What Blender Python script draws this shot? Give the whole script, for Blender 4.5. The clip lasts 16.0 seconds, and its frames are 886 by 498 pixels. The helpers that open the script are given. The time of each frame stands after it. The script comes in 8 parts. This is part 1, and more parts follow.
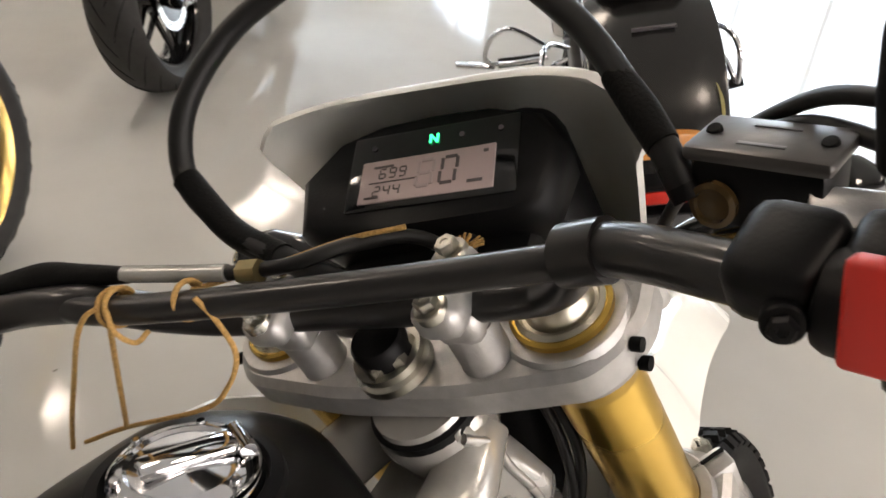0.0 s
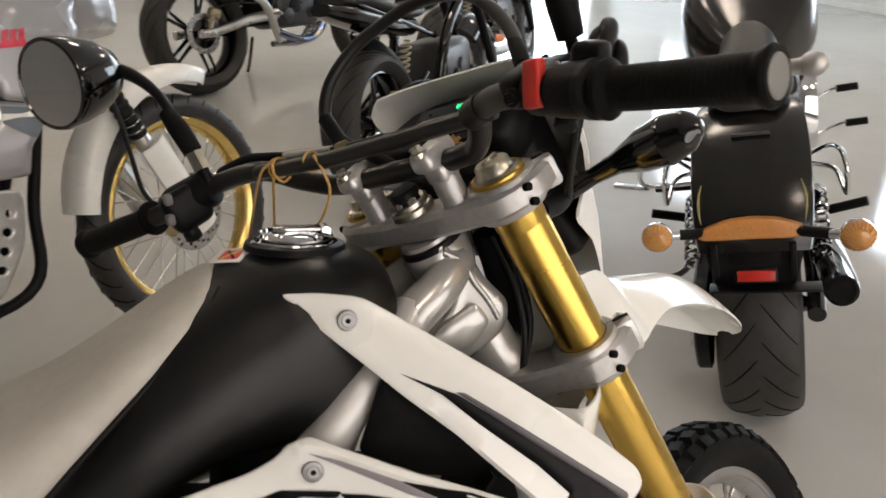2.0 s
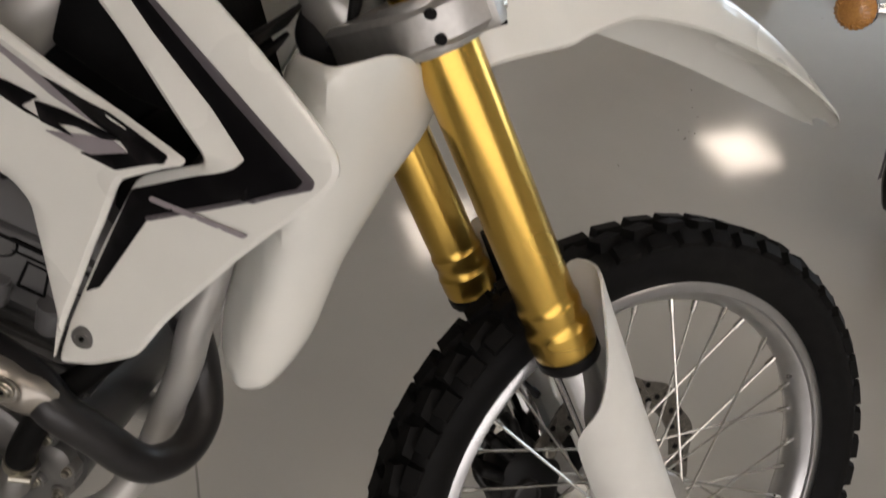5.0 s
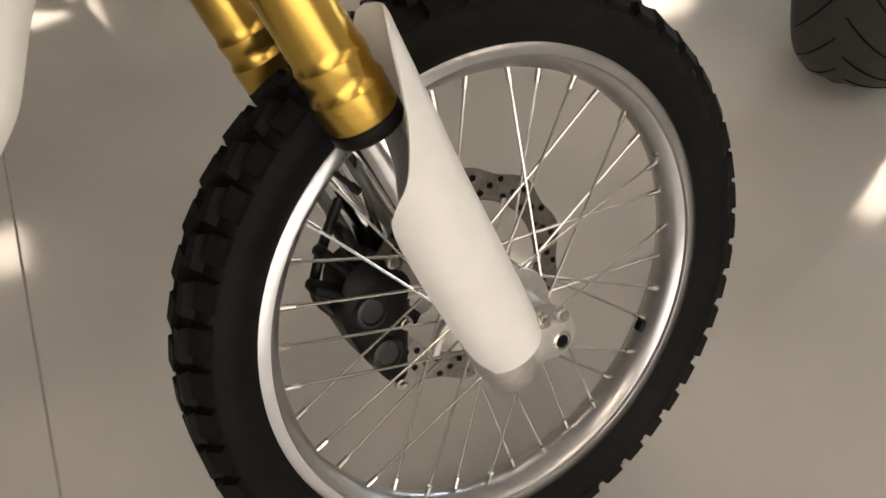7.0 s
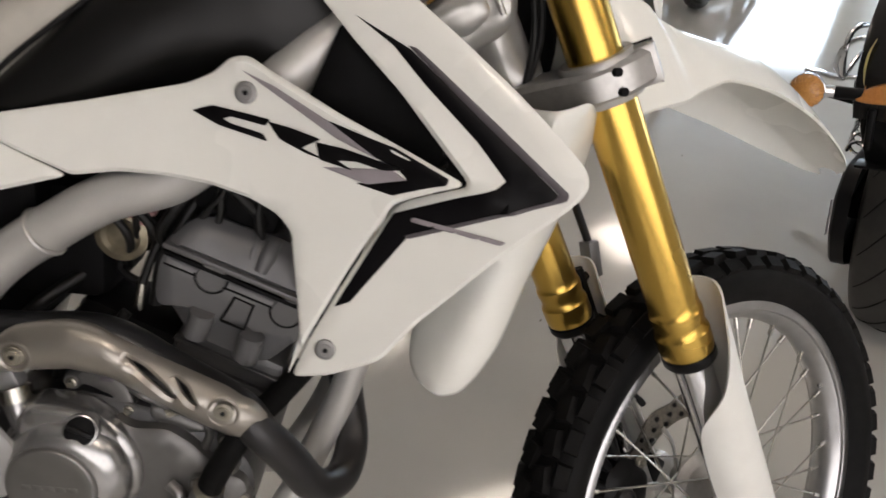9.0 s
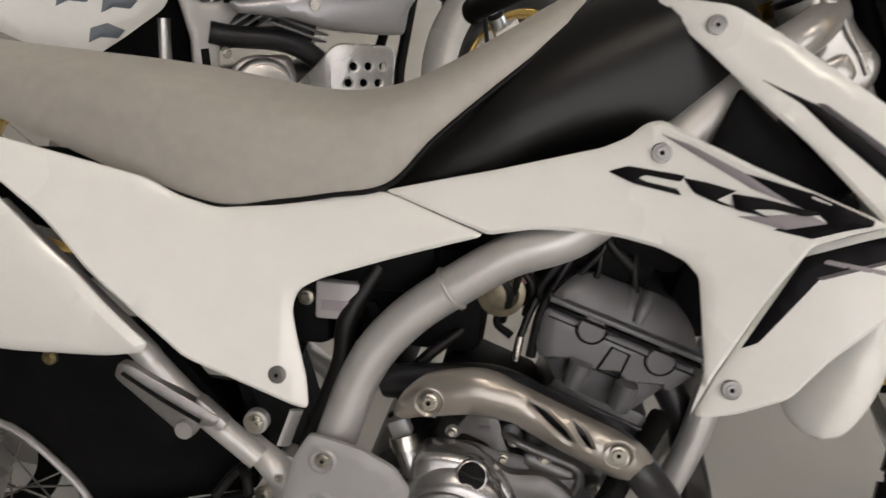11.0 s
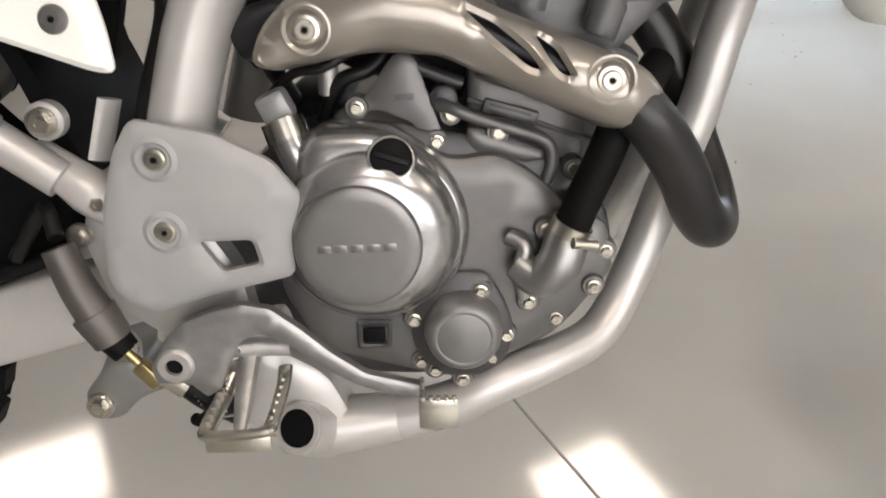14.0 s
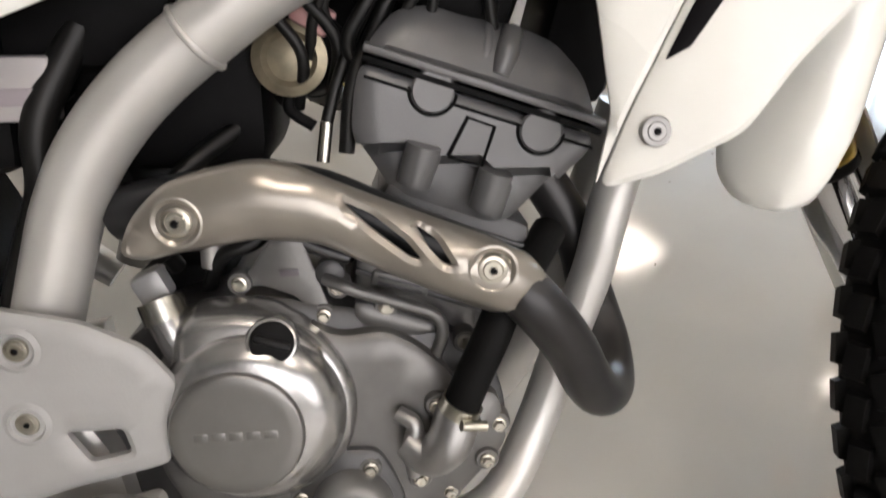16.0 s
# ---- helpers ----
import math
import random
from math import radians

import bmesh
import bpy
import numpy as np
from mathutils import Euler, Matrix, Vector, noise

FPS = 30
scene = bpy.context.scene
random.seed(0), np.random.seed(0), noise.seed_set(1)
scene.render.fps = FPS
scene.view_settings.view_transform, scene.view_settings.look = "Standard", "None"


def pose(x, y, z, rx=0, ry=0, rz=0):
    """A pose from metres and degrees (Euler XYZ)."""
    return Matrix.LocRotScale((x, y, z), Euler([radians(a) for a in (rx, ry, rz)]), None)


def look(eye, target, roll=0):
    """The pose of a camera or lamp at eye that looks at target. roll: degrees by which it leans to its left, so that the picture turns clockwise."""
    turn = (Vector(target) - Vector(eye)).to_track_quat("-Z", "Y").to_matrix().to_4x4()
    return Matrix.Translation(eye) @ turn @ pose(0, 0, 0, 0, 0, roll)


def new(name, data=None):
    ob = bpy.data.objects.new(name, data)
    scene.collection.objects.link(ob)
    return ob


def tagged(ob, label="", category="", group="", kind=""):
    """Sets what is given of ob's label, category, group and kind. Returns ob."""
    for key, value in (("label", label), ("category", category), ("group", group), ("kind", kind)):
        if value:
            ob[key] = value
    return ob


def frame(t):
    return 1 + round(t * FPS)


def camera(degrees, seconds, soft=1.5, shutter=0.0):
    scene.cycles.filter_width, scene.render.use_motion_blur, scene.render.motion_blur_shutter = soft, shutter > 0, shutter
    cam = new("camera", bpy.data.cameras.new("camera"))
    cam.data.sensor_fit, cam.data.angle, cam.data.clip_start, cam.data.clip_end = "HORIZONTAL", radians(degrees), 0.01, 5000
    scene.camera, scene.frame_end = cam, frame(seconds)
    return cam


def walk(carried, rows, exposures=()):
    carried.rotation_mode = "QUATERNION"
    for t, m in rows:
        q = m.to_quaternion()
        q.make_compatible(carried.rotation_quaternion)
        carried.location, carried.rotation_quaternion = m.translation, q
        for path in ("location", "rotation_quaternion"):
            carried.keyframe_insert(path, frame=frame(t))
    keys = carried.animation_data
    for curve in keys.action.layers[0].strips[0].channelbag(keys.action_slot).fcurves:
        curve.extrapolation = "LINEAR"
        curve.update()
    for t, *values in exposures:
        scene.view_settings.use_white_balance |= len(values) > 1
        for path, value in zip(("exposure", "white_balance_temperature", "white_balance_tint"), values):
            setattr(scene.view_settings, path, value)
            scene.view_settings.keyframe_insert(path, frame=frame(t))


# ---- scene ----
from mathutils.geometry import delaunay_2d_cdt

cam = camera(58.2, 16.0, 1.6, 0.35)
PATH = [
    (0.0, 0.8388, -0.0743, 1.3441, 55.54, -4.09, -31.91),
    (0.5, 0.8112, -0.1745, 1.3570, 59.28, -3.31, -26.84),
    (1.0, 0.7750, -0.3138, 1.3504, 63.08, -2.71, -24.74),
    (1.5, 0.7661, -0.4373, 1.3431, 66.02, -2.55, -22.03),
    (2.0, 0.8148, -0.5378, 1.3308, 66.14, -2.02, -16.34),
    (2.5, 0.8852, -0.6493, 1.3197, 68.03, -2.87, -9.47),
    (3.0, 0.9693, -0.6615, 1.3055, 69.27, -3.07, -6.19),
    (3.5, 1.0827, -0.5975, 1.2634, 67.74, -3.34, -3.55),
    (4.0, 1.1625, -0.5271, 1.2078, 61.58, -4.36, -0.88),
    (4.5, 1.2356, -0.4570, 1.1756, 54.18, -4.62, 5.32),
    (5.0, 1.2811, -0.4338, 1.1440, 49.14, -4.20, 9.71),
    (5.2, 1.2935, -0.4335, 1.1293, 47.35, -4.45, 9.84),
    (7.3, 1.4100, -0.3897, 0.9911, 41.10, -3.23, 1.71),
    (7.5, 1.4046, -0.3944, 1.0040, 42.64, -3.55, 1.58),
    (8.0, 1.2873, -0.4501, 1.0795, 46.63, -6.06, 1.31),
    (8.5, 1.1367, -0.5349, 1.1204, 52.64, -6.42, 1.63),
    (9.0, 1.0324, -0.6106, 1.1380, 57.35, -6.70, 1.65),
    (9.5, 0.9529, -0.6952, 1.1576, 60.28, -4.50, 1.09),
    (10.0, 0.8871, -0.7435, 1.1737, 63.73, -3.53, 4.96),
    (10.2, 0.8584, -0.7475, 1.1719, 63.87, -3.60, 5.82),
    (12.3, 0.6650, -0.5876, 0.9281, 62.63, 1.20, 8.70),
    (12.5, 0.6823, -0.5760, 0.9031, 62.01, 2.04, 7.69),
    (13.0, 0.7175, -0.5654, 0.8418, 61.01, 2.13, 3.44),
    (13.5, 0.7515, -0.5572, 0.7973, 59.94, 1.46, 0.95),
    (14.0, 0.7600, -0.5484, 0.7682, 56.59, 1.39, -0.54),
    (14.5, 0.7730, -0.5446, 0.7524, 54.79, 1.03, -2.03),
    (15.0, 0.7910, -0.5349, 0.7643, 55.86, 0.43, -4.33),
    (15.5, 0.8087, -0.5156, 0.7947, 58.11, 0.19, -4.58),
    (16.0, 0.8040, -0.4954, 0.8309, 61.17, -0.30, -4.20),
]
EXPOSURES = [(0.0, 0.88, 6700, 13), (0.5, 0.58, 6700, 13), (1.0, 0.49, 6700, 13), (2.0, 0.35, 6700, 13), (2.5, 0.06, 6700, 13), (3.0, -0.29, 6600, 13), (3.5, -0.36, 6600, 13), (4.2, -0.33, 6600, 13), (5.2, -0.17, 6600, 13), (7.4, 0.18, 7200, 13), (8.0, 0.12, 6800, 13), (9.5, 0.14, 6450, 13), (12.4, 0.30, 6400, 12), (13.5, 0.70, 6400, 13), (14.0, 0.86, 6400, 12), (14.5, 0.95, 6400, 12), (15.0, 0.66, 6400, 12), (15.5, 0.74, 6400, 12), (16.0, 0.79, 6400, 12)]
walk(cam, [(t, pose(x, y, z, rx, ry, rz)) for t, x, y, z, rx, ry, rz in PATH], EXPOSURES)

# ---- light ----
world = bpy.data.worlds.new("sky")
scene.world = world
world.use_nodes = True
sky = world.node_tree.nodes.new("ShaderNodeTexSky")
sky.sky_type, sky.sun_disc = "NISHITA", False
sky.sun_elevation, sky.sun_rotation = radians(40), radians(60)
world.node_tree.links.new(sky.outputs[0], world.node_tree.nodes["Background"].inputs[0])
world.node_tree.nodes["Background"].inputs[1].default_value = 0.15


# ---- materials ----
def surface(name, color, rough=0.5, metal=0.0, vary=0.12, scale=30.0, bump=0.0, bump_scale=200.0, coat=0.0, second=None, mix_scale=4.0, per_piece=0.0, rough_vary=0.1, spec=0.5):
    """A node material with colour and gloss that vary at two scales, and fine relief."""
    m = bpy.data.materials.new(name)
    m.use_nodes = True
    t = m.node_tree
    b = t.nodes["Principled BSDF"]
    b.inputs["Metallic"].default_value = metal
    b.inputs["Roughness"].default_value = rough
    b.inputs["Specular IOR Level"].default_value = spec
    b.inputs["Coat Weight"].default_value = coat
    b.inputs["Coat Roughness"].default_value = 0.06
    place = t.nodes.new("ShaderNodeTexCoord")
    fine, broad = t.nodes.new("ShaderNodeTexNoise"), t.nodes.new("ShaderNodeTexNoise")
    fine.inputs["Scale"].default_value, fine.inputs["Detail"].default_value = scale, 6
    broad.inputs["Scale"].default_value, broad.inputs["Detail"].default_value = mix_scale, 3
    t.links.new(place.outputs["Object"], fine.inputs["Vector"])
    t.links.new(place.outputs["Object"], broad.inputs["Vector"])
    ramp = t.nodes.new("ShaderNodeMapRange")
    ramp.inputs["From Min"].default_value, ramp.inputs["From Max"].default_value = 0.3, 0.7
    ramp.inputs["To Min"].default_value, ramp.inputs["To Max"].default_value = 1 - vary, 1 + vary
    t.links.new(fine.outputs[0], ramp.inputs["Value"])
    two = t.nodes.new("ShaderNodeMix")
    two.data_type = "RGBA"
    two.inputs[6].default_value = (*color, 1)
    two.inputs[7].default_value = (*(second or [c * (1 - vary) for c in color]), 1)
    spread = t.nodes.new("ShaderNodeMapRange")
    spread.inputs["From Min"].default_value, spread.inputs["From Max"].default_value = 0.4, 0.65
    t.links.new(broad.outputs[0], spread.inputs["Value"])
    t.links.new(spread.outputs[0], two.inputs[0])
    tint = t.nodes.new("ShaderNodeMix")
    tint.data_type, tint.blend_type = "RGBA", "MULTIPLY"
    tint.inputs[0].default_value = 1.0
    t.links.new(two.outputs[2], tint.inputs[6])
    t.links.new(ramp.outputs[0], tint.inputs[7])
    last = tint.outputs[2]
    if per_piece:
        info, mul = t.nodes.new("ShaderNodeObjectInfo"), t.nodes.new("ShaderNodeMapRange")
        mul.inputs["To Min"].default_value, mul.inputs["To Max"].default_value = 1 - per_piece, 1 + per_piece
        t.links.new(info.outputs["Random"], mul.inputs["Value"])
        more = t.nodes.new("ShaderNodeMix")
        more.data_type, more.blend_type = "RGBA", "MULTIPLY"
        more.inputs[0].default_value = 1.0
        t.links.new(last, more.inputs[6])
        t.links.new(mul.outputs[0], more.inputs[7])
        last = more.outputs[2]
    t.links.new(last, b.inputs["Base Color"])
    gloss = t.nodes.new("ShaderNodeMapRange")
    gloss.inputs["To Min"].default_value, gloss.inputs["To Max"].default_value = max(0.02, rough - rough_vary), min(1.0, rough + rough_vary)
    t.links.new(broad.outputs[0], gloss.inputs["Value"])
    t.links.new(gloss.outputs[0], b.inputs["Roughness"])
    if bump:
        grain, relief = t.nodes.new("ShaderNodeTexNoise"), t.nodes.new("ShaderNodeBump")
        grain.inputs["Scale"].default_value, grain.inputs["Detail"].default_value = bump_scale, 4
        t.links.new(place.outputs["Object"], grain.inputs["Vector"])
        relief.inputs["Strength"].default_value, relief.inputs["Distance"].default_value = bump, 0.001
        t.links.new(grain.outputs[0], relief.inputs["Height"])
        t.links.new(relief.outputs[0], b.inputs["Normal"])
    return m


def glowing(name, color, strength):
    m = bpy.data.materials.new(name)
    m.use_nodes = True
    b = m.node_tree.nodes["Principled BSDF"]
    b.inputs["Base Color"].default_value = (*color, 1)
    b.inputs["Emission Color"].default_value = (*color, 1)
    b.inputs["Emission Strength"].default_value = strength
    return m


WHITE = surface("white plastic", (0.83, 0.83, 0.785), 0.26, vary=0.015, coat=0.5, bump=0.03, bump_scale=90, spec=0.45)
WHITE_MATT = surface("white guard plastic", (0.80, 0.80, 0.765), 0.42, vary=0.03, bump=0.04, bump_scale=120)
TANK = surface("satin black plastic tank", (0.005, 0.005, 0.005), 0.34, vary=0.2, bump=0.15, bump_scale=700, spec=0.3)
BLACK = surface("black plastic", (0.006, 0.006, 0.0065), 0.42, vary=0.2, bump=0.12, bump_scale=500, spec=0.15)
GLOSS_BLACK = surface("gloss black paint", (0.004, 0.004, 0.0045), 0.08, vary=0.1, coat=0.4)
DECAL = surface("black decal film", (0.004, 0.0036, 0.0045), 0.35, vary=0.1, spec=0.15)
DECAL_GREY = surface("dark grey decal film", (0.10, 0.09, 0.10), 0.3, vary=0.1)
BARE_ALU = surface("bright bare aluminium", (0.33, 0.325, 0.32), 0.38, 0.85, vary=0.08, scale=90, bump=0.1)
RUBBER = surface("tyre rubber", (0.005, 0.005, 0.0053), 0.6, vary=0.25, scale=60, bump=0.3, bump_scale=400, second=(0.009, 0.0088, 0.0085), spec=0.1)
GRIP = surface("grip rubber", (0.006, 0.006, 0.006), 0.6, vary=0.2, bump=0.4, bump_scale=500, spec=0.1)
SCREW = surface("bright zinc screw", (0.50, 0.475, 0.41), 0.28, 1.0, vary=0.15)
CAST = surface("glossy silver head casting", (0.46, 0.45, 0.425), 0.24, 0.5, vary=0.06, scale=50, coat=0.4, bump=0.1, bump_scale=250)
GOLD = surface("gold anodised aluminium", (0.66, 0.43, 0.10), 0.27, 1.0, vary=0.05, scale=15, rough_vary=0.06)
CHROME = surface("chrome", (0.72, 0.72, 0.74), 0.07, 1.0, vary=0.03, rough_vary=0.03)
STEEL = surface("zinc plated steel", (0.55, 0.53, 0.47), 0.28, 1.0, vary=0.15, scale=80, second=(0.45, 0.43, 0.36))
ALU = surface("cast aluminium", (0.52, 0.51, 0.495), 0.4, 0.75, vary=0.08, scale=120, bump=0.25, bump_scale=900)
ENGINE = surface("grey painted engine casting", (0.07, 0.07, 0.071), 0.32, 0.5, vary=0.06, scale=90, bump=0.3, bump_scale=1000)
BRUSHED = surface("brushed cover face", (0.225, 0.22, 0.215), 0.34, 0.8, vary=0.05, scale=40, bump=0.08, bump_scale=700)
CASE = surface("silver grey case paint", (0.155, 0.152, 0.148), 0.36, 0.5, vary=0.05, scale=90, bump=0.2, bump_scale=900)
COVER = surface("silver painted engine cover", (0.42, 0.415, 0.41), 0.25, 0.85, vary=0.04, scale=60, bump=0.06, bump_scale=900)
HEAD_GREY = surface("grey cylinder head paint", (0.13, 0.13, 0.133), 0.34, 0.3, vary=0.05, bump=0.2, bump_scale=900)
FRAME = surface("silver grey frame paint", (0.53, 0.52, 0.50), 0.37, 0.42, vary=0.04, coat=0.12, bump=0.05, bump_scale=300)
SHIELD = surface("champagne metallic shield paint", (0.34, 0.315, 0.28), 0.32, 0.7, vary=0.04, coat=0.2)
PLATE = surface("grey frame guard plastic", (0.33, 0.328, 0.322), 0.42, vary=0.04, bump=0.1, bump_scale=500)
EXHAUST = surface("satin black exhaust", (0.02, 0.021, 0.024), 0.36, 0.3, vary=0.2, second=(0.03, 0.027, 0.025))
SEAT = surface("beige grey vinyl", (0.42, 0.4, 0.355), 0.5, vary=0.05, scale=60, bump=0.35, bump_scale=1200)
RIM = surface("anodised silver rim", (0.5, 0.5, 0.51), 0.3, 1.0, vary=0.06, scale=40)
SPOKE = surface("spoke steel", (0.62, 0.61, 0.57), 0.25, 1.0, vary=0.1)
RED = surface("red plastic", (0.62, 0.03, 0.02), 0.4, vary=0.05)
STRING = surface("jute string", (0.5, 0.3, 0.1), 0.9, vary=0.3, scale=600, bump=0.8, bump_scale=900)
CABLE = surface("black cable sleeve", (0.007, 0.007, 0.007), 0.45, vary=0.2, spec=0.35)
BRASS = surface("brass", (0.4, 0.33, 0.17), 0.3, 1.0, vary=0.1)
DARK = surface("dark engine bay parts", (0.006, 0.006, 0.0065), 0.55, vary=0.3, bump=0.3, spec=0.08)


# ---- mesh helpers ----
def part(name, bm, material, parent=None, label="", smooth=40):
    """Links a bmesh as one mesh object under a thing or a part."""
    me = bpy.data.meshes.new(name)
    bmesh.ops.recalc_face_normals(bm, faces=bm.faces)
    for e in bm.edges:
        e.smooth = len(e.link_faces) == 2 and e.calc_face_angle(0) < radians(smooth)
    for f in bm.faces:
        f.smooth = smooth > 0
    bm.to_mesh(me)
    bm.free()
    me.materials.append(material)
    ob = new(name, me)
    if parent:
        ob.parent = parent
    if label:
        ob["label"] = label
    return ob


def again(ob, m, parent=None):
    """One more object on ob's mesh, placed by m."""
    o = new(ob.name.split(".")[0], ob.data)
    o.parent = parent or ob.parent
    o.matrix_basis = m
    if "label" in ob:
        o["label"] = ob["label"]
    return o


def spline(points, per=8, closed=False):
    """Points of a smooth curve through the given ones."""
    p = [np.array(q, float) for q in points]
    n, out = len(p), []
    for i in range(n if closed else n - 1):
        a, b = p[i], p[(i + 1) % n]
        before = p[i - 1] if closed or i else 2 * a - b
        after = p[(i + 2) % n] if closed or i + 2 < n else 2 * b - a
        for k in range(per):
            u = k / per
            out.append(0.5 * (2 * a + (b - before) * u + (2 * before - 5 * a + 4 * b - after) * u * u + (3 * a - before - 3 * b + after) * u ** 3))
    if not closed:
        out.append(p[-1])
    return out


def tube(points, radius, segs=14, per=8, closed=False, bm=None, flat=1.0, caps=True):
    """A tube along a smooth curve; radius may be a list, one value a point; flat squeezes it along its second axis."""
    bm = bm or bmesh.new()
    path = spline(points, per, closed) if per > 1 else [np.array(q, float) for q in points]
    if np.ndim(radius):
        at = np.linspace(0, len(radius) - 1, len(path))
        radii = np.interp(at, range(len(radius)), radius)
    else:
        radii = [radius] * len(path)
    rings, side = [], None
    for i, c in enumerate(path):
        ahead = path[(i + 1) % len(path)] if closed or i + 1 < len(path) else c
        behind = path[i - 1] if closed or i else c
        d = Vector(ahead - behind).normalized()
        if side is None:
            side = d.orthogonal().normalized()
        side = (side - d * side.dot(d)).normalized()
        up = d.cross(side)
        rings.append([bm.verts.new(Vector(c) + float(radii[i]) * (math.cos(a) * side + flat * math.sin(a) * up)) for a in (2 * math.pi * k / segs for k in range(segs))])
    for i in range(len(rings) if closed else len(rings) - 1):
        r, s = rings[i], rings[(i + 1) % len(rings)]
        for k in range(segs):
            bm.faces.new((r[k], r[(k + 1) % segs], s[(k + 1) % segs], s[k]))
    if caps and not closed:
        bm.faces.new(rings[0][::-1])
        bm.faces.new(rings[-1])
    return bm


def frame_to(a, b):
    """A pose at a whose z axis points to b."""
    a, b = Vector(a), Vector(b)
    return Matrix.Translation(a) @ (b - a).to_track_quat("Z", "Y").to_matrix().to_4x4()


def lathe(profile, segs=32, m=None, bm=None, caps=True):
    """A body turned round z from (radius, z) pairs."""
    bm = bm or bmesh.new()
    m = m or Matrix()
    rings = [[bm.verts.new(m @ Vector((r * math.cos(a), r * math.sin(a), z))) for a in (2 * math.pi * k / segs for k in range(segs))] for r, z in profile]
    for r, s in zip(rings, rings[1:]):
        for k in range(segs):
            bm.faces.new((r[k], r[(k + 1) % segs], s[(k + 1) % segs], s[k]))
    if caps:
        bm.faces.new(rings[0][::-1])
        bm.faces.new(rings[-1])
    return bm


def turned(profile, segs=32, m=None, bm=None):
    """A closed ring body: the (radius, z) loop is closed on itself."""
    return lathe([*profile, profile[0]], segs, m, bm, False)


def block(size, bevel=0.003, m=None, bm=None, segs=2):
    """A bevelled box about its centre."""
    one = bmesh.new()
    bmesh.ops.create_cube(one, size=1.0)
    bmesh.ops.scale(one, vec=size, verts=one.verts)
    if bevel:
        bmesh.ops.bevel(one, geom=list(one.edges), offset=bevel, segments=segs, profile=0.5, affect="EDGES", clamp_overlap=True)
    return merge(one, m, bm)


def merge(one, m=None, bm=None):
    """Adds the bmesh one, moved by m, to bm."""
    if m:
        bmesh.ops.transform(one, matrix=m, verts=one.verts)
    if bm is None:
        return one
    verts = {v: bm.verts.new(v.co) for v in one.verts}
    for f in one.faces:
        bm.faces.new([verts[v] for v in f.verts])
    one.free()
    return bm


def loft(sections, closed_ring=True, caps=True, bm=None):
    """A skin over sections with the same number of points."""
    bm = bm or bmesh.new()
    rings = [[bm.verts.new(Vector(p)) for p in s] for s in sections]
    n = len(rings[0])
    for r, s in zip(rings, rings[1:]):
        for k in range(n if closed_ring else n - 1):
            bm.faces.new((r[k], r[(k + 1) % n], s[(k + 1) % n], s[k]))
    if caps and closed_ring:
        bm.faces.new(rings[0][::-1])
        bm.faces.new(rings[-1])
    return bm


def rounded(outline, radius=0.006, steps=3):
    """The outline with its corners rounded."""
    pts, out = [Vector(p) for p in outline], []
    for i, p in enumerate(pts):
        a, b = pts[i - 1] - p, pts[(i + 1) % len(pts)] - p
        r = min(radius, 0.45 * a.length, 0.45 * b.length)
        p0, p1 = p + a.normalized() * r, p + b.normalized() * r
        for k in range(steps + 1):
            u = k / steps
            out.append((1 - u) ** 2 * p0 + 2 * u * (1 - u) * p + u * u * p1)
    return out


def dense(outline, step):
    """The closed outline with points added so that none lie further apart than step."""
    out = []
    for i, p in enumerate(outline):
        q = outline[(i + 1) % len(outline)]
        n = max(1, math.ceil((q - p).length / step))
        out += [p.lerp(q, k / n) for k in range(n)]
    return out


def grow(outline, d):
    """The closed outline moved inwards by d."""
    pts = [Vector(p) for p in outline]
    area = sum(pts[i - 1].x * p.y - p.x * pts[i - 1].y for i, p in enumerate(pts))
    s, out = (1 if area > 0 else -1), []
    for i, p in enumerate(pts):
        a, b = (p - pts[i - 1]), (pts[(i + 1) % len(pts)] - p)
        a = a.normalized() if a.length else Vector((1, 0))
        b = b.normalized() if b.length else Vector((1, 0))
        n = Vector((-a.y - b.y, a.x + b.x))
        n = n.normalized() if n.length > 1e-6 else Vector((-a.y, a.x))
        out.append(p + s * d * n / max(0.5, abs(n.dot(Vector((-a.y, a.x))))))
    return out


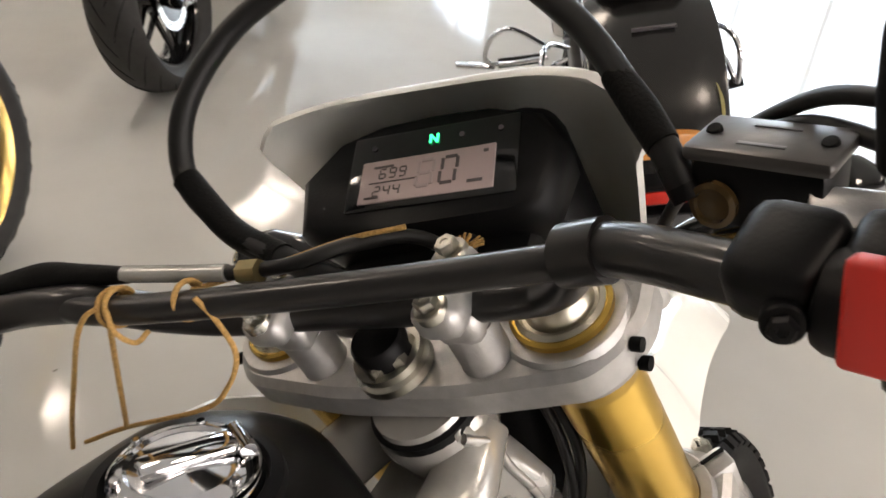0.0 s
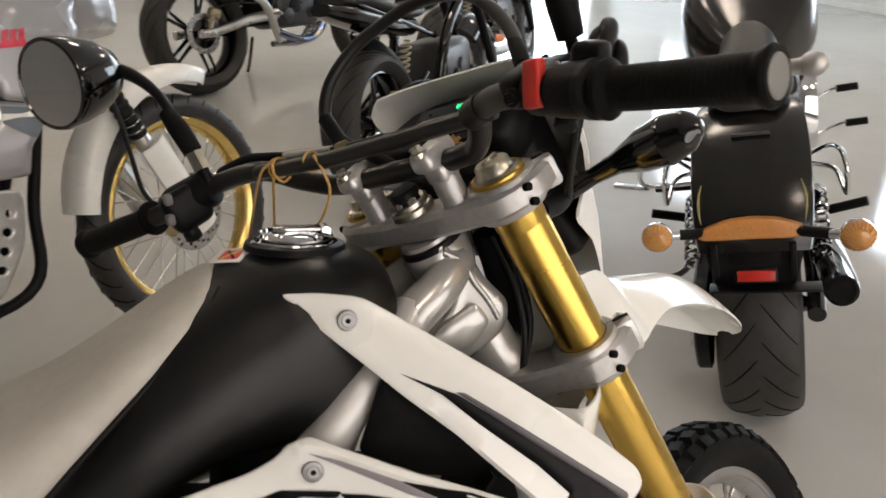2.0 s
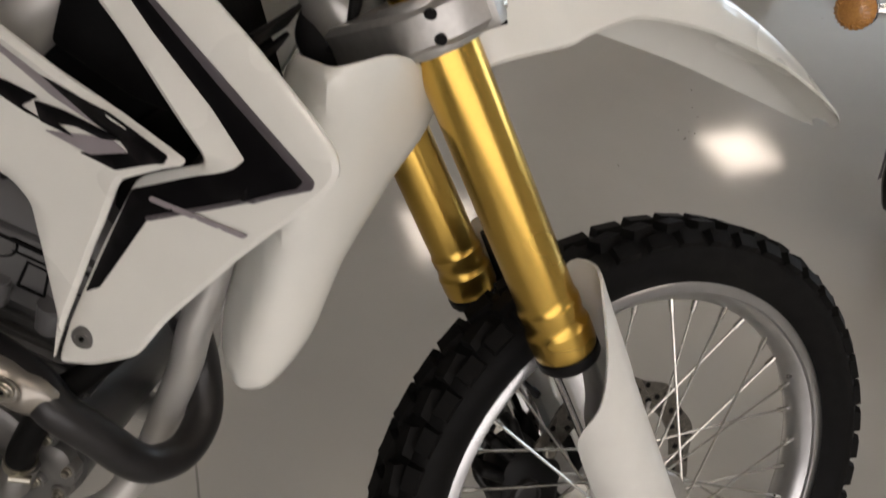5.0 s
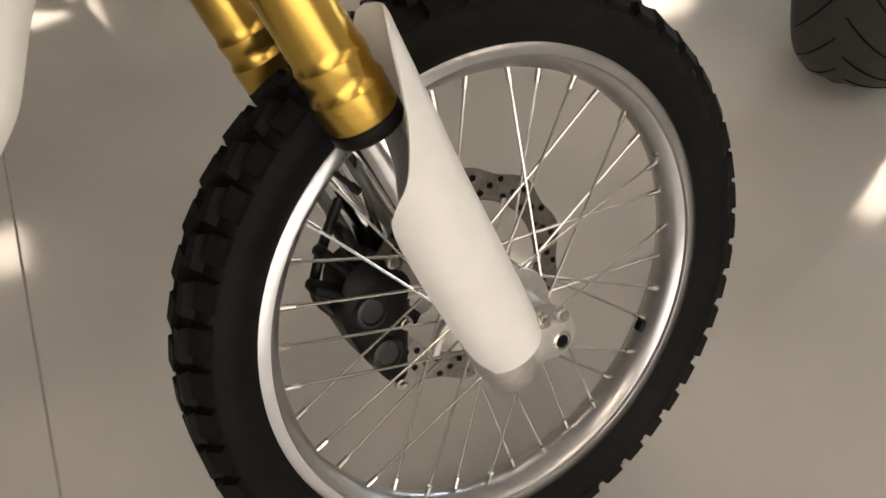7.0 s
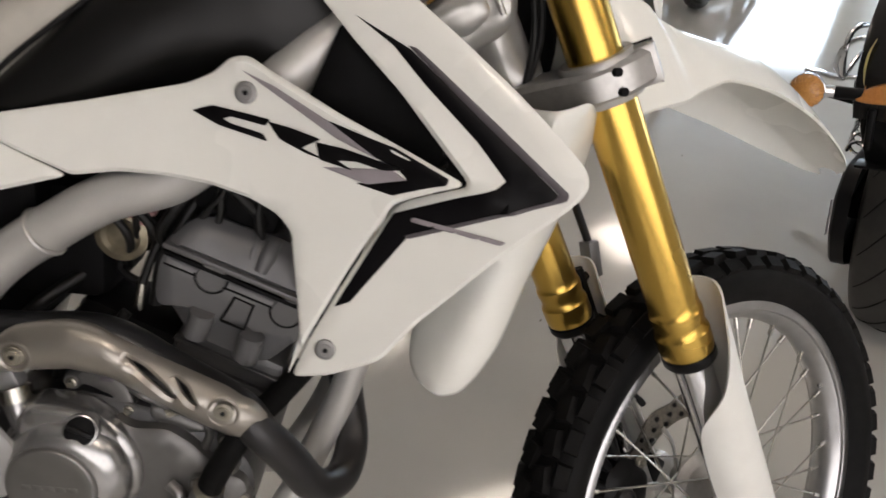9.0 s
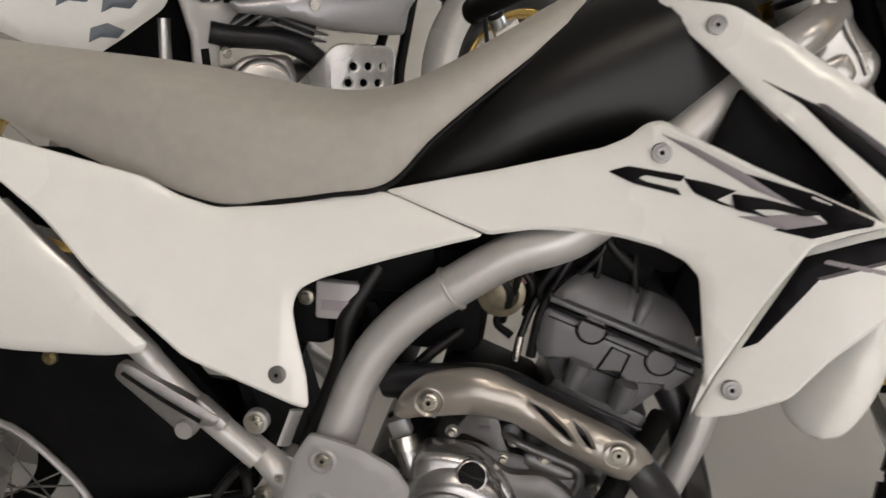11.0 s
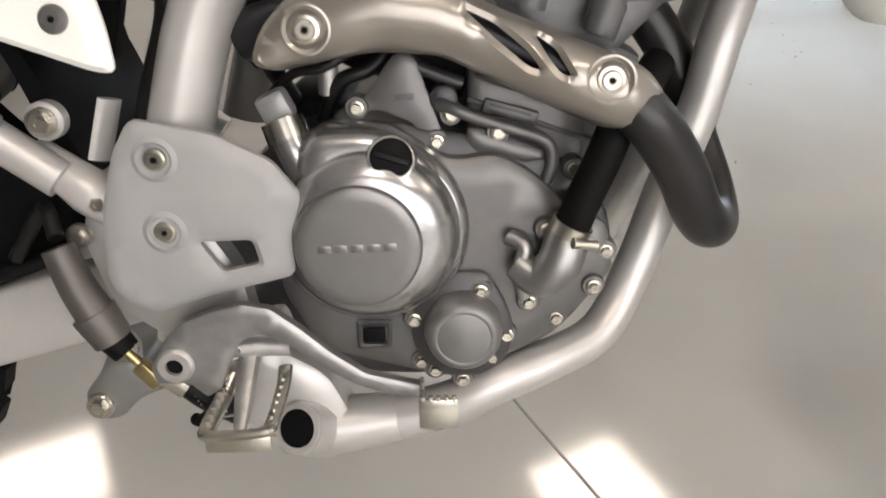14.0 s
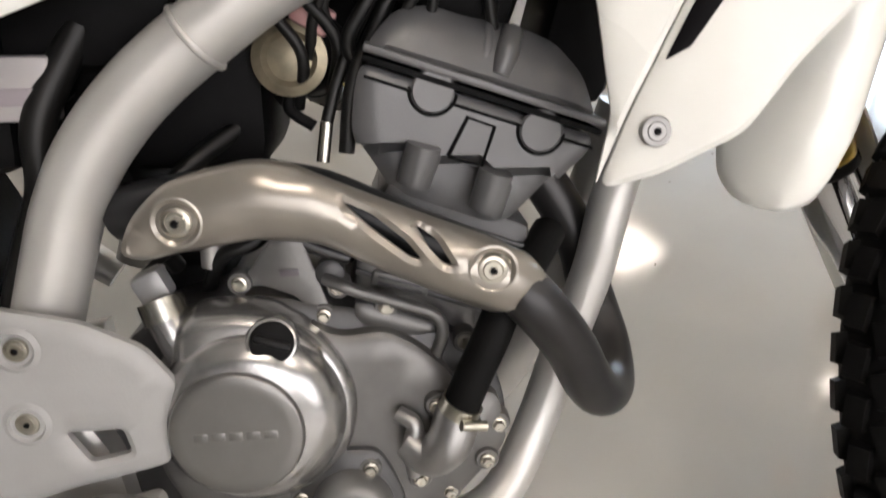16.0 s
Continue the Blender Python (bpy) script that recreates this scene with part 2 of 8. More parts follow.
def panel(outline, depth, thick=0.004, edge=0.006, step=0.02, holes=(), corner=0.006, toward=1.0, relief=None):
    """A shell over an outline in x and z. depth(x, z) is its outer face's y; its rim is rolled in by edge; toward: the y side of its back."""
    ring = dense(rounded(outline, corner) if corner else [Vector(p) for p in outline], step * 0.6)
    inner = grow(ring, edge)
    rims = [ring] + [dense(rounded(h, min(corner, 0.004)), step * 0.6) for h in holes]
    pts, edges = [], []
    for loop in rims:
        k = len(pts)
        pts += loop
        edges += [(k + i, k + (i + 1) % len(loop)) for i in range(len(loop))]
    rim_count = len(pts)
    def inside(p, loop):
        hit = False
        for i, b in enumerate(loop):
            a = loop[i - 1]
            if (a.y > p.y) != (b.y > p.y) and p.x < (b.x - a.x) * (p.y - a.y) / (b.y - a.y) + a.x:
                hit = not hit
        return hit
    def clear(p):
        return inside(p, ring) and not any(inside(p, h) for h in rims[1:]) and min((p - q).length for loop in rims for q in loop) > edge * 0.7
    extra = [p for p in inner if clear(p)]
    for h in rims[1:]:
        extra += [p for p in grow(h, -edge) if clear(p)]
    xs, zs = [p.x for p in ring], [p.y for p in ring]
    for x in np.arange(min(xs), max(xs), step):
        for z in np.arange(min(zs), max(zs), step):
            p = Vector((x, z))
            if clear(p) and min((p - q).length for q in extra) > step * 0.45:
                extra.append(p)
    vs, _, fs, origin, _, _ = delaunay_2d_cdt(pts + extra, edges, [], 2 if holes else 1, 1e-5)
    bm = bmesh.new()
    front, back = [], []
    for v, o in zip(vs, origin):
        rim = any(i < rim_count for i in o)
        y = depth(v.x, v.y) + (relief(v.x, v.y) if relief else 0)
        front.append(bm.verts.new((v.x, y + (edge * 0.8 * toward if rim else 0), v.y)))
        back.append(bm.verts.new((v.x, y + toward * (thick + edge * 0.8), v.y)) if rim else None)
    used = {}
    for f in fs:
        mid = sum((vs[i] for i in f), Vector((0, 0))) / len(f)
        if any(inside(mid, h) for h in rims[1:]):
            continue
        bm.faces.new([front[i] for i in f])
        for i in range(len(f)):
            a, b = f[i], f[(i + 1) % len(f)]
            used[(a, b)] = used.get((a, b), 0) + 1
    for a, b in list(used):
        if (b, a) not in used and back[a] and back[b]:
            bm.faces.new((front[b], front[a], back[a], back[b]))
    for v in [v for v in bm.verts if not v.link_faces]:
        bm.verts.remove(v)
    return bm


def bolt(parent, at, toward, r=0.007, material=STEEL, name="bolt", head=0.005, flange=1.5, hexed=True):
    """A flanged bolt head that stands on the point at, pointing along toward."""
    m = Matrix.Translation(at) @ Vector(toward).to_track_quat("Z", "Y").to_matrix().to_4x4()
    bm = lathe([(r * flange, -0.004), (r * flange, 0.001), (r * flange * 0.93, 0.0018), (r, 0.0022)], 20, m)
    lathe([(r, 0.001), (r, head - 0.001), (r * 0.88, head), (r * 0.42, head), (r * 0.36, head - 0.0008), (0.0, head - 0.0008)], 6 if hexed else 20, m, bm)
    return part(name, bm, material, parent, smooth=30)


# ---- room ----
FLOOR = surface("polished grey floor coating", (0.47, 0.463, 0.435), 0.085, vary=0.02, scale=6, mix_scale=0.8, bump=0.035, bump_scale=9, second=(0.44, 0.434, 0.405), spec=0.6, rough_vary=0.025)
WALL = surface("white wall paint", (0.66, 0.655, 0.635), 0.7, vary=0.03, bump=0.1, bump_scale=150)
CEILING = surface("white ceiling paint", (0.7, 0.695, 0.68), 0.8, vary=0.03)
LAMP = glowing("warm lamp diffuser", (1.0, 0.87, 0.73), 13.0)
DAY = glowing("daylight outside", (0.80, 0.91, 1.0), 4.5)
# glow behind the unseen south window, added as fill light
SOUTH_FILL = glowing("shaded street outside", (1.0, 0.95, 0.91), 2.3)
X0, X1, Y0, Y1, HIGH = -6.0, 10.3, -4.2, 17.5, 5.0
YN, XN = 11.8, 4.6


def box_between(a, b, bevel=0.0):
    a, b = Vector(a), Vector(b)
    return block(b - a, bevel, Matrix.Translation((a + b) / 2))


# unseen south and west walls, kept dark to deepen reflections in black parts
GREY_WALL = surface("mid grey wall paint", (0.27, 0.265, 0.26), 0.7, vary=0.03, bump=0.1, bump_scale=150)


def wall(name, a, b, paint=WALL):
    tagged(part(name, box_between(a, b), paint, smooth=0), "plain painted showroom wall", "wall", kind="structure")


tagged(part("floor", box_between((X0, Y0, -0.1), (X1, Y1, 0.0)), FLOOR, smooth=0), "polished light grey coated showroom floor", "floor", kind="structure")
tagged(part("ceiling", box_between((X0, Y0, HIGH), (X1, Y1, HIGH + 0.1)), CEILING, smooth=0), "white painted ceiling of the showroom", "ceiling", kind="structure")
wall("wall_west", (X0 - 0.15, Y0, 0), (X0, YN, HIGH), GREY_WALL)
wall("wall_north", (X0, YN, 0), (XN, YN + 0.15, HIGH))
wall("wall_return", (XN - 0.15, YN + 0.15, 0), (XN, Y1, HIGH))
# north opening beside the return wall
wall("wall_north_end", (9.9, Y1, 0), (X1, Y1 + 0.15, HIGH))
wall("wall_north_lintel", (XN, Y1, 4.4), (9.9, Y1 + 0.15, HIGH))
# east wall with two windows
WIN_E, WIN_EZ = (4.3, 8.4), (0.95, 3.4)
WIN_F, WIN_FZ = (12.8, 15.0), (1.4, 4.4)
wall("wall_east", (X1, Y0, 0), (X1 + 0.15, WIN_E[0], HIGH))
wall("wall_east_middle", (X1, WIN_E[1], 0), (X1 + 0.15, WIN_F[0], HIGH))
wall("wall_east_end", (X1, WIN_F[1], 0), (X1 + 0.15, Y1, HIGH))
for name, across, up in (("wall_east_window", WIN_E, WIN_EZ), ("wall_east_far_window", WIN_F, WIN_FZ)):
    wall(name + "_sill", (X1, across[0], 0), (X1 + 0.15, across[1], up[0]))
    wall(name + "_lintel", (X1, across[0], up[1]), (X1 + 0.15, across[1], HIGH))
# south window, unseen, added with its glow to light the bike's near side
WIN_S, WIN_SZ = (0.3, 7.5), (0.35, 3.6)
wall("wall_south", (X0, Y0 - 0.15, 0), (WIN_S[0], Y0, HIGH), GREY_WALL)
wall("wall_south_end", (WIN_S[1], Y0 - 0.15, 0), (X1, Y0, HIGH), GREY_WALL)
wall("wall_south_sill", (WIN_S[0], Y0 - 0.15, 0), (WIN_S[1], Y0, WIN_SZ[0]), GREY_WALL)
wall("wall_south_lintel", (WIN_S[0], Y0 - 0.15, WIN_SZ[1]), (WIN_S[1], Y0, HIGH), GREY_WALL)
# the south backdrop is an unseen glowing sheet added for fill
for name, a, b in (("backdrop_north", (XN - 4, Y1 + 2.5, -0.1), (X1 + 4, Y1 + 2.55, 6)), ("backdrop_east", (X1 + 2.5, 0, -0.1), (X1 + 2.55, 18, 6)), ("backdrop_south", (-7, Y0 - 2.05, -0.1), (10, Y0 - 2.0, 6))):
    tagged(part(name, box_between(a, b), SOUTH_FILL if name == "backdrop_south" else DAY, smooth=0), "bright hazy daylight beyond the showroom openings", "backdrop", kind="structure")
tagged(part("pavement", box_between((XN - 4, Y1 + 0.001, -0.12), (X1 + 4, Y1 + 2.5, -0.01)), surface("light concrete paving", (0.5, 0.5, 0.48), 0.8, vary=0.08), smooth=0), "light concrete pavement outside the opening", "pavement", kind="structure")
WINDOW_FRAME = surface("grey window frame", (0.3, 0.3, 0.3), 0.4, 0.5)
east = tagged(new("window_1"), "tall shop window with grey metal frame", "window", kind="structure")
south = tagged(new("window_2"), "unseen wide window added to light the near side", "window", kind="structure")
far = tagged(new("window_3"), "tall narrow shop window with grey metal frame", "window", kind="structure")
for owner, across, up, count in ((east, WIN_E, WIN_EZ, 4), (far, WIN_F, WIN_FZ, 3)):
    for y in (*np.linspace(across[0] + 0.03, across[1] - 0.03, count),):
        part("mullion", box_between((X1 + 0.03, y - 0.03, up[0]), (X1 + 0.12, y + 0.03, up[1]), 0.005), WINDOW_FRAME, owner)
    for z in (up[0] + 0.03, up[0] + 1.4, up[1] - 0.03):
        part("transom", box_between((X1 + 0.04, across[0], z - 0.03), (X1 + 0.11, across[1], z + 0.03), 0.005), WINDOW_FRAME, owner)
for x in (*np.linspace(WIN_S[0] + 0.03, WIN_S[1] - 0.03, 6),):
    part("mullion", box_between((x - 0.03, Y0 - 0.12, WIN_SZ[0]), (x + 0.03, Y0 - 0.03, WIN_SZ[1]), 0.005), WINDOW_FRAME, south)
for z in (WIN_SZ[0] + 0.03, WIN_SZ[1] - 0.03):
    part("transom", box_between((WIN_S[0], Y0 - 0.11, z - 0.03), (WIN_S[1], Y0 - 0.04, z + 0.03), 0.005), WINDOW_FRAME, south)
tagged(part("baseboard", box_between((X1 - 0.015, Y0, 0.0), (X1 - 0.002, Y1, 0.09), 0.004), WALL), "white baseboard along the wall", "baseboard", kind="structure")

# white door leaf with a framed panel on the north wall
DOOR = surface("white door lacquer", (0.78, 0.79, 0.8), 0.3, vary=0.02)
door = tagged(new("door_1"), "closed white panelled door in the showroom wall", "door", kind="structure")
for k in range(2):
    x = -1.0 + 1.02 * k
    part("door_leaf", box_between((x, YN - 0.045, 0.012), (x + 1.0, YN - 0.003, 2.1), 0.004), DOOR, door)
    part("door_panel", box_between((x + 0.12, YN - 0.06, 0.18), (x + 0.88, YN - 0.046, 1.95), 0.008), DOOR, door)
part("door_frame", merge(box_between((-1.09, YN - 0.07, 0.0), (-1.005, YN - 0.002, 2.2), 0.006), None, box_between((1.025, YN - 0.07, 0.0), (1.11, YN - 0.002, 2.2), 0.006)), DOOR, door)

# narrow joint in the floor coating
d = Vector((0.46, -0.89, 0)).normalized()
joint = block((9.0, 0.004, 0.0012), 0.0003, Matrix.Translation(Vector((0.83, 0.27, 0.0005)) + 1.2 * -d) @ pose(0, 0, 0, 0, 0, math.degrees(math.atan2(d.y, d.x))))
tagged(part("floor_joint", joint, surface("joint filler", (0.29, 0.285, 0.265), 0.4)), "thin dark joint line in the floor coating", "floor joint", kind="structure")
marks = bmesh.new()
rnd = random.Random(8)
for k in range(18):
    x, y = (1.735 + rnd.gauss(0, 0.04), 1.536 + rnd.gauss(0, 0.04)) if k < 6 else (rnd.uniform(0.5, 3), rnd.uniform(0.3, 2.6))
    lathe([(rnd.uniform(0.002, 0.005), 0.0003), (0.002, 0.0009)], 7, pose(x, y, 0, 0, 0, rnd.uniform(0, 180)) @ Matrix.Diagonal((rnd.uniform(1, 2.5), 0.6, 1, 1)), marks)
tagged(part("floor_marks", marks, surface("dirt specks", (0.13, 0.12, 0.10), 0.7), smooth=0), "small dark dirt specks on the floor", "dirt", kind="stuff")


def ceiling_light(x, y):
    top = part("ceiling_light", box_between((-0.50, -0.50, -0.06), (0.50, 0.50, 0.0), 0.01), WALL)
    top.matrix_basis = pose(x, y, HIGH, 0, 0, 27)
    part("diffuser", box_between((-0.46, -0.46, -0.068), (0.46, 0.46, -0.062)), LAMP, top, "glowing warm white diffuser", smooth=0)
    return tagged(top, "square ceiling light with glowing warm diffuser", "ceiling light", "ceiling lights")


# the last four lights are unseen, added for overall brightness
for x, y in ((2.05, 4.15), (-2.95, 4.45), (4.3, 9.8), (6.3, 6.25), (0.5, 6.95), (-3.4, 8.2), (1.0, -2.6), (4.2, -2.6), (7.6, -1.2)):
    ceiling_light(x, y)


# ---- the white trail motorcycle ----
bike = new("trail_motorcycle")
bike.matrix_basis = pose(0, 0, 0, -12.22)
tagged(bike, "white trail motorcycle with gold forks, leaning on its side stand", "motorcycle")
STEER = Matrix(((0.70966, -0.52041, -0.47501, 1.01321), (0.57745, 0.81587, -0.03115, -0.00512), (0.40373, -0.25219, 0.87943, 1.05458), (0, 0, 0, 1)))
TILT_BAR = 5.0
RIGHT = (0, -1, 0)


def front(name, bm, material, parent=None, label="", smooth=40):
    """A part that turns with the handlebar; its points are given in the steering head's own axes."""
    ob = part(name, bm, material, parent or bike, label, smooth)
    if not parent:
        ob.matrix_basis = STEER
    return ob


def mirrored(bm):
    bmesh.ops.scale(bm, vec=(1, -1, 1), verts=bm.verts)
    bmesh.ops.reverse_faces(bm, faces=bm.faces)
    return bm


# -- bodywork: surfaces of the side panels
def shroud_y(x, z):
    u, v = x - 1, z - 0.8
    return -0.1782 - 0.2927 * u + 0.1853 * v + 0.1464 * u * u - 0.012 * u * v + 0.1786 * v * v


def side_y(x, z):
    u, v = x - 1, z - 0.8
    return -0.194 - 0.3039 * u + 0.0506 * v - 0.3701 * u * u - 0.2089 * u * v - 0.0118 * v * v


def off_line(x, z, a, b):
    """How far (x, z) lies above the line from a to b."""
    d = math.hypot(b[0] - a[0], b[1] - a[1])
    return ((b[0] - a[0]) * (z - a[1]) - (b[1] - a[1]) * (x - a[0])) / d


def shroud_relief(x, z):
    """The arm's raised lower rib, with a step down to the panel between."""
    if x < 0.9 or z < 0.79:
        return 0.0
    rib = off_line(x, z, (0.970, 0.895), (1.090, 0.800))
    return -0.005 * math.exp(-(rib / 0.013) ** 2)


def side_relief(x, z):
    """A soft crease along the panel's lower belly, and a lip at its front edges."""
    belly = off_line(x, z, (0.60, 0.765), (0.95, 0.775))
    lip = off_line(x, z, (0.877, 0.884), (1.069, 0.811))
    return -0.004 * math.exp(-(belly / 0.02) ** 2) - 0.004 * math.exp(-((lip + 0.007) / 0.006) ** 2) * (x > 0.86)


def rear_relief(x, z):
    crease = off_line(x, z, (0.36, 0.70), (0.62, 0.745))
    return -0.006 * math.exp(-(crease / 0.03) ** 2)


SHROUD = [(0.862, 0.997), (0.900, 0.997), (0.937, 0.993), (0.990, 0.961), (1.055, 0.919), (1.104, 0.885), (1.146, 0.852), (1.166, 0.834), (1.170, 0.820), (1.160, 0.804), (1.106, 0.750), (1.043, 0.678), (1.015, 0.637), (0.969, 0.611), (0.934, 0.600), (0.951, 0.646), (0.984, 0.718), (1.016, 0.779), (1.076, 0.805), (1.050, 0.830), (1.007, 0.872), (0.965, 0.906), (0.943, 0.926), (0.903, 0.961)]
SIDE = [(0.611, 0.793), (0.728, 0.824), (0.824, 0.853), (0.847, 0.865), (0.863, 0.881), (0.877, 0.884), (0.904, 0.872), (0.963, 0.848), (1.019, 0.829), (1.069, 0.811), (1.013, 0.784), (0.981, 0.720), (0.948, 0.646), (0.931, 0.602), (0.940, 0.646), (0.931, 0.704), (0.925, 0.740), (0.911, 0.754), (0.886, 0.764), (0.849, 0.770), (0.807, 0.771), (0.764, 0.768), (0.721, 0.758)]
REAR = [(0.609, 0.792), (0.501, 0.770), (0.436, 0.763), (0.395, 0.774), (0.365, 0.790), (0.200, 0.830), (0.185, 0.815), (0.264, 0.748), (0.311, 0.699), (0.360, 0.651), (0.411, 0.607), (0.468, 0.584), (0.530, 0.560), (0.544, 0.558), (0.540, 0.590), (0.528, 0.630), (0.520, 0.662), (0.526, 0.684), (0.548, 0.697), (0.622, 0.724), (0.718, 0.757)]
COWL = [(0.06, 0.80), (0.20, 0.782), (0.257, 0.737), (0.307, 0.696), (0.341, 0.661), (0.379, 0.623), (0.372, 0.613), (0.333, 0.605), (0.231, 0.600), (0.10, 0.606), (0.02, 0.63)]


def shroud_panel():
    return panel(SHROUD, shroud_y, 0.003, 0.004, 0.014, corner=0.010, relief=shroud_relief)


def side_shell():
    return panel(SIDE, lambda x, z: side_y(x, z) - 0.002, 0.003, 0.004, 0.015, corner=0.006, relief=side_relief)


def rear_shell():
    return panel(REAR, lambda x, z: side_y(x, z) - 0.0005, 0.003, 0.004, 0.016, corner=0.010, relief=rear_relief)


def cowl_shell():
    return panel(COWL, lambda x, z: -0.172 - 0.03 * math.cos((z - 0.68) / 0.09), 0.003, 0.008, 0.02, corner=0.010)


panels = {}
for name, make, label in (("radiator_shroud", shroud_panel, "glossy white radiator shroud"), ("side_panel", side_shell, "glossy white side panel"), ("rear_side_cover", rear_shell, "glossy white rear side cover"), ("tail_cowl", cowl_shell, "glossy white tail cowl")):
    panels[name] = part(name, make(), WHITE, bike, label)
    part(name, mirrored(make()), WHITE, bike, label)


def sticker(outline, depth, material, parent, lift=0.0012, name="decal"):
    """A thin film that lies on a surface."""
    return part(name, panel(outline, lambda x, z: depth(x, z) - lift, 0.0004, 0.0005, 0.012, corner=0.002), material, parent)


def on_shroud(x, z):
    return shroud_y(x, z) + shroud_relief(x, z)


def on_side(x, z):
    return side_y(x, z) - 0.002 + side_relief(x, z)


DECAL_LIGHT = surface("silver grey decal film", (0.3, 0.27, 0.29), 0.3, vary=0.08)
sticker([(0.962, 0.927), (0.998, 0.907), (1.028, 0.880), (1.076, 0.842), (1.103, 0.815), (1.096, 0.808), (1.013, 0.771), (0.969, 0.678), (0.983, 0.686), (1.029, 0.756), (1.147, 0.807), (1.145, 0.812), (1.080, 0.859), (1.013, 0.906)], on_shroud, DECAL, panels["radiator_shroud"])
sticker([(1.010, 0.909), (1.018, 0.908), (1.051, 0.886), (1.093, 0.857), (1.154, 0.814), (1.153, 0.808), (1.028, 0.752), (1.024, 0.754), (1.142, 0.806), (1.146, 0.812), (1.080, 0.858)], on_shroud, DECAL_GREY, panels["radiator_shroud"], 0.0018)
sticker([(0.892, 0.864), (0.951, 0.843), (1.009, 0.831), (1.056, 0.814), (1.054, 0.809), (1.011, 0.791), (0.979, 0.795), (1.022, 0.806), (1.014, 0.813), (0.994, 0.819)], on_side, DECAL, panels["side_panel"])
sticker([(0.874, 0.872), (0.902, 0.864), (0.953, 0.842), (0.996, 0.818), (0.959, 0.829), (0.925, 0.846)], on_side, DECAL_LIGHT, panels["side_panel"], 0.0017)
sticker([(0.949, 0.803), (1.008, 0.812), (1.022, 0.806), (0.989, 0.796)], on_side, DECAL_LIGHT, panels["side_panel"], 0.0017)
for shape in ([(0.831, 0.832), (0.849, 0.839), (0.901, 0.835), (0.897, 0.829), (0.866, 0.832), (0.859, 0.829), (0.866, 0.826), (0.895, 0.822), (0.900, 0.816), (0.855, 0.823)], [(0.899, 0.833), (0.920, 0.831), (0.946, 0.826), (0.930, 0.816), (0.954, 0.809), (0.934, 0.812), (0.910, 0.820)], [(0.942, 0.823), (0.967, 0.822), (1.020, 0.814), (1.001, 0.810), (0.978, 0.813), (0.962, 0.811), (0.976, 0.805), (0.946, 0.809)]):
    sticker(shape, on_side, DECAL, panels["side_panel"], 0.0024, "logo_shape")
for k in range(4):
    u = 1.030 + 0.0195 * k
    sticker([(u, 0.7715 - 0.0013 * k), (u + 0.021, 0.770 - 0.0013 * k), (u + 0.016, 0.766 - 0.0012 * k), (u - 0.002, 0.7675 - 0.0012 * k)], on_shroud, DECAL_LIGHT, panels["radiator_shroud"], 0.0026, "logo_shape")
for x, z, on, owner in ((0.922, 0.974, on_shroud, "radiator_shroud"), (0.965, 0.637, on_shroud, "radiator_shroud"), (0.878, 0.854, on_side, "side_panel"), (0.510, 0.594, lambda x, z: side_y(x, z), "rear_side_cover")):
    at = Vector((x, on(x, z) - 0.001, z))
    head_ = bolt(panels[owner], at, (0.0, -1, 0.12), 0.0062, BRUSHED, "screw", 0.003, 1.55, False)
    part("screw_socket", lathe([(0.0022, 0.001), (0.0022, 0.0033)], 6, Matrix.Translation(at) @ pose(0, 0, 0, 90)), DARK, head_)

# -- inner scoop in front of the radiator
part("air_scoop", panel([(1.10, 0.86), (1.141, 0.866), (1.177, 0.875), (1.192, 0.862), (1.205, 0.825), (1.198, 0.792), (1.180, 0.765), (1.150, 0.700), (1.130, 0.630), (1.112, 0.598), (1.096, 0.578), (1.078, 0.571), (1.052, 0.574), (1.042, 0.590), (1.041, 0.62), (1.06, 0.70), (1.08, 0.80)], lambda x, z: -0.154 + 20.0 * max(0.0, x - 1.090 - 0.16 * max(0, z - 0.58)) ** 2 + 1.1 * max(0, 1.072 + 0.25 * max(0, z - 0.58) - x) + 0.10 * max(0, 0.62 - z), 0.003, 0.006, 0.010, corner=0.014), WHITE, bike, "white inner air scoop", 50)
part("air_scoop", mirrored(panel([(1.150, 0.86), (1.168, 0.80), (1.150, 0.710), (1.120, 0.670), (1.075, 0.680), (1.08, 0.80), (1.10, 0.86)], lambda x, z: -0.15, 0.003, 0.004, 0.02, corner=0.018)), WHITE, bike, "white inner air scoop")
part("radiator", block((0.04, 0.09, 0.20), 0.008, Matrix.Translation((1.058, -0.075, 0.80)) @ pose(0, 0, 0, 0, -18, 0)), DARK, bike, "black radiator behind the shroud")
# near-black sheet put where the gap under the tank lies in shade
part("inner_panel", panel([(0.950, 0.918), (1.0, 0.878), (1.08, 0.812), (1.070, 0.795), (0.985, 0.815), (0.925, 0.848)], lambda x, z: -0.128, 0.004, 0.003, 0.02), DARK, bike, "near-black sheet for the shade inside the shroud")
for k in range(7):
    part("radiator_louvre", block((0.004, 0.11, 0.022), 0.001, Matrix.Translation((1.078 - 0.010 * k, -0.085, 0.87 - 0.024 * k)) @ pose(0, 0, 0, 0, 35, 0)), BLACK, bike)

# -- tank
def ring(cx, cz, half, top, bottom, x_lean=0.0, n=40, power=2.6):
    """A rounded cross-section across the bike at cx."""
    out = []
    for k in range(n):
        a = 2 * math.pi * k / n
        c, s = math.cos(a), math.sin(a)
        y = half * math.copysign(abs(c) ** (2 / power), c)
        z = cz + (top if s > 0 else bottom) * math.copysign(abs(s) ** (2 / power), s)
        out.append((cx + x_lean * (z - cz), y, z))
    return out


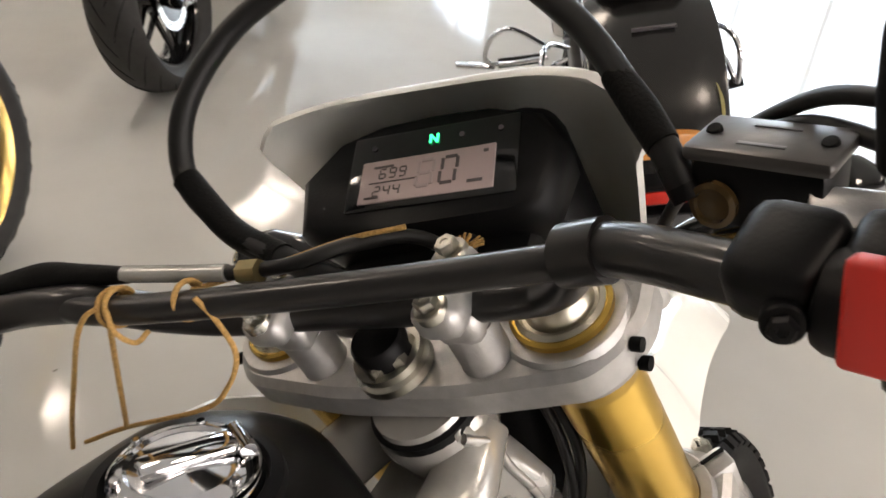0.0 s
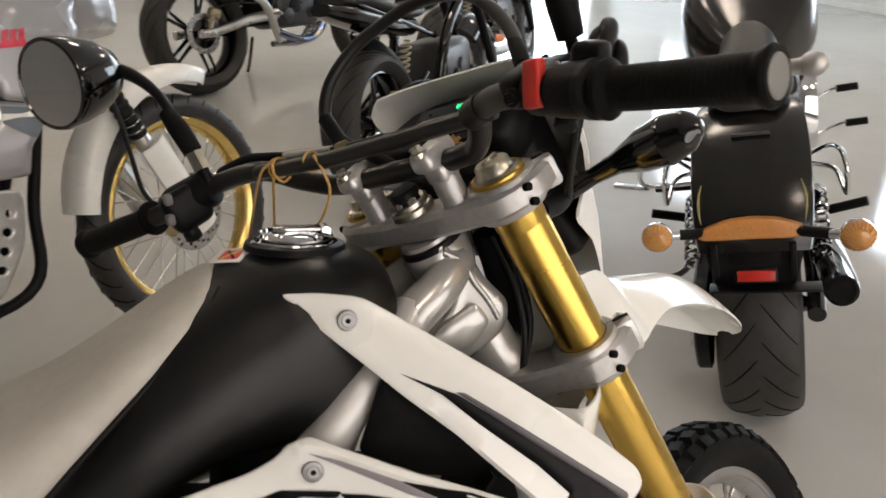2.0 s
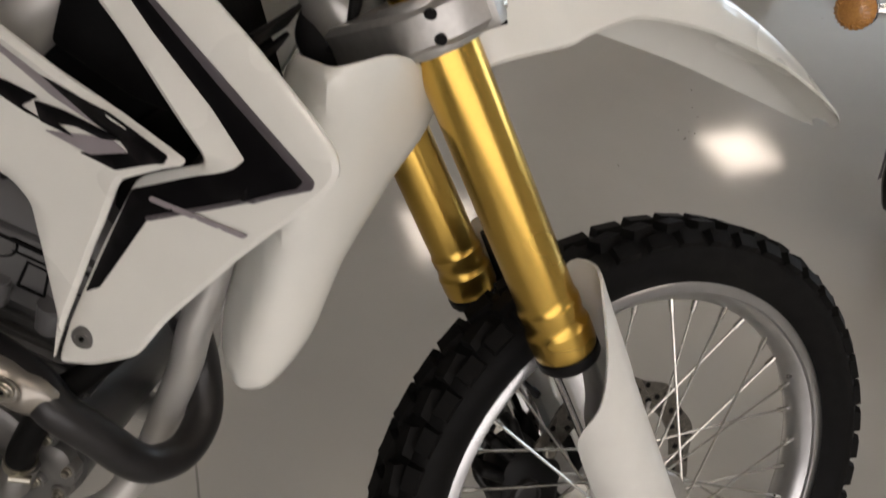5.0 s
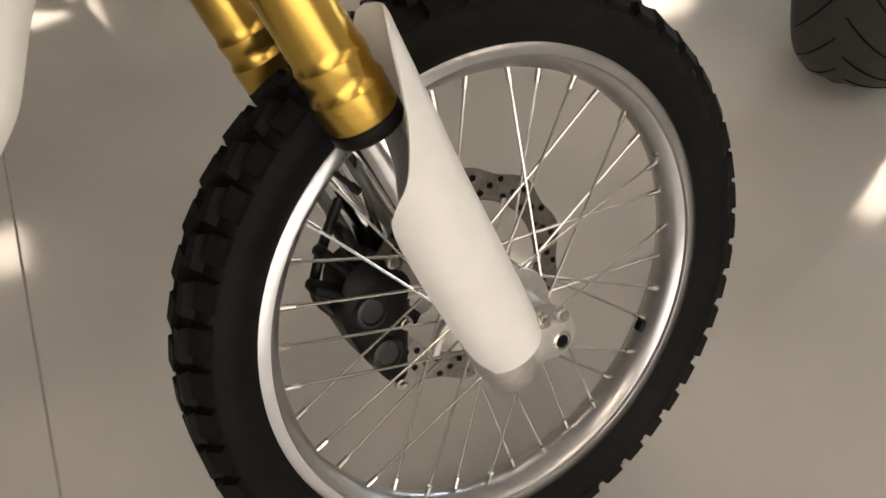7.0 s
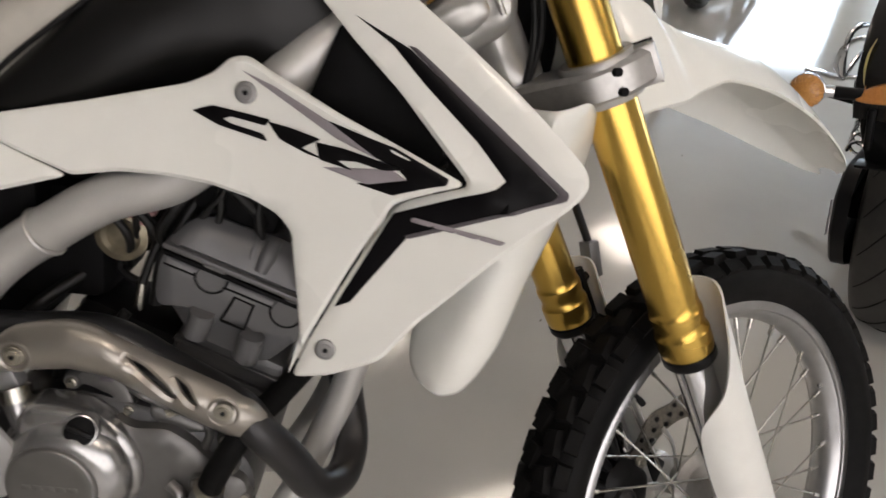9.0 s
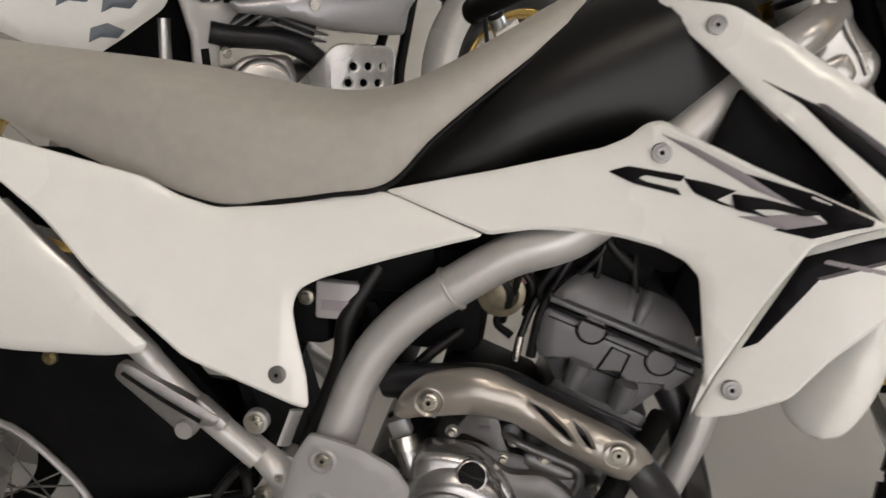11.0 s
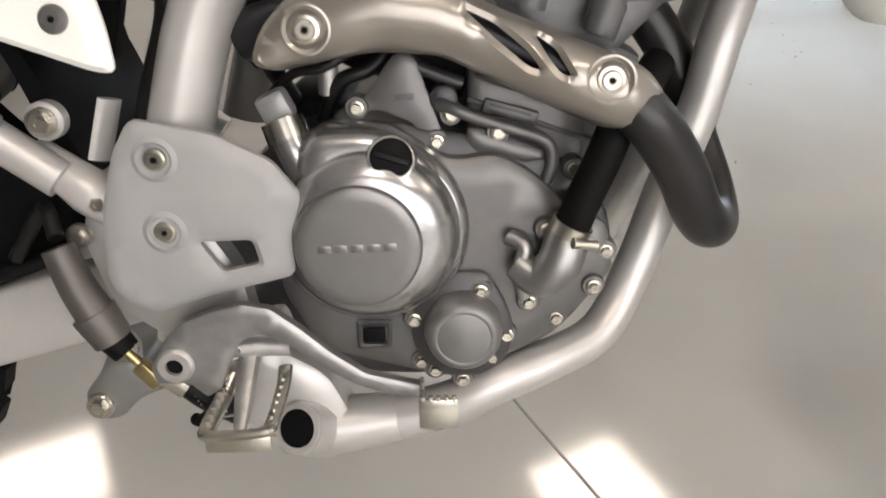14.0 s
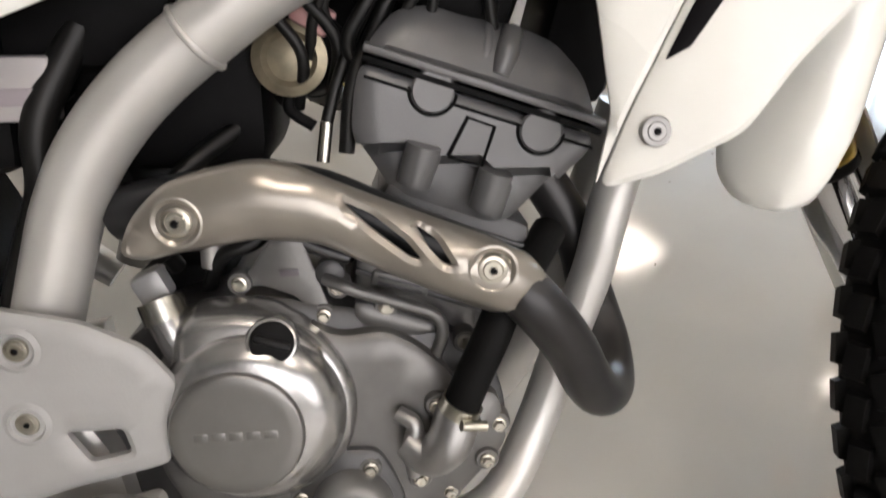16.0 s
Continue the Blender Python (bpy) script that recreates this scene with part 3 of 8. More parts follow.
def smooth_loft(rings, per=5):
    """Sections blended by smooth curves from ring to ring."""
    lines = [spline([r[k] for r in rings], per) for k in range(len(rings[0]))]
    return [[line[i] for line in lines] for i in range(len(lines[0]))]


tank = part("fuel_tank", loft(smooth_loft([ring(0.585, 0.79, 0.09, 0.015, 0.03), ring(0.65, 0.815, 0.122, 0.04, 0.05), ring(0.72, 0.845, 0.128, 0.085, 0.05), ring(0.77, 0.87, 0.126, 0.118, 0.06, 0, 40, 2.1), ring(0.81, 0.89, 0.122, 0.122, 0.07, 0, 40, 2.1), ring(0.85, 0.90, 0.118, 0.123, 0.07, 0, 40, 2.4), ring(0.90, 0.91, 0.112, 0.116, 0.07, 0, 40, 3.2), ring(0.945, 0.92, 0.098, 0.098, 0.07, 0, 40, 3.0), ring(0.975, 0.925, 0.08, 0.078, 0.06), ring(0.985, 0.93, 0.06, 0.05, 0.04)])), TANK, bike, "satin black fuel tank", 60)
CAP = Matrix.Translation((0.890, -0.004, 1.022)) @ pose(0, 0, 0, 0, 4, 0)
part("cap_seat", turned([(0.052, 0.0), (0.050, 0.006), (0.043, 0.008), (0.041, 0.0)], 48, CAP), BLACK, tank)
cap = part("filler_cap", lathe([(0.040, -0.01), (0.040, 0.006), (0.038, 0.009), (0.0385, 0.013), (0.036, 0.016), (0.030, 0.0175), (0.028, 0.016), (0.0, 0.019)], 56, CAP, caps=False), CHROME, tank, "chromed filler cap with lock flap")
part("lock_flap", block((0.05, 0.018, 0.006), 0.0025, CAP @ Matrix.Translation((0.002, 0.0, 0.0195))), CHROME, cap)
part("flap_hinge", lathe([(0.0045, -0.012), (0.0045, 0.012)], 14, CAP @ Matrix.Translation((0.03, 0.0, 0.019)) @ pose(0, 0, 0, 90)), CHROME, cap)
for k in range(6):
    a = k * math.pi / 3
    bolt(cap, CAP @ Vector((0.034 * math.cos(a), 0.034 * math.sin(a), 0.0165)), (0, 0, 1), 0.0022, CHROME, "cap_screw", 0.002, 1.2, False)
WARN = Matrix.Translation((0.826, -0.010, 1.0205)) @ pose(0, 0, 0, 10, -10, 0) @ pose(0, 0, 0, 0, 0, -30)
label_plate = part("warning_label", block((0.034, 0.031, 0.0012), 0.0004, WARN), surface("white label paper", (0.72, 0.7, 0.66), 0.4, vary=0.03), tank, "white label with a crossed red square")
part("red_square", block((0.021, 0.020, 0.0014), 0.0002, WARN @ Matrix.Translation((0.001, 0, 0.0004))), RED, label_plate)
for a in (38, -38):
    part("cross_stroke", block((0.003, 0.024, 0.0016), 0.0002, WARN @ Matrix.Translation((0.001, 0, 0.0007)) @ pose(0, 0, 0, 0, 0, a)), DECAL if a > 0 else surface("yellow print", (0.6, 0.45, 0.12), 0.5), label_plate)
part("flap_hook", tube([(0.843, -0.012, 1.022), (0.848, -0.012, 1.031), (0.853, -0.012, 1.022)], 0.0035, 10), CHROME, tank)

# -- seat
def saddle(x, z, half, low, crown=0.016):
    """A section of the seat: a crowned top that turns down into sides reaching the height low."""
    out = []
    for u in np.linspace(-1, 1, 21):
        out.append((x, u * half, z - crown * abs(u) ** 2 - 0.012 * abs(u) ** 8))
    for k, u in enumerate((0.35, 0.7, 1.0)):
        out.append((x, half * (1.015 + 0.015 * math.sin(u * 3.1)), (z - crown - 0.012) * (1 - u) + low * u))
    for u in (1.0, 0.7, 0.35):
        out.append((x, -half * (1.015 + 0.015 * math.sin(u * 3.1)), (z - crown - 0.012) * (1 - u) + low * u))
    return out


seat = part("seat", loft(smooth_loft([saddle(-0.05, 0.930, 0.07, 0.895), saddle(0.15, 0.915, 0.09, 0.84), saddle(0.33, 0.905, 0.115, 0.785), saddle(0.43, 0.893, 0.128, 0.762), saddle(0.50, 0.885, 0.132, 0.772), saddle(0.555, 0.885, 0.132, 0.783), saddle(0.61, 0.899, 0.130, 0.797), saddle(0.66, 0.924, 0.122, 0.848), saddle(0.71, 0.955, 0.108, 0.895), saddle(0.76, 0.988, 0.090, 0.940), saddle(0.795, 1.008, 0.072, 0.975), saddle(0.812, 1.012, 0.055, 0.995)])), SEAT, bike, "beige grey vinyl seat", 75)
part("piping", tube([(0.813, -0.056, 1.000), (0.796, -0.075, 0.977), (0.760, -0.0935, 0.941), (0.71, -0.1115, 0.896), (0.66, -0.1255, 0.849), (0.615, -0.1335, 0.799), (0.555, -0.1355, 0.784), (0.50, -0.1355, 0.773), (0.43, -0.1315, 0.763), (0.33, -0.1185, 0.786)], 0.0028, 10), BLACK, seat)

# -- frame
spar = [(1.000, 0.050, 0.955), (0.95, 0.085, 0.908), (0.88, 0.112, 0.838), (0.814, 0.122, 0.764), (0.744, 0.125, 0.733), (0.695, 0.125, 0.700), (0.647, 0.125, 0.662), (0.612, 0.125, 0.622), (0.592, 0.125, 0.585), (0.578, 0.125, 0.545), (0.555, 0.125, 0.47)]
for s in (-1, 1):
    main = part("frame_spar", tube([(x, s * y, z) for x, y, z in spar], 0.0225, 24, 8, flat=1.12), FRAME, bike, "silver grey tubular frame spar")
    part("weld_ring", tube([(0.685 + 0.0235 * math.cos(a) * 0.62, s * (0.125 + 0.0265 * math.sin(a)), 0.6925 - 0.0235 * math.cos(a) * 0.78) for a in np.linspace(0, 2 * math.pi, 25)[:-1]], 0.0026, 8, 2, True), FRAME, main)
part("down_tube", tube([(1.03, 0.0, 0.80), (1.008, -0.018, 0.63), (0.984, -0.036, 0.549), (0.972, -0.039, 0.498), (0.948, -0.042, 0.43), (0.924, -0.052, 0.365), (0.890, -0.078, 0.315), (0.838, -0.105, 0.300), (0.797, -0.118, 0.289), (0.759, -0.120, 0.271), (0.711, -0.120, 0.259), (0.66, -0.120, 0.252)], (0.0185, 0.0185, 0.018, 0.0175, 0.0175, 0.0175, 0.0175, 0.018, 0.0185, 0.0195, 0.0195, 0.0195), 20), FRAME, bike, "silver grey frame down tube")
part("down_tube", tube([(1.005, 0.015, 0.63), (0.982, 0.030, 0.549), (0.942, 0.034, 0.43), (0.885, 0.075, 0.325), (0.797, 0.118, 0.289), (0.66, 0.120, 0.252)], 0.0195, 14), FRAME, bike)
HEAD = STEER @ Matrix.Translation((0, 0, -0.03))
head = part("steering_head", lathe([(0.030, -0.195), (0.035, -0.19), (0.037, -0.165), (0.031, -0.155), (0.030, -0.06), (0.036, -0.045), (0.038, -0.02), (0.034, -0.012), (0.032, -0.004)], 36, HEAD), CAST, bike, "silver cast steering head")
# cast webs between head and spars
part("head_casting", panel([(1.028, 1.020), (1.062, 1.013), (1.078, 0.985), (1.106, 0.954), (1.107, 0.936), (1.100, 0.919), (1.070, 0.893), (1.030, 0.874), (0.985, 0.862), (0.962, 0.882), (1.008, 0.920), (1.040, 0.950), (1.046, 0.980)], lambda x, z: -0.040 - 0.010 * min(1, abs(1.07 - x) / 0.05), 0.086, 0.009, 0.012, corner=0.012), CAST, head, "cast head gusset", 60)
part("casting_pocket", panel([(1.030, 0.936), (1.068, 0.958), (1.083, 0.936), (1.066, 0.914), (1.020, 0.896), (1.000, 0.905)], lambda x, z: -0.055, 0.012, 0.005, 0.012, corner=0.008), CAST, head, "", 50)
part("casting_rib", tube([(1.036, -0.042, 1.012), (1.056, -0.042, 1.000), (1.068, -0.043, 0.978), (1.082, -0.045, 0.958), (1.094, -0.045, 0.936)], 0.0032, 10), CAST, head)
for s in (-1, 1):
    part("head_arm", tube([(1.060, s * 0.022, 1.000), (1.028, s * 0.045, 0.974), (0.990, s * 0.058, 0.945), (0.945, s * 0.086, 0.902)], (0.019, 0.0225, 0.0235, 0.0235), 24), CAST, head)
for k in range(2):
    part("wiring", tube([(1.098 + 0.008 * k, -0.020, 1.02), (1.118 + 0.006 * k, -0.030 - 0.008 * k, 0.97), (1.128 + 0.006 * k, -0.034, 0.915), (1.122, -0.030, 0.86), (1.085, -0.03, 0.825)], 0.0038, 10), CABLE, bike)
# thick near-black tube added to fill the dark gap between head and fork
part("wire_loom", tube([(1.10, 0.01, 1.02), (1.125, 0.015, 0.96), (1.135, 0.02, 0.90), (1.12, 0.02, 0.84), (1.07, 0.02, 0.80)], (0.016, 0.022, 0.024, 0.022, 0.014), 16), DARK, bike, "near-black mass added to fill the gap behind the fork")
part("horn", lathe([(0.030, 0.0), (0.034, 0.006), (0.034, 0.022), (0.020, 0.028)], 24, Matrix.Translation((1.105, 0.0, 0.850)) @ pose(0, 0, 0, 70, 0, 20)), BLACK, bike)

# -- front wheel
AXLE = Vector((0.0847, -0.006, -0.8492))
WHEEL = Matrix.Translation(AXLE) @ pose(0, 0, 0, 0.28, 0, -0.87) @ pose(0, 0, 0, -90)
R_RIM, R_TYRE = 0.271, 0.330
front_tyre = front("front_tyre", turned([(R_RIM - 0.006, -0.022), (R_RIM + 0.003, -0.029), (R_RIM + 0.008, -0.0325), (R_RIM + 0.022, -0.0405), (R_RIM + 0.036, -0.0415), (R_TYRE - 0.012, -0.035), (R_TYRE - 0.003, -0.022), (R_TYRE, 0.0), (R_TYRE - 0.003, 0.022), (R_TYRE - 0.012, 0.035), (R_RIM + 0.036, 0.0415), (R_RIM + 0.022, 0.0405), (R_RIM + 0.008, 0.0325), (R_RIM + 0.003, 0.029), (R_RIM - 0.006, 0.022)], 120, WHEEL), RUBBER, None, "black knobbly front tyre")


def knob(length, width, height):
    """A tapered tread block that stands on its base."""
    bm = bmesh.new()
    a = [bm.verts.new((x * length / 2, y * width / 2, -0.003)) for x, y in ((-1, -1), (1, -1), (1, 1), (-1, 1))]
    b = [bm.verts.new((x * length * 0.42, y * width * 0.42, height)) for x, y in ((-1, -1), (1, -1), (1, 1), (-1, 1))]
    for k in range(4):
        bm.faces.new((a[k], a[(k + 1) % 4], b[(k + 1) % 4], b[k]))
    bm.faces.new(b)
    bm.faces.new(a[::-1])
    return bm


def knobs(tyre, wheel, count, rows_, first):
    """Rows of tread blocks round a tyre: radius, offset, tilt, size and phase of each row."""
    for radius, off, lean, size, phase, skew in rows_:
        base = None
        for k in range(count):
            a = 360 * (k + phase) / count
            m = wheel @ pose(0, 0, 0, 0, 0, a) @ pose(radius, 0, off, 0, 90, 0) @ pose(0, 0, 0, 0, lean, 0) @ pose(0, 0, 0, 0, 0, 90 + skew)
            if base is None:
                base = part("tread_block", knob(*size), RUBBER, tyre, smooth=0)
                base.matrix_basis = m
            else:
                again(base, m)


knobs(front_tyre, WHEEL, 50, [(R_TYRE - 0.001, -0.0125, 0, (0.033, 0.021, 0.0075), 0.0, 12), (R_TYRE - 0.001, 0.0125, 0, (0.033, 0.021, 0.0075), 0.5, -12), (R_TYRE - 0.009, -0.0325, 46, (0.030, 0.019, 0.006), 0.25, 0), (R_TYRE - 0.009, 0.0325, -46, (0.030, 0.019, 0.006), 0.75, 0)], 0)
front_rim = front("front_rim", turned([(R_RIM, -0.0255), (R_RIM - 0.002, -0.027), (R_RIM - 0.0125, -0.0268), (R_RIM - 0.0138, -0.0255), (R_RIM - 0.0142, -0.0225), (R_RIM - 0.0175, -0.0205), (R_RIM - 0.0235, -0.012), (R_RIM - 0.027, -0.006), (R_RIM - 0.028, 0.0), (R_RIM - 0.027, 0.006), (R_RIM - 0.0235, 0.012), (R_RIM - 0.0175, 0.0205), (R_RIM - 0.0142, 0.0225), (R_RIM - 0.0138, 0.0255), (R_RIM - 0.0125, 0.0268), (R_RIM - 0.002, 0.027), (R_RIM, 0.0255), (R_RIM - 0.006, 0.018), (R_RIM - 0.006, -0.018)], 120, WHEEL), RIM, None, "silver anodised wheel rim")
front_hub = front("front_hub", lathe([(0.012, -0.072), (0.022, -0.068), (0.026, -0.042), (0.044, -0.037), (0.045, -0.031), (0.030, -0.024), (0.026, 0.0), (0.030, 0.024), (0.045, 0.031), (0.044, 0.037), (0.030, 0.045), (0.022, 0.062), (0.012, 0.065)], 40, WHEEL), ALU, None, "cast aluminium front hub")


def spokes(rim, wheel, r_hub, r_rim, flange, count, twist):
    """Laced spokes with nipples, as parts of the rim; one mesh for each kind."""
    kinds = {}
    for k in range(count):
        s, c = (1 if k % 2 else -1), (1 if (k // 2) % 2 else -1)
        a = 360 * k / count
        p = Vector((r_hub * math.cos(radians(c * twist)), r_hub * math.sin(radians(c * twist)), s * flange))
        q = Vector((r_rim, 0, s * 0.003))
        if (s, c) not in kinds:
            bm = tube([p, q], 0.00165, 6, 1)
            d = (p - q).normalized()
            tube([q - d * 0.004, q + d * 0.016], 0.0032, 8, 1, bm=bm)
            kinds[s, c] = part("spoke", bm, SPOKE, rim)
            kinds[s, c].matrix_basis = wheel @ pose(0, 0, 0, 0, 0, a)
        else:
            again(kinds[s, c], wheel @ pose(0, 0, 0, 0, 0, a))


spokes(front_rim, WHEEL, 0.041, R_RIM - 0.026, 0.034, 36, 62)
front("tyre_valve", lathe([(0.003, 0.0), (0.003, 0.022), (0.0045, 0.024), (0.0045, 0.034)], 10, WHEEL @ pose(0, 0, 0, 0, 0, -108) @ pose(R_RIM - 0.026, 0, 0.0, 0, -90, 0)), BLACK, front_rim)
front("balance_weight", block((0.012, 0.016, 0.012), 0.004, WHEEL @ pose(0, 0, 0, 0, 0, 52) @ pose(R_RIM - 0.03, 0, 0)), BLACK, front_rim)
# brake disc on the far side
disc = bmesh.new()
n = 120
inner, outer = [], []
for z in (0.052, 0.0555):
    inner.append([disc.verts.new(WHEEL @ Vector((0.092 * math.cos(2 * math.pi * k / n), 0.092 * math.sin(2 * math.pi * k / n), z))) for k in range(n)])
    outer.append([disc.verts.new(WHEEL @ Vector(((0.126 + 0.0035 * math.sin(20 * math.pi * k / n)) * math.cos(2 * math.pi * k / n), (0.126 + 0.0035 * math.sin(20 * math.pi * k / n)) * math.sin(2 * math.pi * k / n), z))) for k in range(n)])
for k in range(n):
    j = (k + 1) % n
    disc.faces.new((inner[0][k], inner[0][j], outer[0][j], outer[0][k]))
    disc.faces.new((inner[1][k], outer[1][k], outer[1][j], inner[1][j]))
    disc.faces.new((outer[0][k], outer[0][j], outer[1][j], outer[1][k]))
    disc.faces.new((inner[0][j], inner[0][k], inner[1][k], inner[1][j]))
DISC = surface("brake disc steel", (0.24, 0.225, 0.205), 0.28, 1.0, vary=0.2, scale=150)
brake_disc = front("brake_disc", disc, DISC, None, "wavy drilled front brake disc")
hole = None
for k in range(60):
    m = WHEEL @ pose(0, 0, 0, 0, 0, 6 * k) @ pose((0.100, 0.109, 0.118)[k % 3], 0, 0.0535)
    if hole is None:
        hole = front("disc_hole", lathe([(0.0036, -0.0025), (0.0036, 0.0025)], 10), DARK, brake_disc)
        hole.matrix_basis = m
    else:
        again(hole, m)
arm = None
for k in range(6):
    m = WHEEL @ pose(0, 0, 0, 0, 0, 60 * k + 10)
    if arm is None:
        arm = front("disc_carrier", tube([(0.030, 0, 0.048), (0.06, 0.022, 0.052), (0.095, 0.028, 0.054)], 0.006, 8, flat=0.5), ALU, brake_disc)
        arm.matrix_basis = m
    else:
        again(arm, m)
caliper = front("brake_caliper", panel([(-0.009, -0.742), (0.014, -0.750), (0.030, -0.798), (0.000, -0.842), (-0.036, -0.902), (-0.054, -0.892), (-0.062, -0.845), (-0.060, -0.790), (-0.034, -0.748)], lambda x, z: 0.040, 0.052, 0.010, 0.014, corner=0.012), BLACK, None, "black front brake caliper", 45)
for x, z, r in ((-0.028, -0.792, 0.018), (-0.040, -0.848, 0.018)):
    front("piston_cap", lathe([(r + 0.003, -0.006), (r, 0.004), (r * 0.8, 0.005), (r * 0.7, 0.002), (0.0, 0.002)], 24, Matrix.Translation((x, 0.038, z)) @ pose(0, 0, 0, 90), caps=False), EXHAUST, caliper)
for x, z, turn in ((-0.050, -0.752, -35), (-0.028, -0.728, -15), (-0.004, -0.722, 5)):
    front("caliper_lobe", block((0.014, 0.03, 0.042), 0.006, Matrix.Translation((x, 0.062, z)) @ pose(0, 0, 0, 0, turn, 0), segs=3), BLACK, caliper)
for x, z in ((0.020, -0.762), (-0.004, -0.835), (-0.046, -0.896)):
    bolt(caliper, (x, 0.039, z), (0, -1, 0), 0.005, STEEL, "caliper_bolt", 0.006)
front("caliper_bracket", block((0.09, 0.012, 0.05), 0.005, Matrix.Translation((0.035, 0.078, -0.83)) @ pose(0, 0, 0, 0, -30, 0)), BLACK, caliper)
front("brake_hose", tube([(0.075, 0.10, -0.50), (0.068, 0.095, -0.60), (0.054, 0.088, -0.661), (0.017, 0.085, -0.690), (-0.033, 0.084, -0.728), (-0.060, 0.084, -0.762), (-0.053, 0.074, -0.802)], 0.0058, 12), CABLE, caliper)
front("hose_clip", block((0.018, 0.022, 0.05), 0.003, Matrix.Translation((0.10, 0.10, -0.50)) @ pose(0, 0, 0, 0, 14, 0)), surface("grey clip", (0.25, 0.25, 0.26), 0.4, 0.5), caliper)
front("brake_hose", tube([(0.05, 0.02, -0.23), (0.085, 0.07, -0.30), (0.105, 0.10, -0.42), (0.102, 0.10, -0.50), (0.075, 0.10, -0.52)], 0.0055, 12), CABLE, caliper)

# -- forks
for s in (-1, 1):
    leg = Matrix.Translation((0.033, s * 0.096, 0))
    outer_tube = front("fork_outer_tube", lathe([(0.0265, 0.001), (0.0275, -0.002), (0.0275, -0.055), (0.0268, -0.058), (0.0268, -0.061), (0.0275, -0.064), (0.0275, -0.488), (0.0272, -0.492), (0.0283, -0.497), (0.0292, -0.499), (0.0292, -0.507), (0.0283, -0.511), (0.0278, -0.516), (0.0288, -0.521), (0.0306, -0.525), (0.0306, -0.544), (0.0298, -0.549), (0.029, -0.552)], 56, leg), GOLD, None, "gold anodised fork outer tube", 22)
    front("dust_seal", lathe([(0.0285, -0.551), (0.0305, -0.553), (0.0305, -0.561), (0.028, -0.565), (0.022, -0.567)], 40, leg), BLACK, outer_tube)
    front("fork_inner_tube", lathe([(0.0215, -0.56), (0.0215, -0.83)], 40, leg), CHROME, outer_tube, "chromed fork inner tube")
    lug = lathe([(0.026, -0.79), (0.030, -0.80), (0.030, -0.84), (0.026, -0.862), (0.016, -0.872)], 28, leg)
    block((0.085, 0.040, 0.045), 0.015, Matrix.Translation((0.066, s * 0.098, -0.845)) @ pose(0, 0, 0, 0, 12, 0), lug, 3)
    lathe([(0.022, -0.014), (0.024, -0.011), (0.024, 0.011), (0.022, 0.014)], 28, Matrix.Translation((AXLE.x + 0.001, s * 0.097, AXLE.z - 0.003)) @ pose(0, 0, 0, 90), lug)
    lug_ob = front("axle_lug", lug, ALU, outer_tube, "cast aluminium axle lug")
    front("axle_end", lathe([(0.011, -0.004), (0.011, 0.008), (0.008, 0.009), (0.007, -0.001)], 20, Matrix.Translation((AXLE.x, s * 0.110, AXLE.z - 0.004)) @ pose(0, 0, 0, 90 if s < 0 else -90)), STEEL, lug_ob)
    front("axle_hole", lathe([(0.0068, -0.002), (0.0068, 0.0085)], 16, Matrix.Translation((AXLE.x, s * 0.110, AXLE.z - 0.004)) @ pose(0, 0, 0, 90 if s < 0 else -90)), DARK, lug_ob)
    for dx, dz in ((0.012, 0.032), (0.032, 0.022)):
        bolt(lug_ob, (AXLE.x - 0.020 + dx, s * 0.118, AXLE.z + dz), (0, s, 0), 0.005, STEEL, "pinch_bolt", 0.006)
    cap_top = front("fork_cap", lathe([(0.026, -0.003), (0.026, 0.002), (0.0235, 0.004), (0.022, 0.002), (0.020, 0.002), (0.0185, 0.013), (0.0165, 0.015), (0.0, 0.015)], 40, leg, caps=False), surface("brushed fork cap", (0.6, 0.56, 0.46), 0.28, 1.0, vary=0.08), outer_tube)
    front("gold_ring", turned([(0.0295, -0.005), (0.0295, 0.001), (0.0275, 0.0025), (0.0262, 0.002), (0.0262, -0.005)], 48, leg), GOLD, outer_tube)
    front("cap_cross", block((0.022, 0.006, 0.006), 0.001, leg @ Matrix.Translation((0, 0, 0.016))), STEEL, cap_top)

# -- fork guards
for s in (-1, 1):
    rows_ = []
    for z, a0, a1, r in ((-0.488, -22, 26, 0.047), (-0.493, -36, 42, 0.0475), (-0.506, -46, 54, 0.047), (-0.540, -52, 72, 0.046), (-0.572, -54, 90, 0.045), (-0.600, -55, 112, 0.044), (-0.622, -48, 142, 0.043), (-0.645, -52, 160, 0.0425), (-0.70, -56, 168, 0.042), (-0.77, -56, 166, 0.041), (-0.805, -54, 158, 0.040), (-0.825, -46, 140, 0.038)):
        rows_.append([(0.040 + r * math.cos(radians(a)), s * (0.096 + r * math.sin(radians(a))), z) for a in np.linspace(a0, a1, 21)] + [(0.040 + (r - 0.0025) * math.cos(radians(a)), s * (0.096 + (r - 0.0025) * math.sin(radians(a))), z) for a in np.linspace(a1, a0, 21)])
    guard = front("fork_guard", loft(smooth_loft(rows_, 3)), WHITE_MATT, None, "white plastic fork guard", 50)
    bolt(guard, (0.076, s * 0.116, -0.815), (0.7, s * 0.7, 0), 0.0055, STEEL, "screw", 0.003, 1.5, False)

# -- triple clamps


def arc_outline(points, radius=0.012):
    return dense(rounded([Vector(p) for p in points], radius, 5), 0.01)


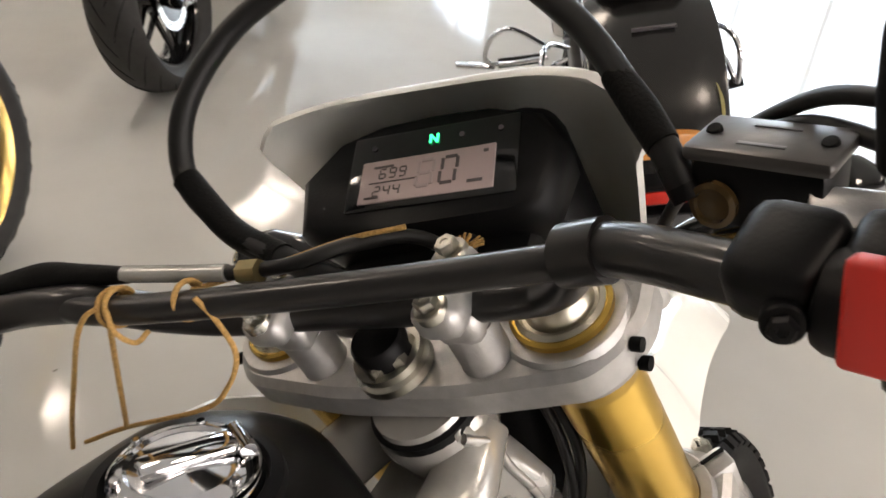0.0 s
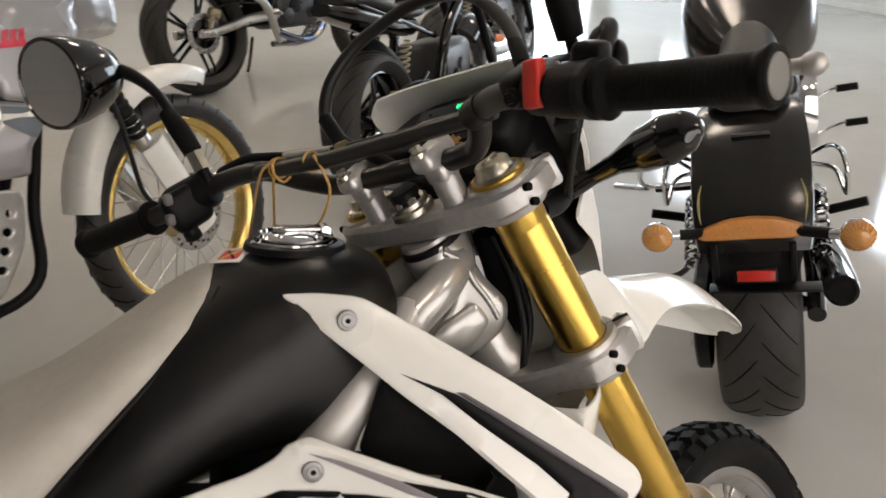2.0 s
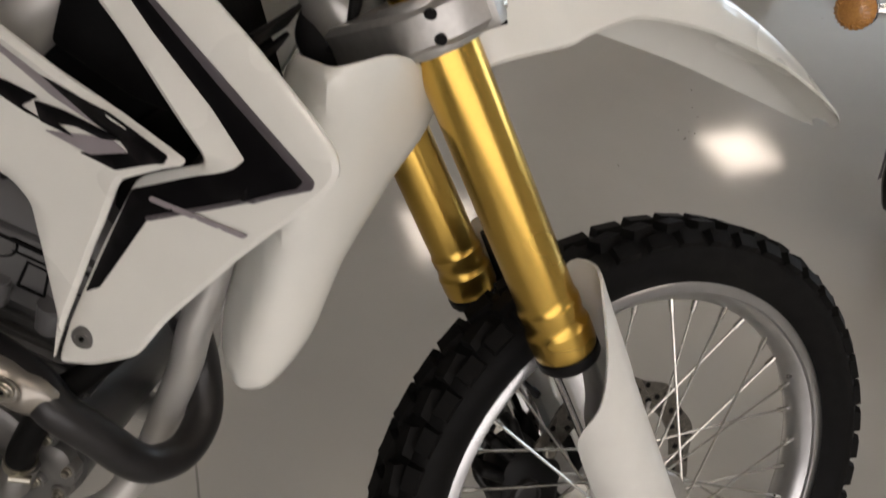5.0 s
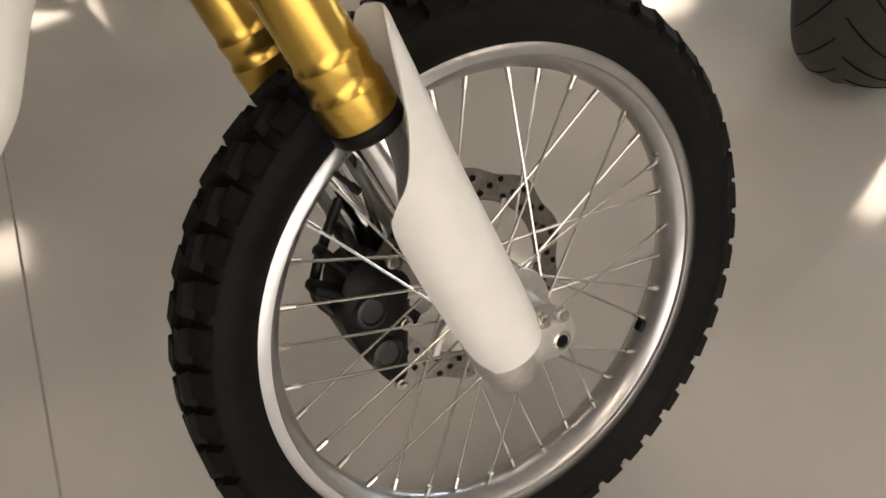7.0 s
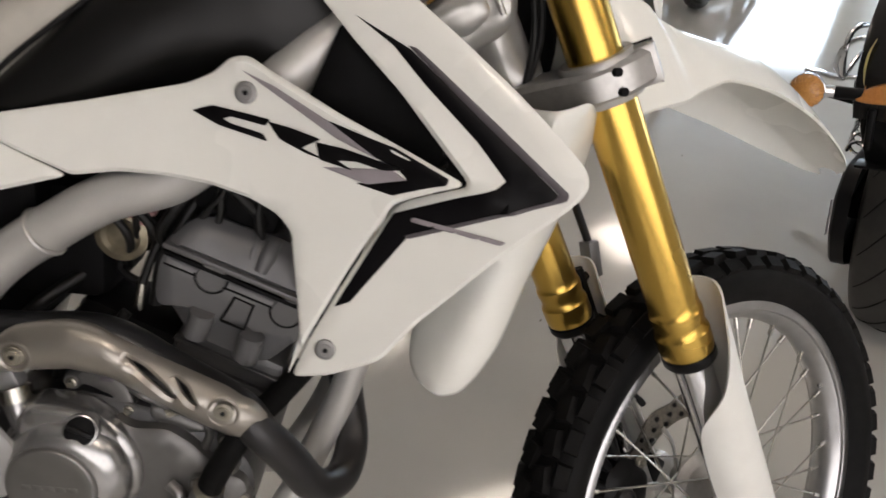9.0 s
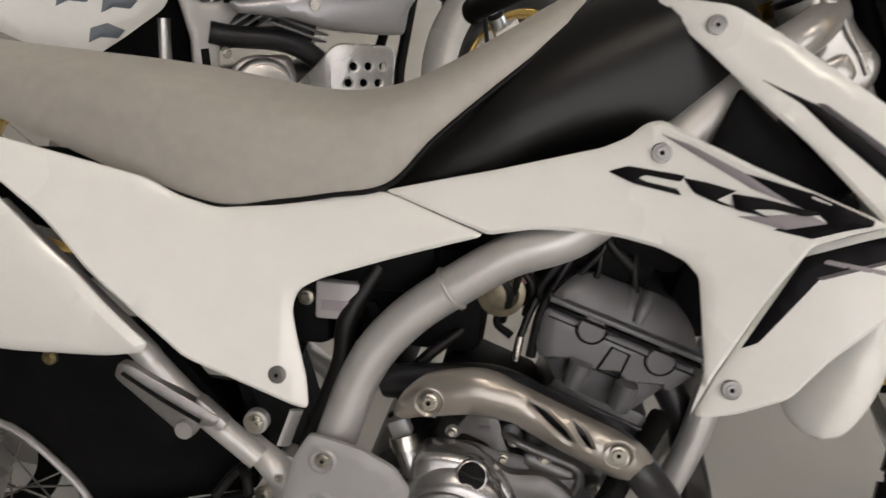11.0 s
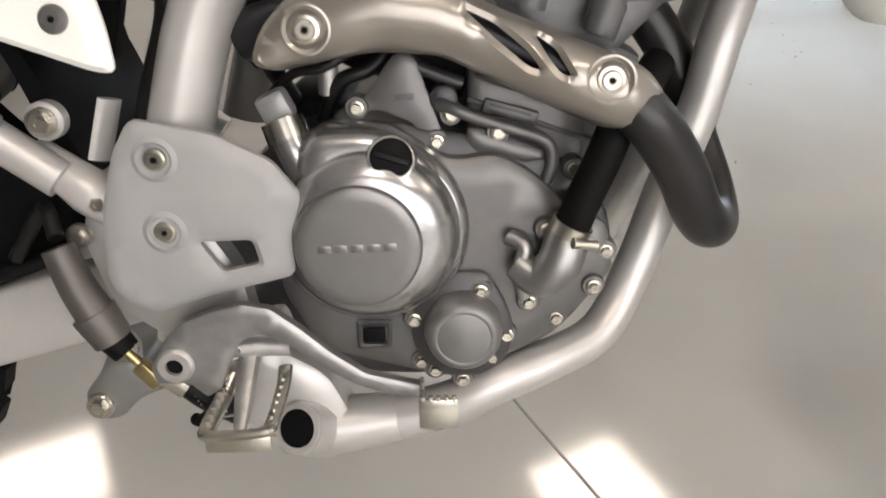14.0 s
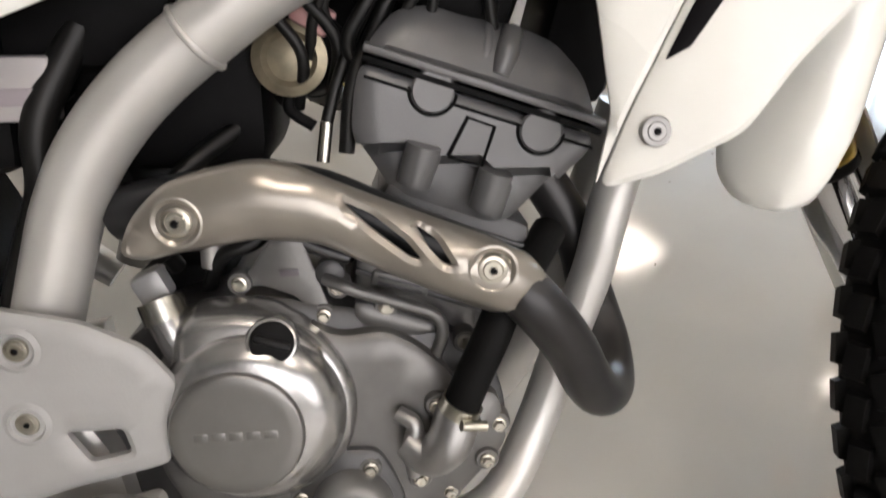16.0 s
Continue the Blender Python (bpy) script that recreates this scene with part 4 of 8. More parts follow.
def plate_of(outline, z0, z1, bevel=0.004):
    """A cast plate over an outline in x and y, with softened edges."""
    bm = bmesh.new()
    inner_ = grow(outline, bevel)
    loops = [[(p.x, p.y, z0) for p in inner_], [(p.x, p.y, z0 + bevel) for p in outline], [(p.x, p.y, z1 - bevel) for p in outline], [(p.x, p.y, z1) for p in inner_]]
    return loft(loops, bm=bm)


def clamp_outline(reach, web):
    half = [(web, 0.0), (web, 0.035), (0.030, 0.058), (0.070, 0.075), (0.078, 0.100), (0.070, 0.128), (0.062, 0.142), (0.030, 0.142), (0.010, 0.132), (-0.008, 0.115), (-0.012, 0.090), (-reach, 0.040), (-reach, 0.0)]
    return arc_outline(half + [(x, -y) for x, y in half[-2:0:-1]], 0.012)


top_clamp = front("top_fork_clamp", plate_of(clamp_outline(0.019, 0.026), -0.034, -0.006, 0.005), ALU, None, "cast aluminium top fork clamp")
low_clamp = front("bottom_fork_clamp", plate_of(clamp_outline(0.030, 0.020), -0.247, -0.213, 0.005), ALU, None, "cast aluminium bottom fork clamp")
for owner, z0, z1 in ((top_clamp, -0.040, -0.003), (low_clamp, -0.252, -0.208)):
    for s in (-1, 1):
        front("clamp_boss", turned([(0.0282, z0), (0.036, z0), (0.0385, z0 + 0.004), (0.0385, z1 - 0.004), (0.036, z1), (0.0282, z1)], 40, Matrix.Translation((0.033, s * 0.096, 0))), ALU, owner)
        front("clamp_ear", block((0.026, 0.020, (z1 - z0) * 0.92), 0.005, Matrix.Translation((0.060, s * 0.130, (z0 + z1) / 2)) @ pose(0, 0, 0, 0, 0, s * 48)), ALU, owner)
        front("clamp_gap", block((0.030, 0.0025, (z1 - z0) * 1.0), 0.0, Matrix.Translation((0.060, s * 0.125, (z0 + z1) / 2)) @ pose(0, 0, 0, 0, 0, s * 48)), DARK, owner)
        for f in (0.28, 0.72):
            z = z0 + f * (z1 - z0)
            front("bolt_hole", lathe([(0.0042, 0.0), (0.0042, 0.006)], 14, Matrix.Translation((0.016, s * 0.134, z)) @ pose(0, 0, 0, 90 if s < 0 else -90, 0, s * 10)), DARK, owner)
            bolt(owner, (0.078, s * 0.118, z), (0.75, s * -0.4, 0), 0.0048, STEEL, "pinch_bolt", 0.006)
for z in (-0.040,):
    front("stem_collar", lathe([(0.034, z - 0.018), (0.036, z - 0.014), (0.036, z), (0.030, z + 0.004)], 32), BLACK, top_clamp)
stem = front("stem_nut", lathe([(0.024, -0.005), (0.024, 0.001), (0.0215, 0.003), (0.0215, 0.008)], 32), STEEL, top_clamp)
front("nut_hex", lathe([(0.0185, 0.0), (0.0185, 0.012), (0.017, 0.014)], 6), STEEL, stem)
front("stem_plug", lathe([(0.0165, 0.008), (0.0165, 0.020), (0.015, 0.022), (0.0, 0.0225)], 28, caps=False), BLACK, stem)
bolt(low_clamp, (0.0, -0.060, -0.250), (-0.9, -0.3, -0.4), 0.0055, STEEL, "clamp_bolt", 0.007)
bolt(low_clamp, (-0.005, -0.075, -0.232), (-0.8, -0.6, 0), 0.0055, STEEL, "clamp_bolt", 0.007)

# -- handlebar
bar = front("handlebar", tube([(-0.113, 0.44, 0.092), (-0.089, 0.30, 0.089), (-0.05, 0.225, 0.090), (-0.043, 0.15, 0.089), (-0.032, 0.112, 0.062), (-0.023, 0.08, 0.044), (-0.020, 0.03, 0.040), (-0.015, -0.08, 0.030), (-0.018, -0.112, 0.038), (-0.030, -0.145, 0.070), (-0.062, -0.21, 0.078), (-0.103, -0.306, 0.070), (-0.122, -0.410, 0.053)], 0.0115, 22), surface("black bar lacquer", (0.015, 0.014, 0.014), 0.32, 0.2, vary=0.15, coat=0.2), None, "black steel handlebar")
front("cross_bar", tube([(-0.045, 0.160, 0.090), (-0.05, 0.10, 0.087), (-0.029, -0.135, 0.065), (-0.03, -0.148, 0.068)], 0.0085, 16, 4), bar.data.materials[0], bar)
front("bar_joint", tube([(-0.027, -0.128, 0.066), (-0.032, -0.150, 0.071)], 0.0145, 18, 1), bar.data.materials[0], bar)
for p, q in (((-0.105, -0.306, 0.070), (-0.1235, -0.415, 0.052)), ((-0.090, 0.31, 0.0885), (-0.115, 0.445, 0.092))):
    L = (Vector(q) - Vector(p)).length
    prof = [(0.012, -0.002), (0.0205, 0.0), (0.021, 0.005), (0.0165, 0.010)]
    for k in range(22):
        z = 0.012 + (L - 0.020) * k / 22
        prof += [(0.0153, z), (0.0153, z + (L - 0.020) / 44), (0.0151, z + (L - 0.020) / 40), (0.0151, z + (L - 0.020) / 23)]
    prof += [(0.0155, L - 0.007), (0.0180, L - 0.004), (0.0190, L), (0.0172, L + 0.003)]
    grip = front("grip", lathe(prof, 32, frame_to(p, q)), GRIP, bar, "ribbed black rubber grip")
    front("bar_end", lathe([(0.0135, L - 0.001), (0.0135, L + 0.003), (0.0125, L + 0.004)], 28, frame_to(p, q)), surface("grey bar end", (0.22, 0.215, 0.2), 0.5, 0.3, vary=0.1), grip)
for s in (-1, 1):
    m = Matrix.Translation((0.006, s * 0.056 - 0.002, 0.040)) @ pose(0, 0, 0, 2)
    low = lathe([(0.0165, -0.052), (0.0150, -0.044), (0.0150, -0.016)], 28, m)
    block((0.034, 0.028, 0.024), 0.008, m @ Matrix.Translation((0.002, 0, -0.010)), low, 3)
    stand = front("bar_clamp", low, ALU, top_clamp, "cast aluminium handlebar clamp")
    front("clamp_cap", block((0.052, 0.027, 0.022), 0.008, m @ Matrix.Translation((0.0, 0, 0.008)), segs=3), ALU, stand)
    for dx in (-0.0185, 0.0185):
        bolt(stand, m @ Vector((dx, 0, 0.018)), STEER.to_3x3().inverted() @ (STEER.to_3x3() @ Vector((0, 0.08, 1))), 0.0062, STEEL, "clamp_bolt", 0.008, 1.5)

# right switch housing, throttle and brake
D = frame_to((-0.062, -0.21, 0.078), (-0.103, -0.306, 0.070))
sw = front("switch_housing", lathe([(0.012, 0.024), (0.0165, 0.026), (0.0182, 0.030), (0.0182, 0.056), (0.0172, 0.058), (0.0172, 0.060), (0.0205, 0.062), (0.0205, 0.086), (0.0195, 0.090), (0.0215, 0.092), (0.0215, 0.100), (0.016, 0.104)], 36, D), BLACK, bar, "black right switch housing")
front("switch_body", block((0.036, 0.040, 0.032), 0.008, D @ Matrix.Translation((0.012, -0.002, 0.043)), segs=3), BLACK, sw)
front("kill_switch", block((0.010, 0.020, 0.036), 0.003, Matrix.Translation((-0.0905, -0.2480, 0.0870)) @ pose(0, 0, 0, 0, 0, -23) @ pose(0, 0, 0, 0, 30, 0), segs=3), RED, sw, "red engine stop switch")
front("start_button", lathe([(0.009, 0.0), (0.009, 0.006), (0.007, 0.008)], 20, Matrix.Translation((-0.083, -0.255, 0.050)) @ pose(0, 0, 0, 0, -120, 0)), BLACK, sw)
for k in range(2):
    front("switch_mark", block((0.001, 0.003, 0.003), 0.0004, Matrix.Translation((-0.0865, -0.271, 0.094 - 0.030 * k))), surface("white print", (0.6, 0.6, 0.6), 0.5), sw)
front("throttle_boss", block((0.020, 0.026, 0.022), 0.006, Matrix.Translation((-0.078, -0.292, 0.088)) @ pose(0, 0, 0, 20, 15, 0), segs=3), BLACK, sw)
front("throttle_cable", tube([(-0.082, -0.286, 0.066), (-0.066, -0.290, 0.078), (-0.042, -0.294, 0.092), (-0.026, -0.286, 0.094), (0.004, -0.266, 0.086), (0.045, -0.225, 0.066), (0.09, -0.16, 0.0), (0.08, -0.10, -0.08)], (0.007, 0.007, 0.0062, 0.0052, 0.004, 0.004, 0.004, 0.004), 14), CABLE, sw)
front("throttle_cable", tube([(-0.072, -0.296, 0.062), (-0.060, -0.300, 0.070), (-0.044, -0.296, 0.078), (-0.030, -0.284, 0.077), (0.004, -0.258, 0.068), (0.045, -0.215, 0.055), (0.085, -0.15, -0.01), (0.08, -0.10, -0.09)], (0.006, 0.006, 0.0055, 0.005, 0.004, 0.004, 0.004, 0.004), 14), CABLE, sw)
perch = front("brake_perch", block((0.04, 0.03, 0.036), 0.010, D @ Matrix.Translation((0.006, 0.004, 0.010)), segs=3), BLACK, bar, "black brake lever perch")
bolt(perch, (-0.086, -0.221, 0.082), (-0.8, 0, 0.3), 0.005, BLACK, "perch_bolt", 0.006)
RES = Matrix.Translation((0.008, -0.210, 0.0565)) @ pose(0, 0, 0, 5, 19, -20)
reservoir = front("brake_reservoir", block((0.031, 0.057, 0.030), 0.004, RES), BLACK, bar, "black brake fluid reservoir with grey lid")
front("lid", block((0.036, 0.062, 0.007), 0.0025, RES @ Matrix.Translation((0, 0, 0.0175))), surface("dark grey lid", (0.085, 0.08, 0.078), 0.3, 0.5, vary=0.1, bump=0.1), reservoir)
for s in (-1, 1):
    bolt(reservoir, RES @ Vector((0.0, s * 0.024, 0.0205)), (0, 0, 1), 0.003, DARK, "lid_screw", 0.001, 1.2, False)
    front("lid_text_bar", block((0.0025, 0.020, 0.0006), 0.0002, RES @ Matrix.Translation((0.009 * s, 0.0, 0.0211))), surface("embossed mark", (0.08, 0.08, 0.082), 0.4), reservoir)
front("sight_glass", lathe([(0.0105, 0.0), (0.0105, 0.003), (0.008, 0.0035), (0.0075, 0.0015), (0.0, 0.001)], 28, RES @ Matrix.Translation((-0.016, 0.016, -0.004)) @ pose(0, 0, 0, 0, -90, 0), caps=False), surface("amber sight glass", (0.08, 0.05, 0.02), 0.15, 0.0), reservoir)
front("brake_lever", tube([(-0.012, -0.225, 0.060), (-0.010, -0.245, 0.052), (-0.014, -0.275, 0.044), (-0.022, -0.315, 0.034), (-0.022, -0.36, 0.024), (-0.018, -0.40, 0.015)], (0.008, 0.0075, 0.006, 0.006, 0.0055, 0.006), 14, flat=0.75), ALU, perch, "bare aluminium brake lever")
front("lever_ball", lathe([(0.004, -0.008), (0.008, -0.005), (0.0095, 0.0), (0.008, 0.005), (0.004, 0.008)], 20, Matrix.Translation((-0.017, -0.405, 0.014))), ALU, perch)
mirror_r = front("mirror_stem", tube([(-0.045, -0.257, 0.058), (-0.040, -0.261, 0.095), (-0.036, -0.267, 0.138), (-0.036, -0.275, 0.21), (-0.05, -0.305, 0.29)], 0.005, 14), BLACK, bar, "black right mirror stem")
front("stem_nut", lathe([(0.0072, -0.014), (0.0072, 0.010)], 6, frame_to((-0.0425, -0.260, 0.078), (-0.036, -0.267, 0.138))), EXHAUST, mirror_r)
front("stem_boot", tube([(-0.0395, -0.2615, 0.098), (-0.037, -0.265, 0.122), (-0.036, -0.268, 0.145), (-0.036, -0.272, 0.170)], (0.0105, 0.0122, 0.0115, 0.008), 18), GRIP, mirror_r)
MH = Matrix.Translation((-0.06, -0.365, 0.35)) @ pose(0, 0, 0, 0, 70, 0)
front("mirror_head", lathe([(0.02, -0.02), (0.042, -0.012), (0.052, 0.0), (0.052, 0.006)], 32, MH @ Matrix.Diagonal((0.8, 1.25, 1, 1))), BLACK, mirror_r)

# left switch housing, clutch and mirror
DL = frame_to((-0.05, 0.225, 0.090), (-0.089, 0.30, 0.089))
swl = front("switch_housing", lathe([(0.012, 0.0), (0.021, 0.003), (0.023, 0.008), (0.023, 0.055), (0.021, 0.062), (0.014, 0.064)], 32, DL), BLACK, bar, "black left switch housing")
front("switch_body", block((0.05, 0.052, 0.05), 0.012, Matrix.Translation((-0.078, 0.258, 0.084)) @ pose(0, 0, 0, 0, 0, -24), segs=3), BLACK, swl)
for x, y, z, sx in ((-0.110, 0.224, 0.112, 0.014), (-0.114, 0.238, 0.090, 0.020)):
    front("switch_button", block((0.010, sx, 0.014), 0.004, Matrix.Translation((x + 0.006, y + 0.012, z - 0.006)) @ pose(0, 0, 0, 0, 20, -24), segs=3), surface("grey button", (0.17, 0.165, 0.16), 0.5), swl)
front("horn_button", block((0.016, 0.02, 0.016), 0.005, Matrix.Translation((-0.098, 0.245, 0.056)), segs=2), BLACK, swl)
clutch = front("clutch_lever", tube([(-0.02, 0.20, 0.082), (-0.012, 0.235, 0.078), (-0.02, 0.28, 0.076), (-0.038, 0.34, 0.078), (-0.045, 0.41, 0.080)], (0.008, 0.007, 0.006, 0.006, 0.006), 12, flat=0.75), BLACK, bar, "black clutch lever")
front("cable_adjuster", tube([(-0.028, 0.120, 0.094), (-0.028, 0.085, 0.0895), (-0.028, 0.054, 0.086)], 0.005, 14), surface("clear sleeve", (0.4, 0.4, 0.38), 0.2, 0.3), clutch)
front("adjuster_nut", lathe([(0.0068, 0.0), (0.0068, 0.012)], 6, frame_to((-0.028, 0.045, 0.085), (-0.028, 0.030, 0.084))), BRASS, clutch)
front("cable_boot", tube([(-0.03, 0.225, 0.092), (-0.028, 0.180, 0.098), (-0.028, 0.150, 0.097), (-0.028, 0.118, 0.093)], (0.011, 0.010, 0.007, 0.005), 14), GRIP, clutch)
front("clutch_cable", tube([(-0.028, 0.054, 0.0855), (-0.022, 0.020, 0.080), (0.0, -0.005, 0.068), (0.035, -0.02, 0.03), (0.055, -0.02, -0.05), (0.03, -0.02, -0.20)], 0.0042, 12), CABLE, clutch)
mirror_l = front("mirror_stem", tube([(-0.055, 0.222, 0.098), (-0.048, 0.226, 0.130), (-0.040, 0.235, 0.160), (-0.016, 0.270, 0.205), (-0.006, 0.310, 0.240), (-0.010, 0.342, 0.262)], (0.0065, 0.0065, 0.006, 0.006, 0.008, 0.010), 14), BLACK, bar, "black left mirror stem")
front("stem_nut", lathe([(0.0098, -0.012), (0.0098, 0.010)], 6, frame_to((-0.050, 0.225, 0.125), (-0.044, 0.229, 0.15))), STEEL, mirror_l)
front("stem_boot", tube([(-0.047, 0.227, 0.136), (-0.040, 0.236, 0.162), (-0.030, 0.254, 0.184)], (0.011, 0.0125, 0.010), 16), GRIP, mirror_l)
ML = Matrix.Translation((-0.078, 0.345, 0.274)) @ look((0, 0, 0), (0.93, 0.12, -0.22)).to_3x3().to_4x4()
mirror_head = front("mirror_head", lathe([(0.012, -0.080), (0.030, -0.070), (0.043, -0.046), (0.049, -0.018), (0.051, 0.0), (0.050, 0.004), (0.047, 0.005), (0.046, 0.003)], 40, ML @ Matrix.Diagonal((1.2, 1.05, 1, 1))), GLOSS_BLACK, mirror_l, "gloss black oval mirror head")
front("mirror_glass", lathe([(0.046, 0.0), (0.046, 0.0035)], 40, ML @ Matrix.Diagonal((1.2, 1.05, 1, 1))), surface("mirror glass", (0.7, 0.7, 0.7), 0.02, 1.0, vary=0.0, rough_vary=0.0), mirror_l)

# -- cable loop over the instruments
front("brake_line", tube([(0.006, -0.176, 0.066), (0.014, -0.172, 0.076), (0.045, -0.155, 0.092), (0.085, -0.125, 0.118), (0.125, -0.07, 0.150), (0.138, 0.0, 0.166), (0.115, 0.065, 0.160), (0.075, 0.105, 0.135), (0.045, 0.115, 0.10), (0.02, 0.085, 0.075), (0.0, 0.045, 0.066), (0.0, 0.02, 0.04), (0.03, 0.0, -0.02)], 0.0071, 16), CABLE, bar, "thick black cable looping over the instruments")
front("line_sleeve", tube([(0.018, -0.170, 0.079), (0.034, -0.161, 0.087), (0.055, -0.148, 0.097)], (0.0078, 0.0084, 0.0076), 14), GRIP, bar)
front("line_fitting", tube([(0.003, -0.178, 0.060), (0.012, -0.173, 0.074)], 0.0075, 12, 1), BLACK, bar)
front("line_sleeve", tube([(0.045, 0.115, 0.100), (0.02, 0.085, 0.075), (0.0, 0.045, 0.066)], 0.0085, 14), GRIP, bar)

# the bar's grips sit further forward and higher than its middle
def settle(ob):
    """Bends a part of the bar along its length."""
    for v in ob.data.vertices:
        y = v.co.y
        v.co += Vector([float(np.interp(y, (-0.42, -0.25, -0.05, 0.05, 0.23, 0.43), row)) for row in ((0.016, 0.025, 0.024, 0.025, 0.013, -0.004), (-0.012, -0.002, -0.006, 0.004, 0.010, -0.020), (0.021, 0.015, 0.005, 0.001, 0.012, 0.013))])


for ob in [bar, *bar.children_recursive]:
    settle(ob)

# -- instruments and headlight cowl
DASH = Matrix.Translation((0.115, -0.005, 0.037)) @ pose(0, 0, 0, TILT_BAR, -15, 4)
dash = front("instrument_panel", loft([[(x * f, y * f, z) for x, y in ((-0.036, -0.060), (-0.030, -0.074), (0.010, -0.086), (0.036, -0.070), (0.046, -0.040), (0.048, 0.0), (0.046, 0.040), (0.036, 0.072), (0.010, 0.094), (-0.030, 0.088), (-0.040, 0.070), (-0.038, 0.0))] for f, z in ((0.80, -0.060), (1.02, -0.035), (1.04, -0.012), (1.02, -0.002), (0.94, 0.004))]), BLACK, None, "black digital instrument panel", 50)
dash.data.transform(DASH)
front("bezel", block((0.060, 0.118, 0.006), 0.003, DASH @ Matrix.Translation((0.006, -0.002, 0.003))), GLOSS_BLACK, dash)
LCD = surface("lcd glass", (0.50, 0.40, 0.39), 0.2, vary=0.02, spec=0.3)
INK = surface("lcd ink", (0.09, 0.075, 0.075), 0.3)
FAINT = surface("lcd faint ink", (0.42, 0.34, 0.335), 0.3)
screen = front("display", block((0.032, 0.092, 0.002), 0.0006, DASH @ Matrix.Translation((-0.003, 0.0, 0.0062))), LCD, dash, "pale pink liquid crystal display")


def segments(x, y, tall, wide, which, material, name):
    """A seven-segment digit lying on the display; x up the screen, y to its left."""
    w = tall * 0.11
    places = {"a": (tall / 2, 0, 0), "d": (-tall / 2, 0, 0), "g": (0, 0, 0), "f": (tall / 4, wide / 2, 1), "e": (-tall / 4, wide / 2, 1), "b": (tall / 4, -wide / 2, 1), "c": (-tall / 4, -wide / 2, 1)}
    bm = bmesh.new()
    for s in which:
        dx, dy, upright = places[s]
        block((tall * 0.42, w, 0.0006) if upright else (w, wide * 0.8, 0.0006), 0.0, DASH @ Matrix.Translation((x + dx - 0.003, y + dy - dx * 0.12, 0.0075)), bm)
        if tall > 0.01:
            front(name, bm, material, dash, smooth=0)
            bm = bmesh.new()
    if tall > 0.01:
        return
    front(name, bm, material, dash, smooth=0)


segments(0.001, -0.016, 0.019, 0.010, "abcdef", INK, "digit_segment")
segments(0.001, 0.000, 0.019, 0.010, "abcdefg", FAINT, "unlit_segment")
for k, y in enumerate((0.030, 0.023, 0.016)):
    segments(0.005, y, 0.007, 0.0042, "abcdfg" if k else "acdefg", INK, "small_digit")
    segments(-0.008, y + 0.003, 0.007, 0.0042, "bcfg" if k else "abdeg", INK, "small_digit")
for x, y, sx, sy in ((0.0105, 0.030, 0.0014, 0.014), (-0.0015, 0.022, 0.0006, 0.034), (-0.0125, 0.036, 0.0014, 0.010), (-0.010, -0.034, 0.002, 0.010), (0.011, -0.040, 0.002, 0.003)):
    front("display_mark", block((sx, sy, 0.0006), 0.0, DASH @ Matrix.Translation((x - 0.003, y, 0.0075))), INK, dash, smooth=0)
lit = bmesh.new()
for dy, turn, long in ((0.0024, 0, 0.0066), (-0.0024, 0, 0.0066), (0.0, 36, 0.0074)):
    block((long, 0.0014, 0.0008), 0.0, DASH @ Matrix.Translation((0.0245, -0.003 + dy, 0.0068)) @ pose(0, 0, 0, 0, 0, turn), lit)
front("neutral_light", lit, glowing("green indicator", (0.02, 0.8, 0.25), 2.0), dash, "glowing green letter N", 0)
for y in (0.040, -0.022, -0.048):
    front("indicator", lathe([(0.0018, 0.0), (0.0018, 0.0012)], 12, DASH @ Matrix.Translation((0.0245, y, 0.0055))), DECAL_GREY, dash)
front("key_ring", tube([(0.050, -0.028, 0.018), (0.055, -0.036, 0.024), (0.058, -0.044, 0.026), (0.060, -0.048, 0.032)], 0.005, 10), DARK, dash)
front("dash_mount", block((0.06, 0.14, 0.05), 0.012, Matrix.Translation((0.075, 0, -0.02))), BLACK, dash)

cowl_rows = []
for z, xr, yl, yr, xf in ((0.078, 0.107, 0.097, -0.124, 0.122), (0.060, 0.104, 0.118, -0.142, 0.152), (0.034, 0.112, 0.118, -0.143, 0.188), (0.0, 0.128, 0.117, -0.130, 0.208), (-0.03, 0.160, 0.112, -0.116, 0.222), (-0.075, 0.158, 0.107, -0.107, 0.230), (-0.098, 0.112, 0.106, -0.106, 0.232), (-0.112, 0.108, 0.104, -0.104, 0.232), (-0.150, 0.140, 0.090, -0.090, 0.224), (-0.195, 0.165, 0.068, -0.068, 0.212), (-0.226, 0.180, 0.050, -0.050, 0.200)):
    row = []
    for u in np.linspace(-1, 1, 25):
        y = (yl + yr) / 2 + (yl - yr) / 2 * math.copysign(abs(u) ** 0.8, u)
        lift = max(0.0, min(1.0, (z + 0.20) / 0.26))
        row.append((xr + (xf - xr) * (1 - abs(u) ** 3.2) + 0.024 * lift, y, z + 0.007 * lift + 0.063 * y * (1 if z > 0 else 0.3)))
    cowl_rows.append(row + [(x - 0.004, y * 0.965, z - 0.001) for x, y, z in row[::-1]])
front("headlight_cowl", loft(smooth_loft(cowl_rows, 2)), WHITE_MATT, None, "white headlight cowl around the instruments", 50)
front("headlight_back", block((0.075, 0.150, 0.20), 0.025, Matrix.Translation((0.160, 0, -0.07)), segs=3), BLACK, None, "black headlight housing")
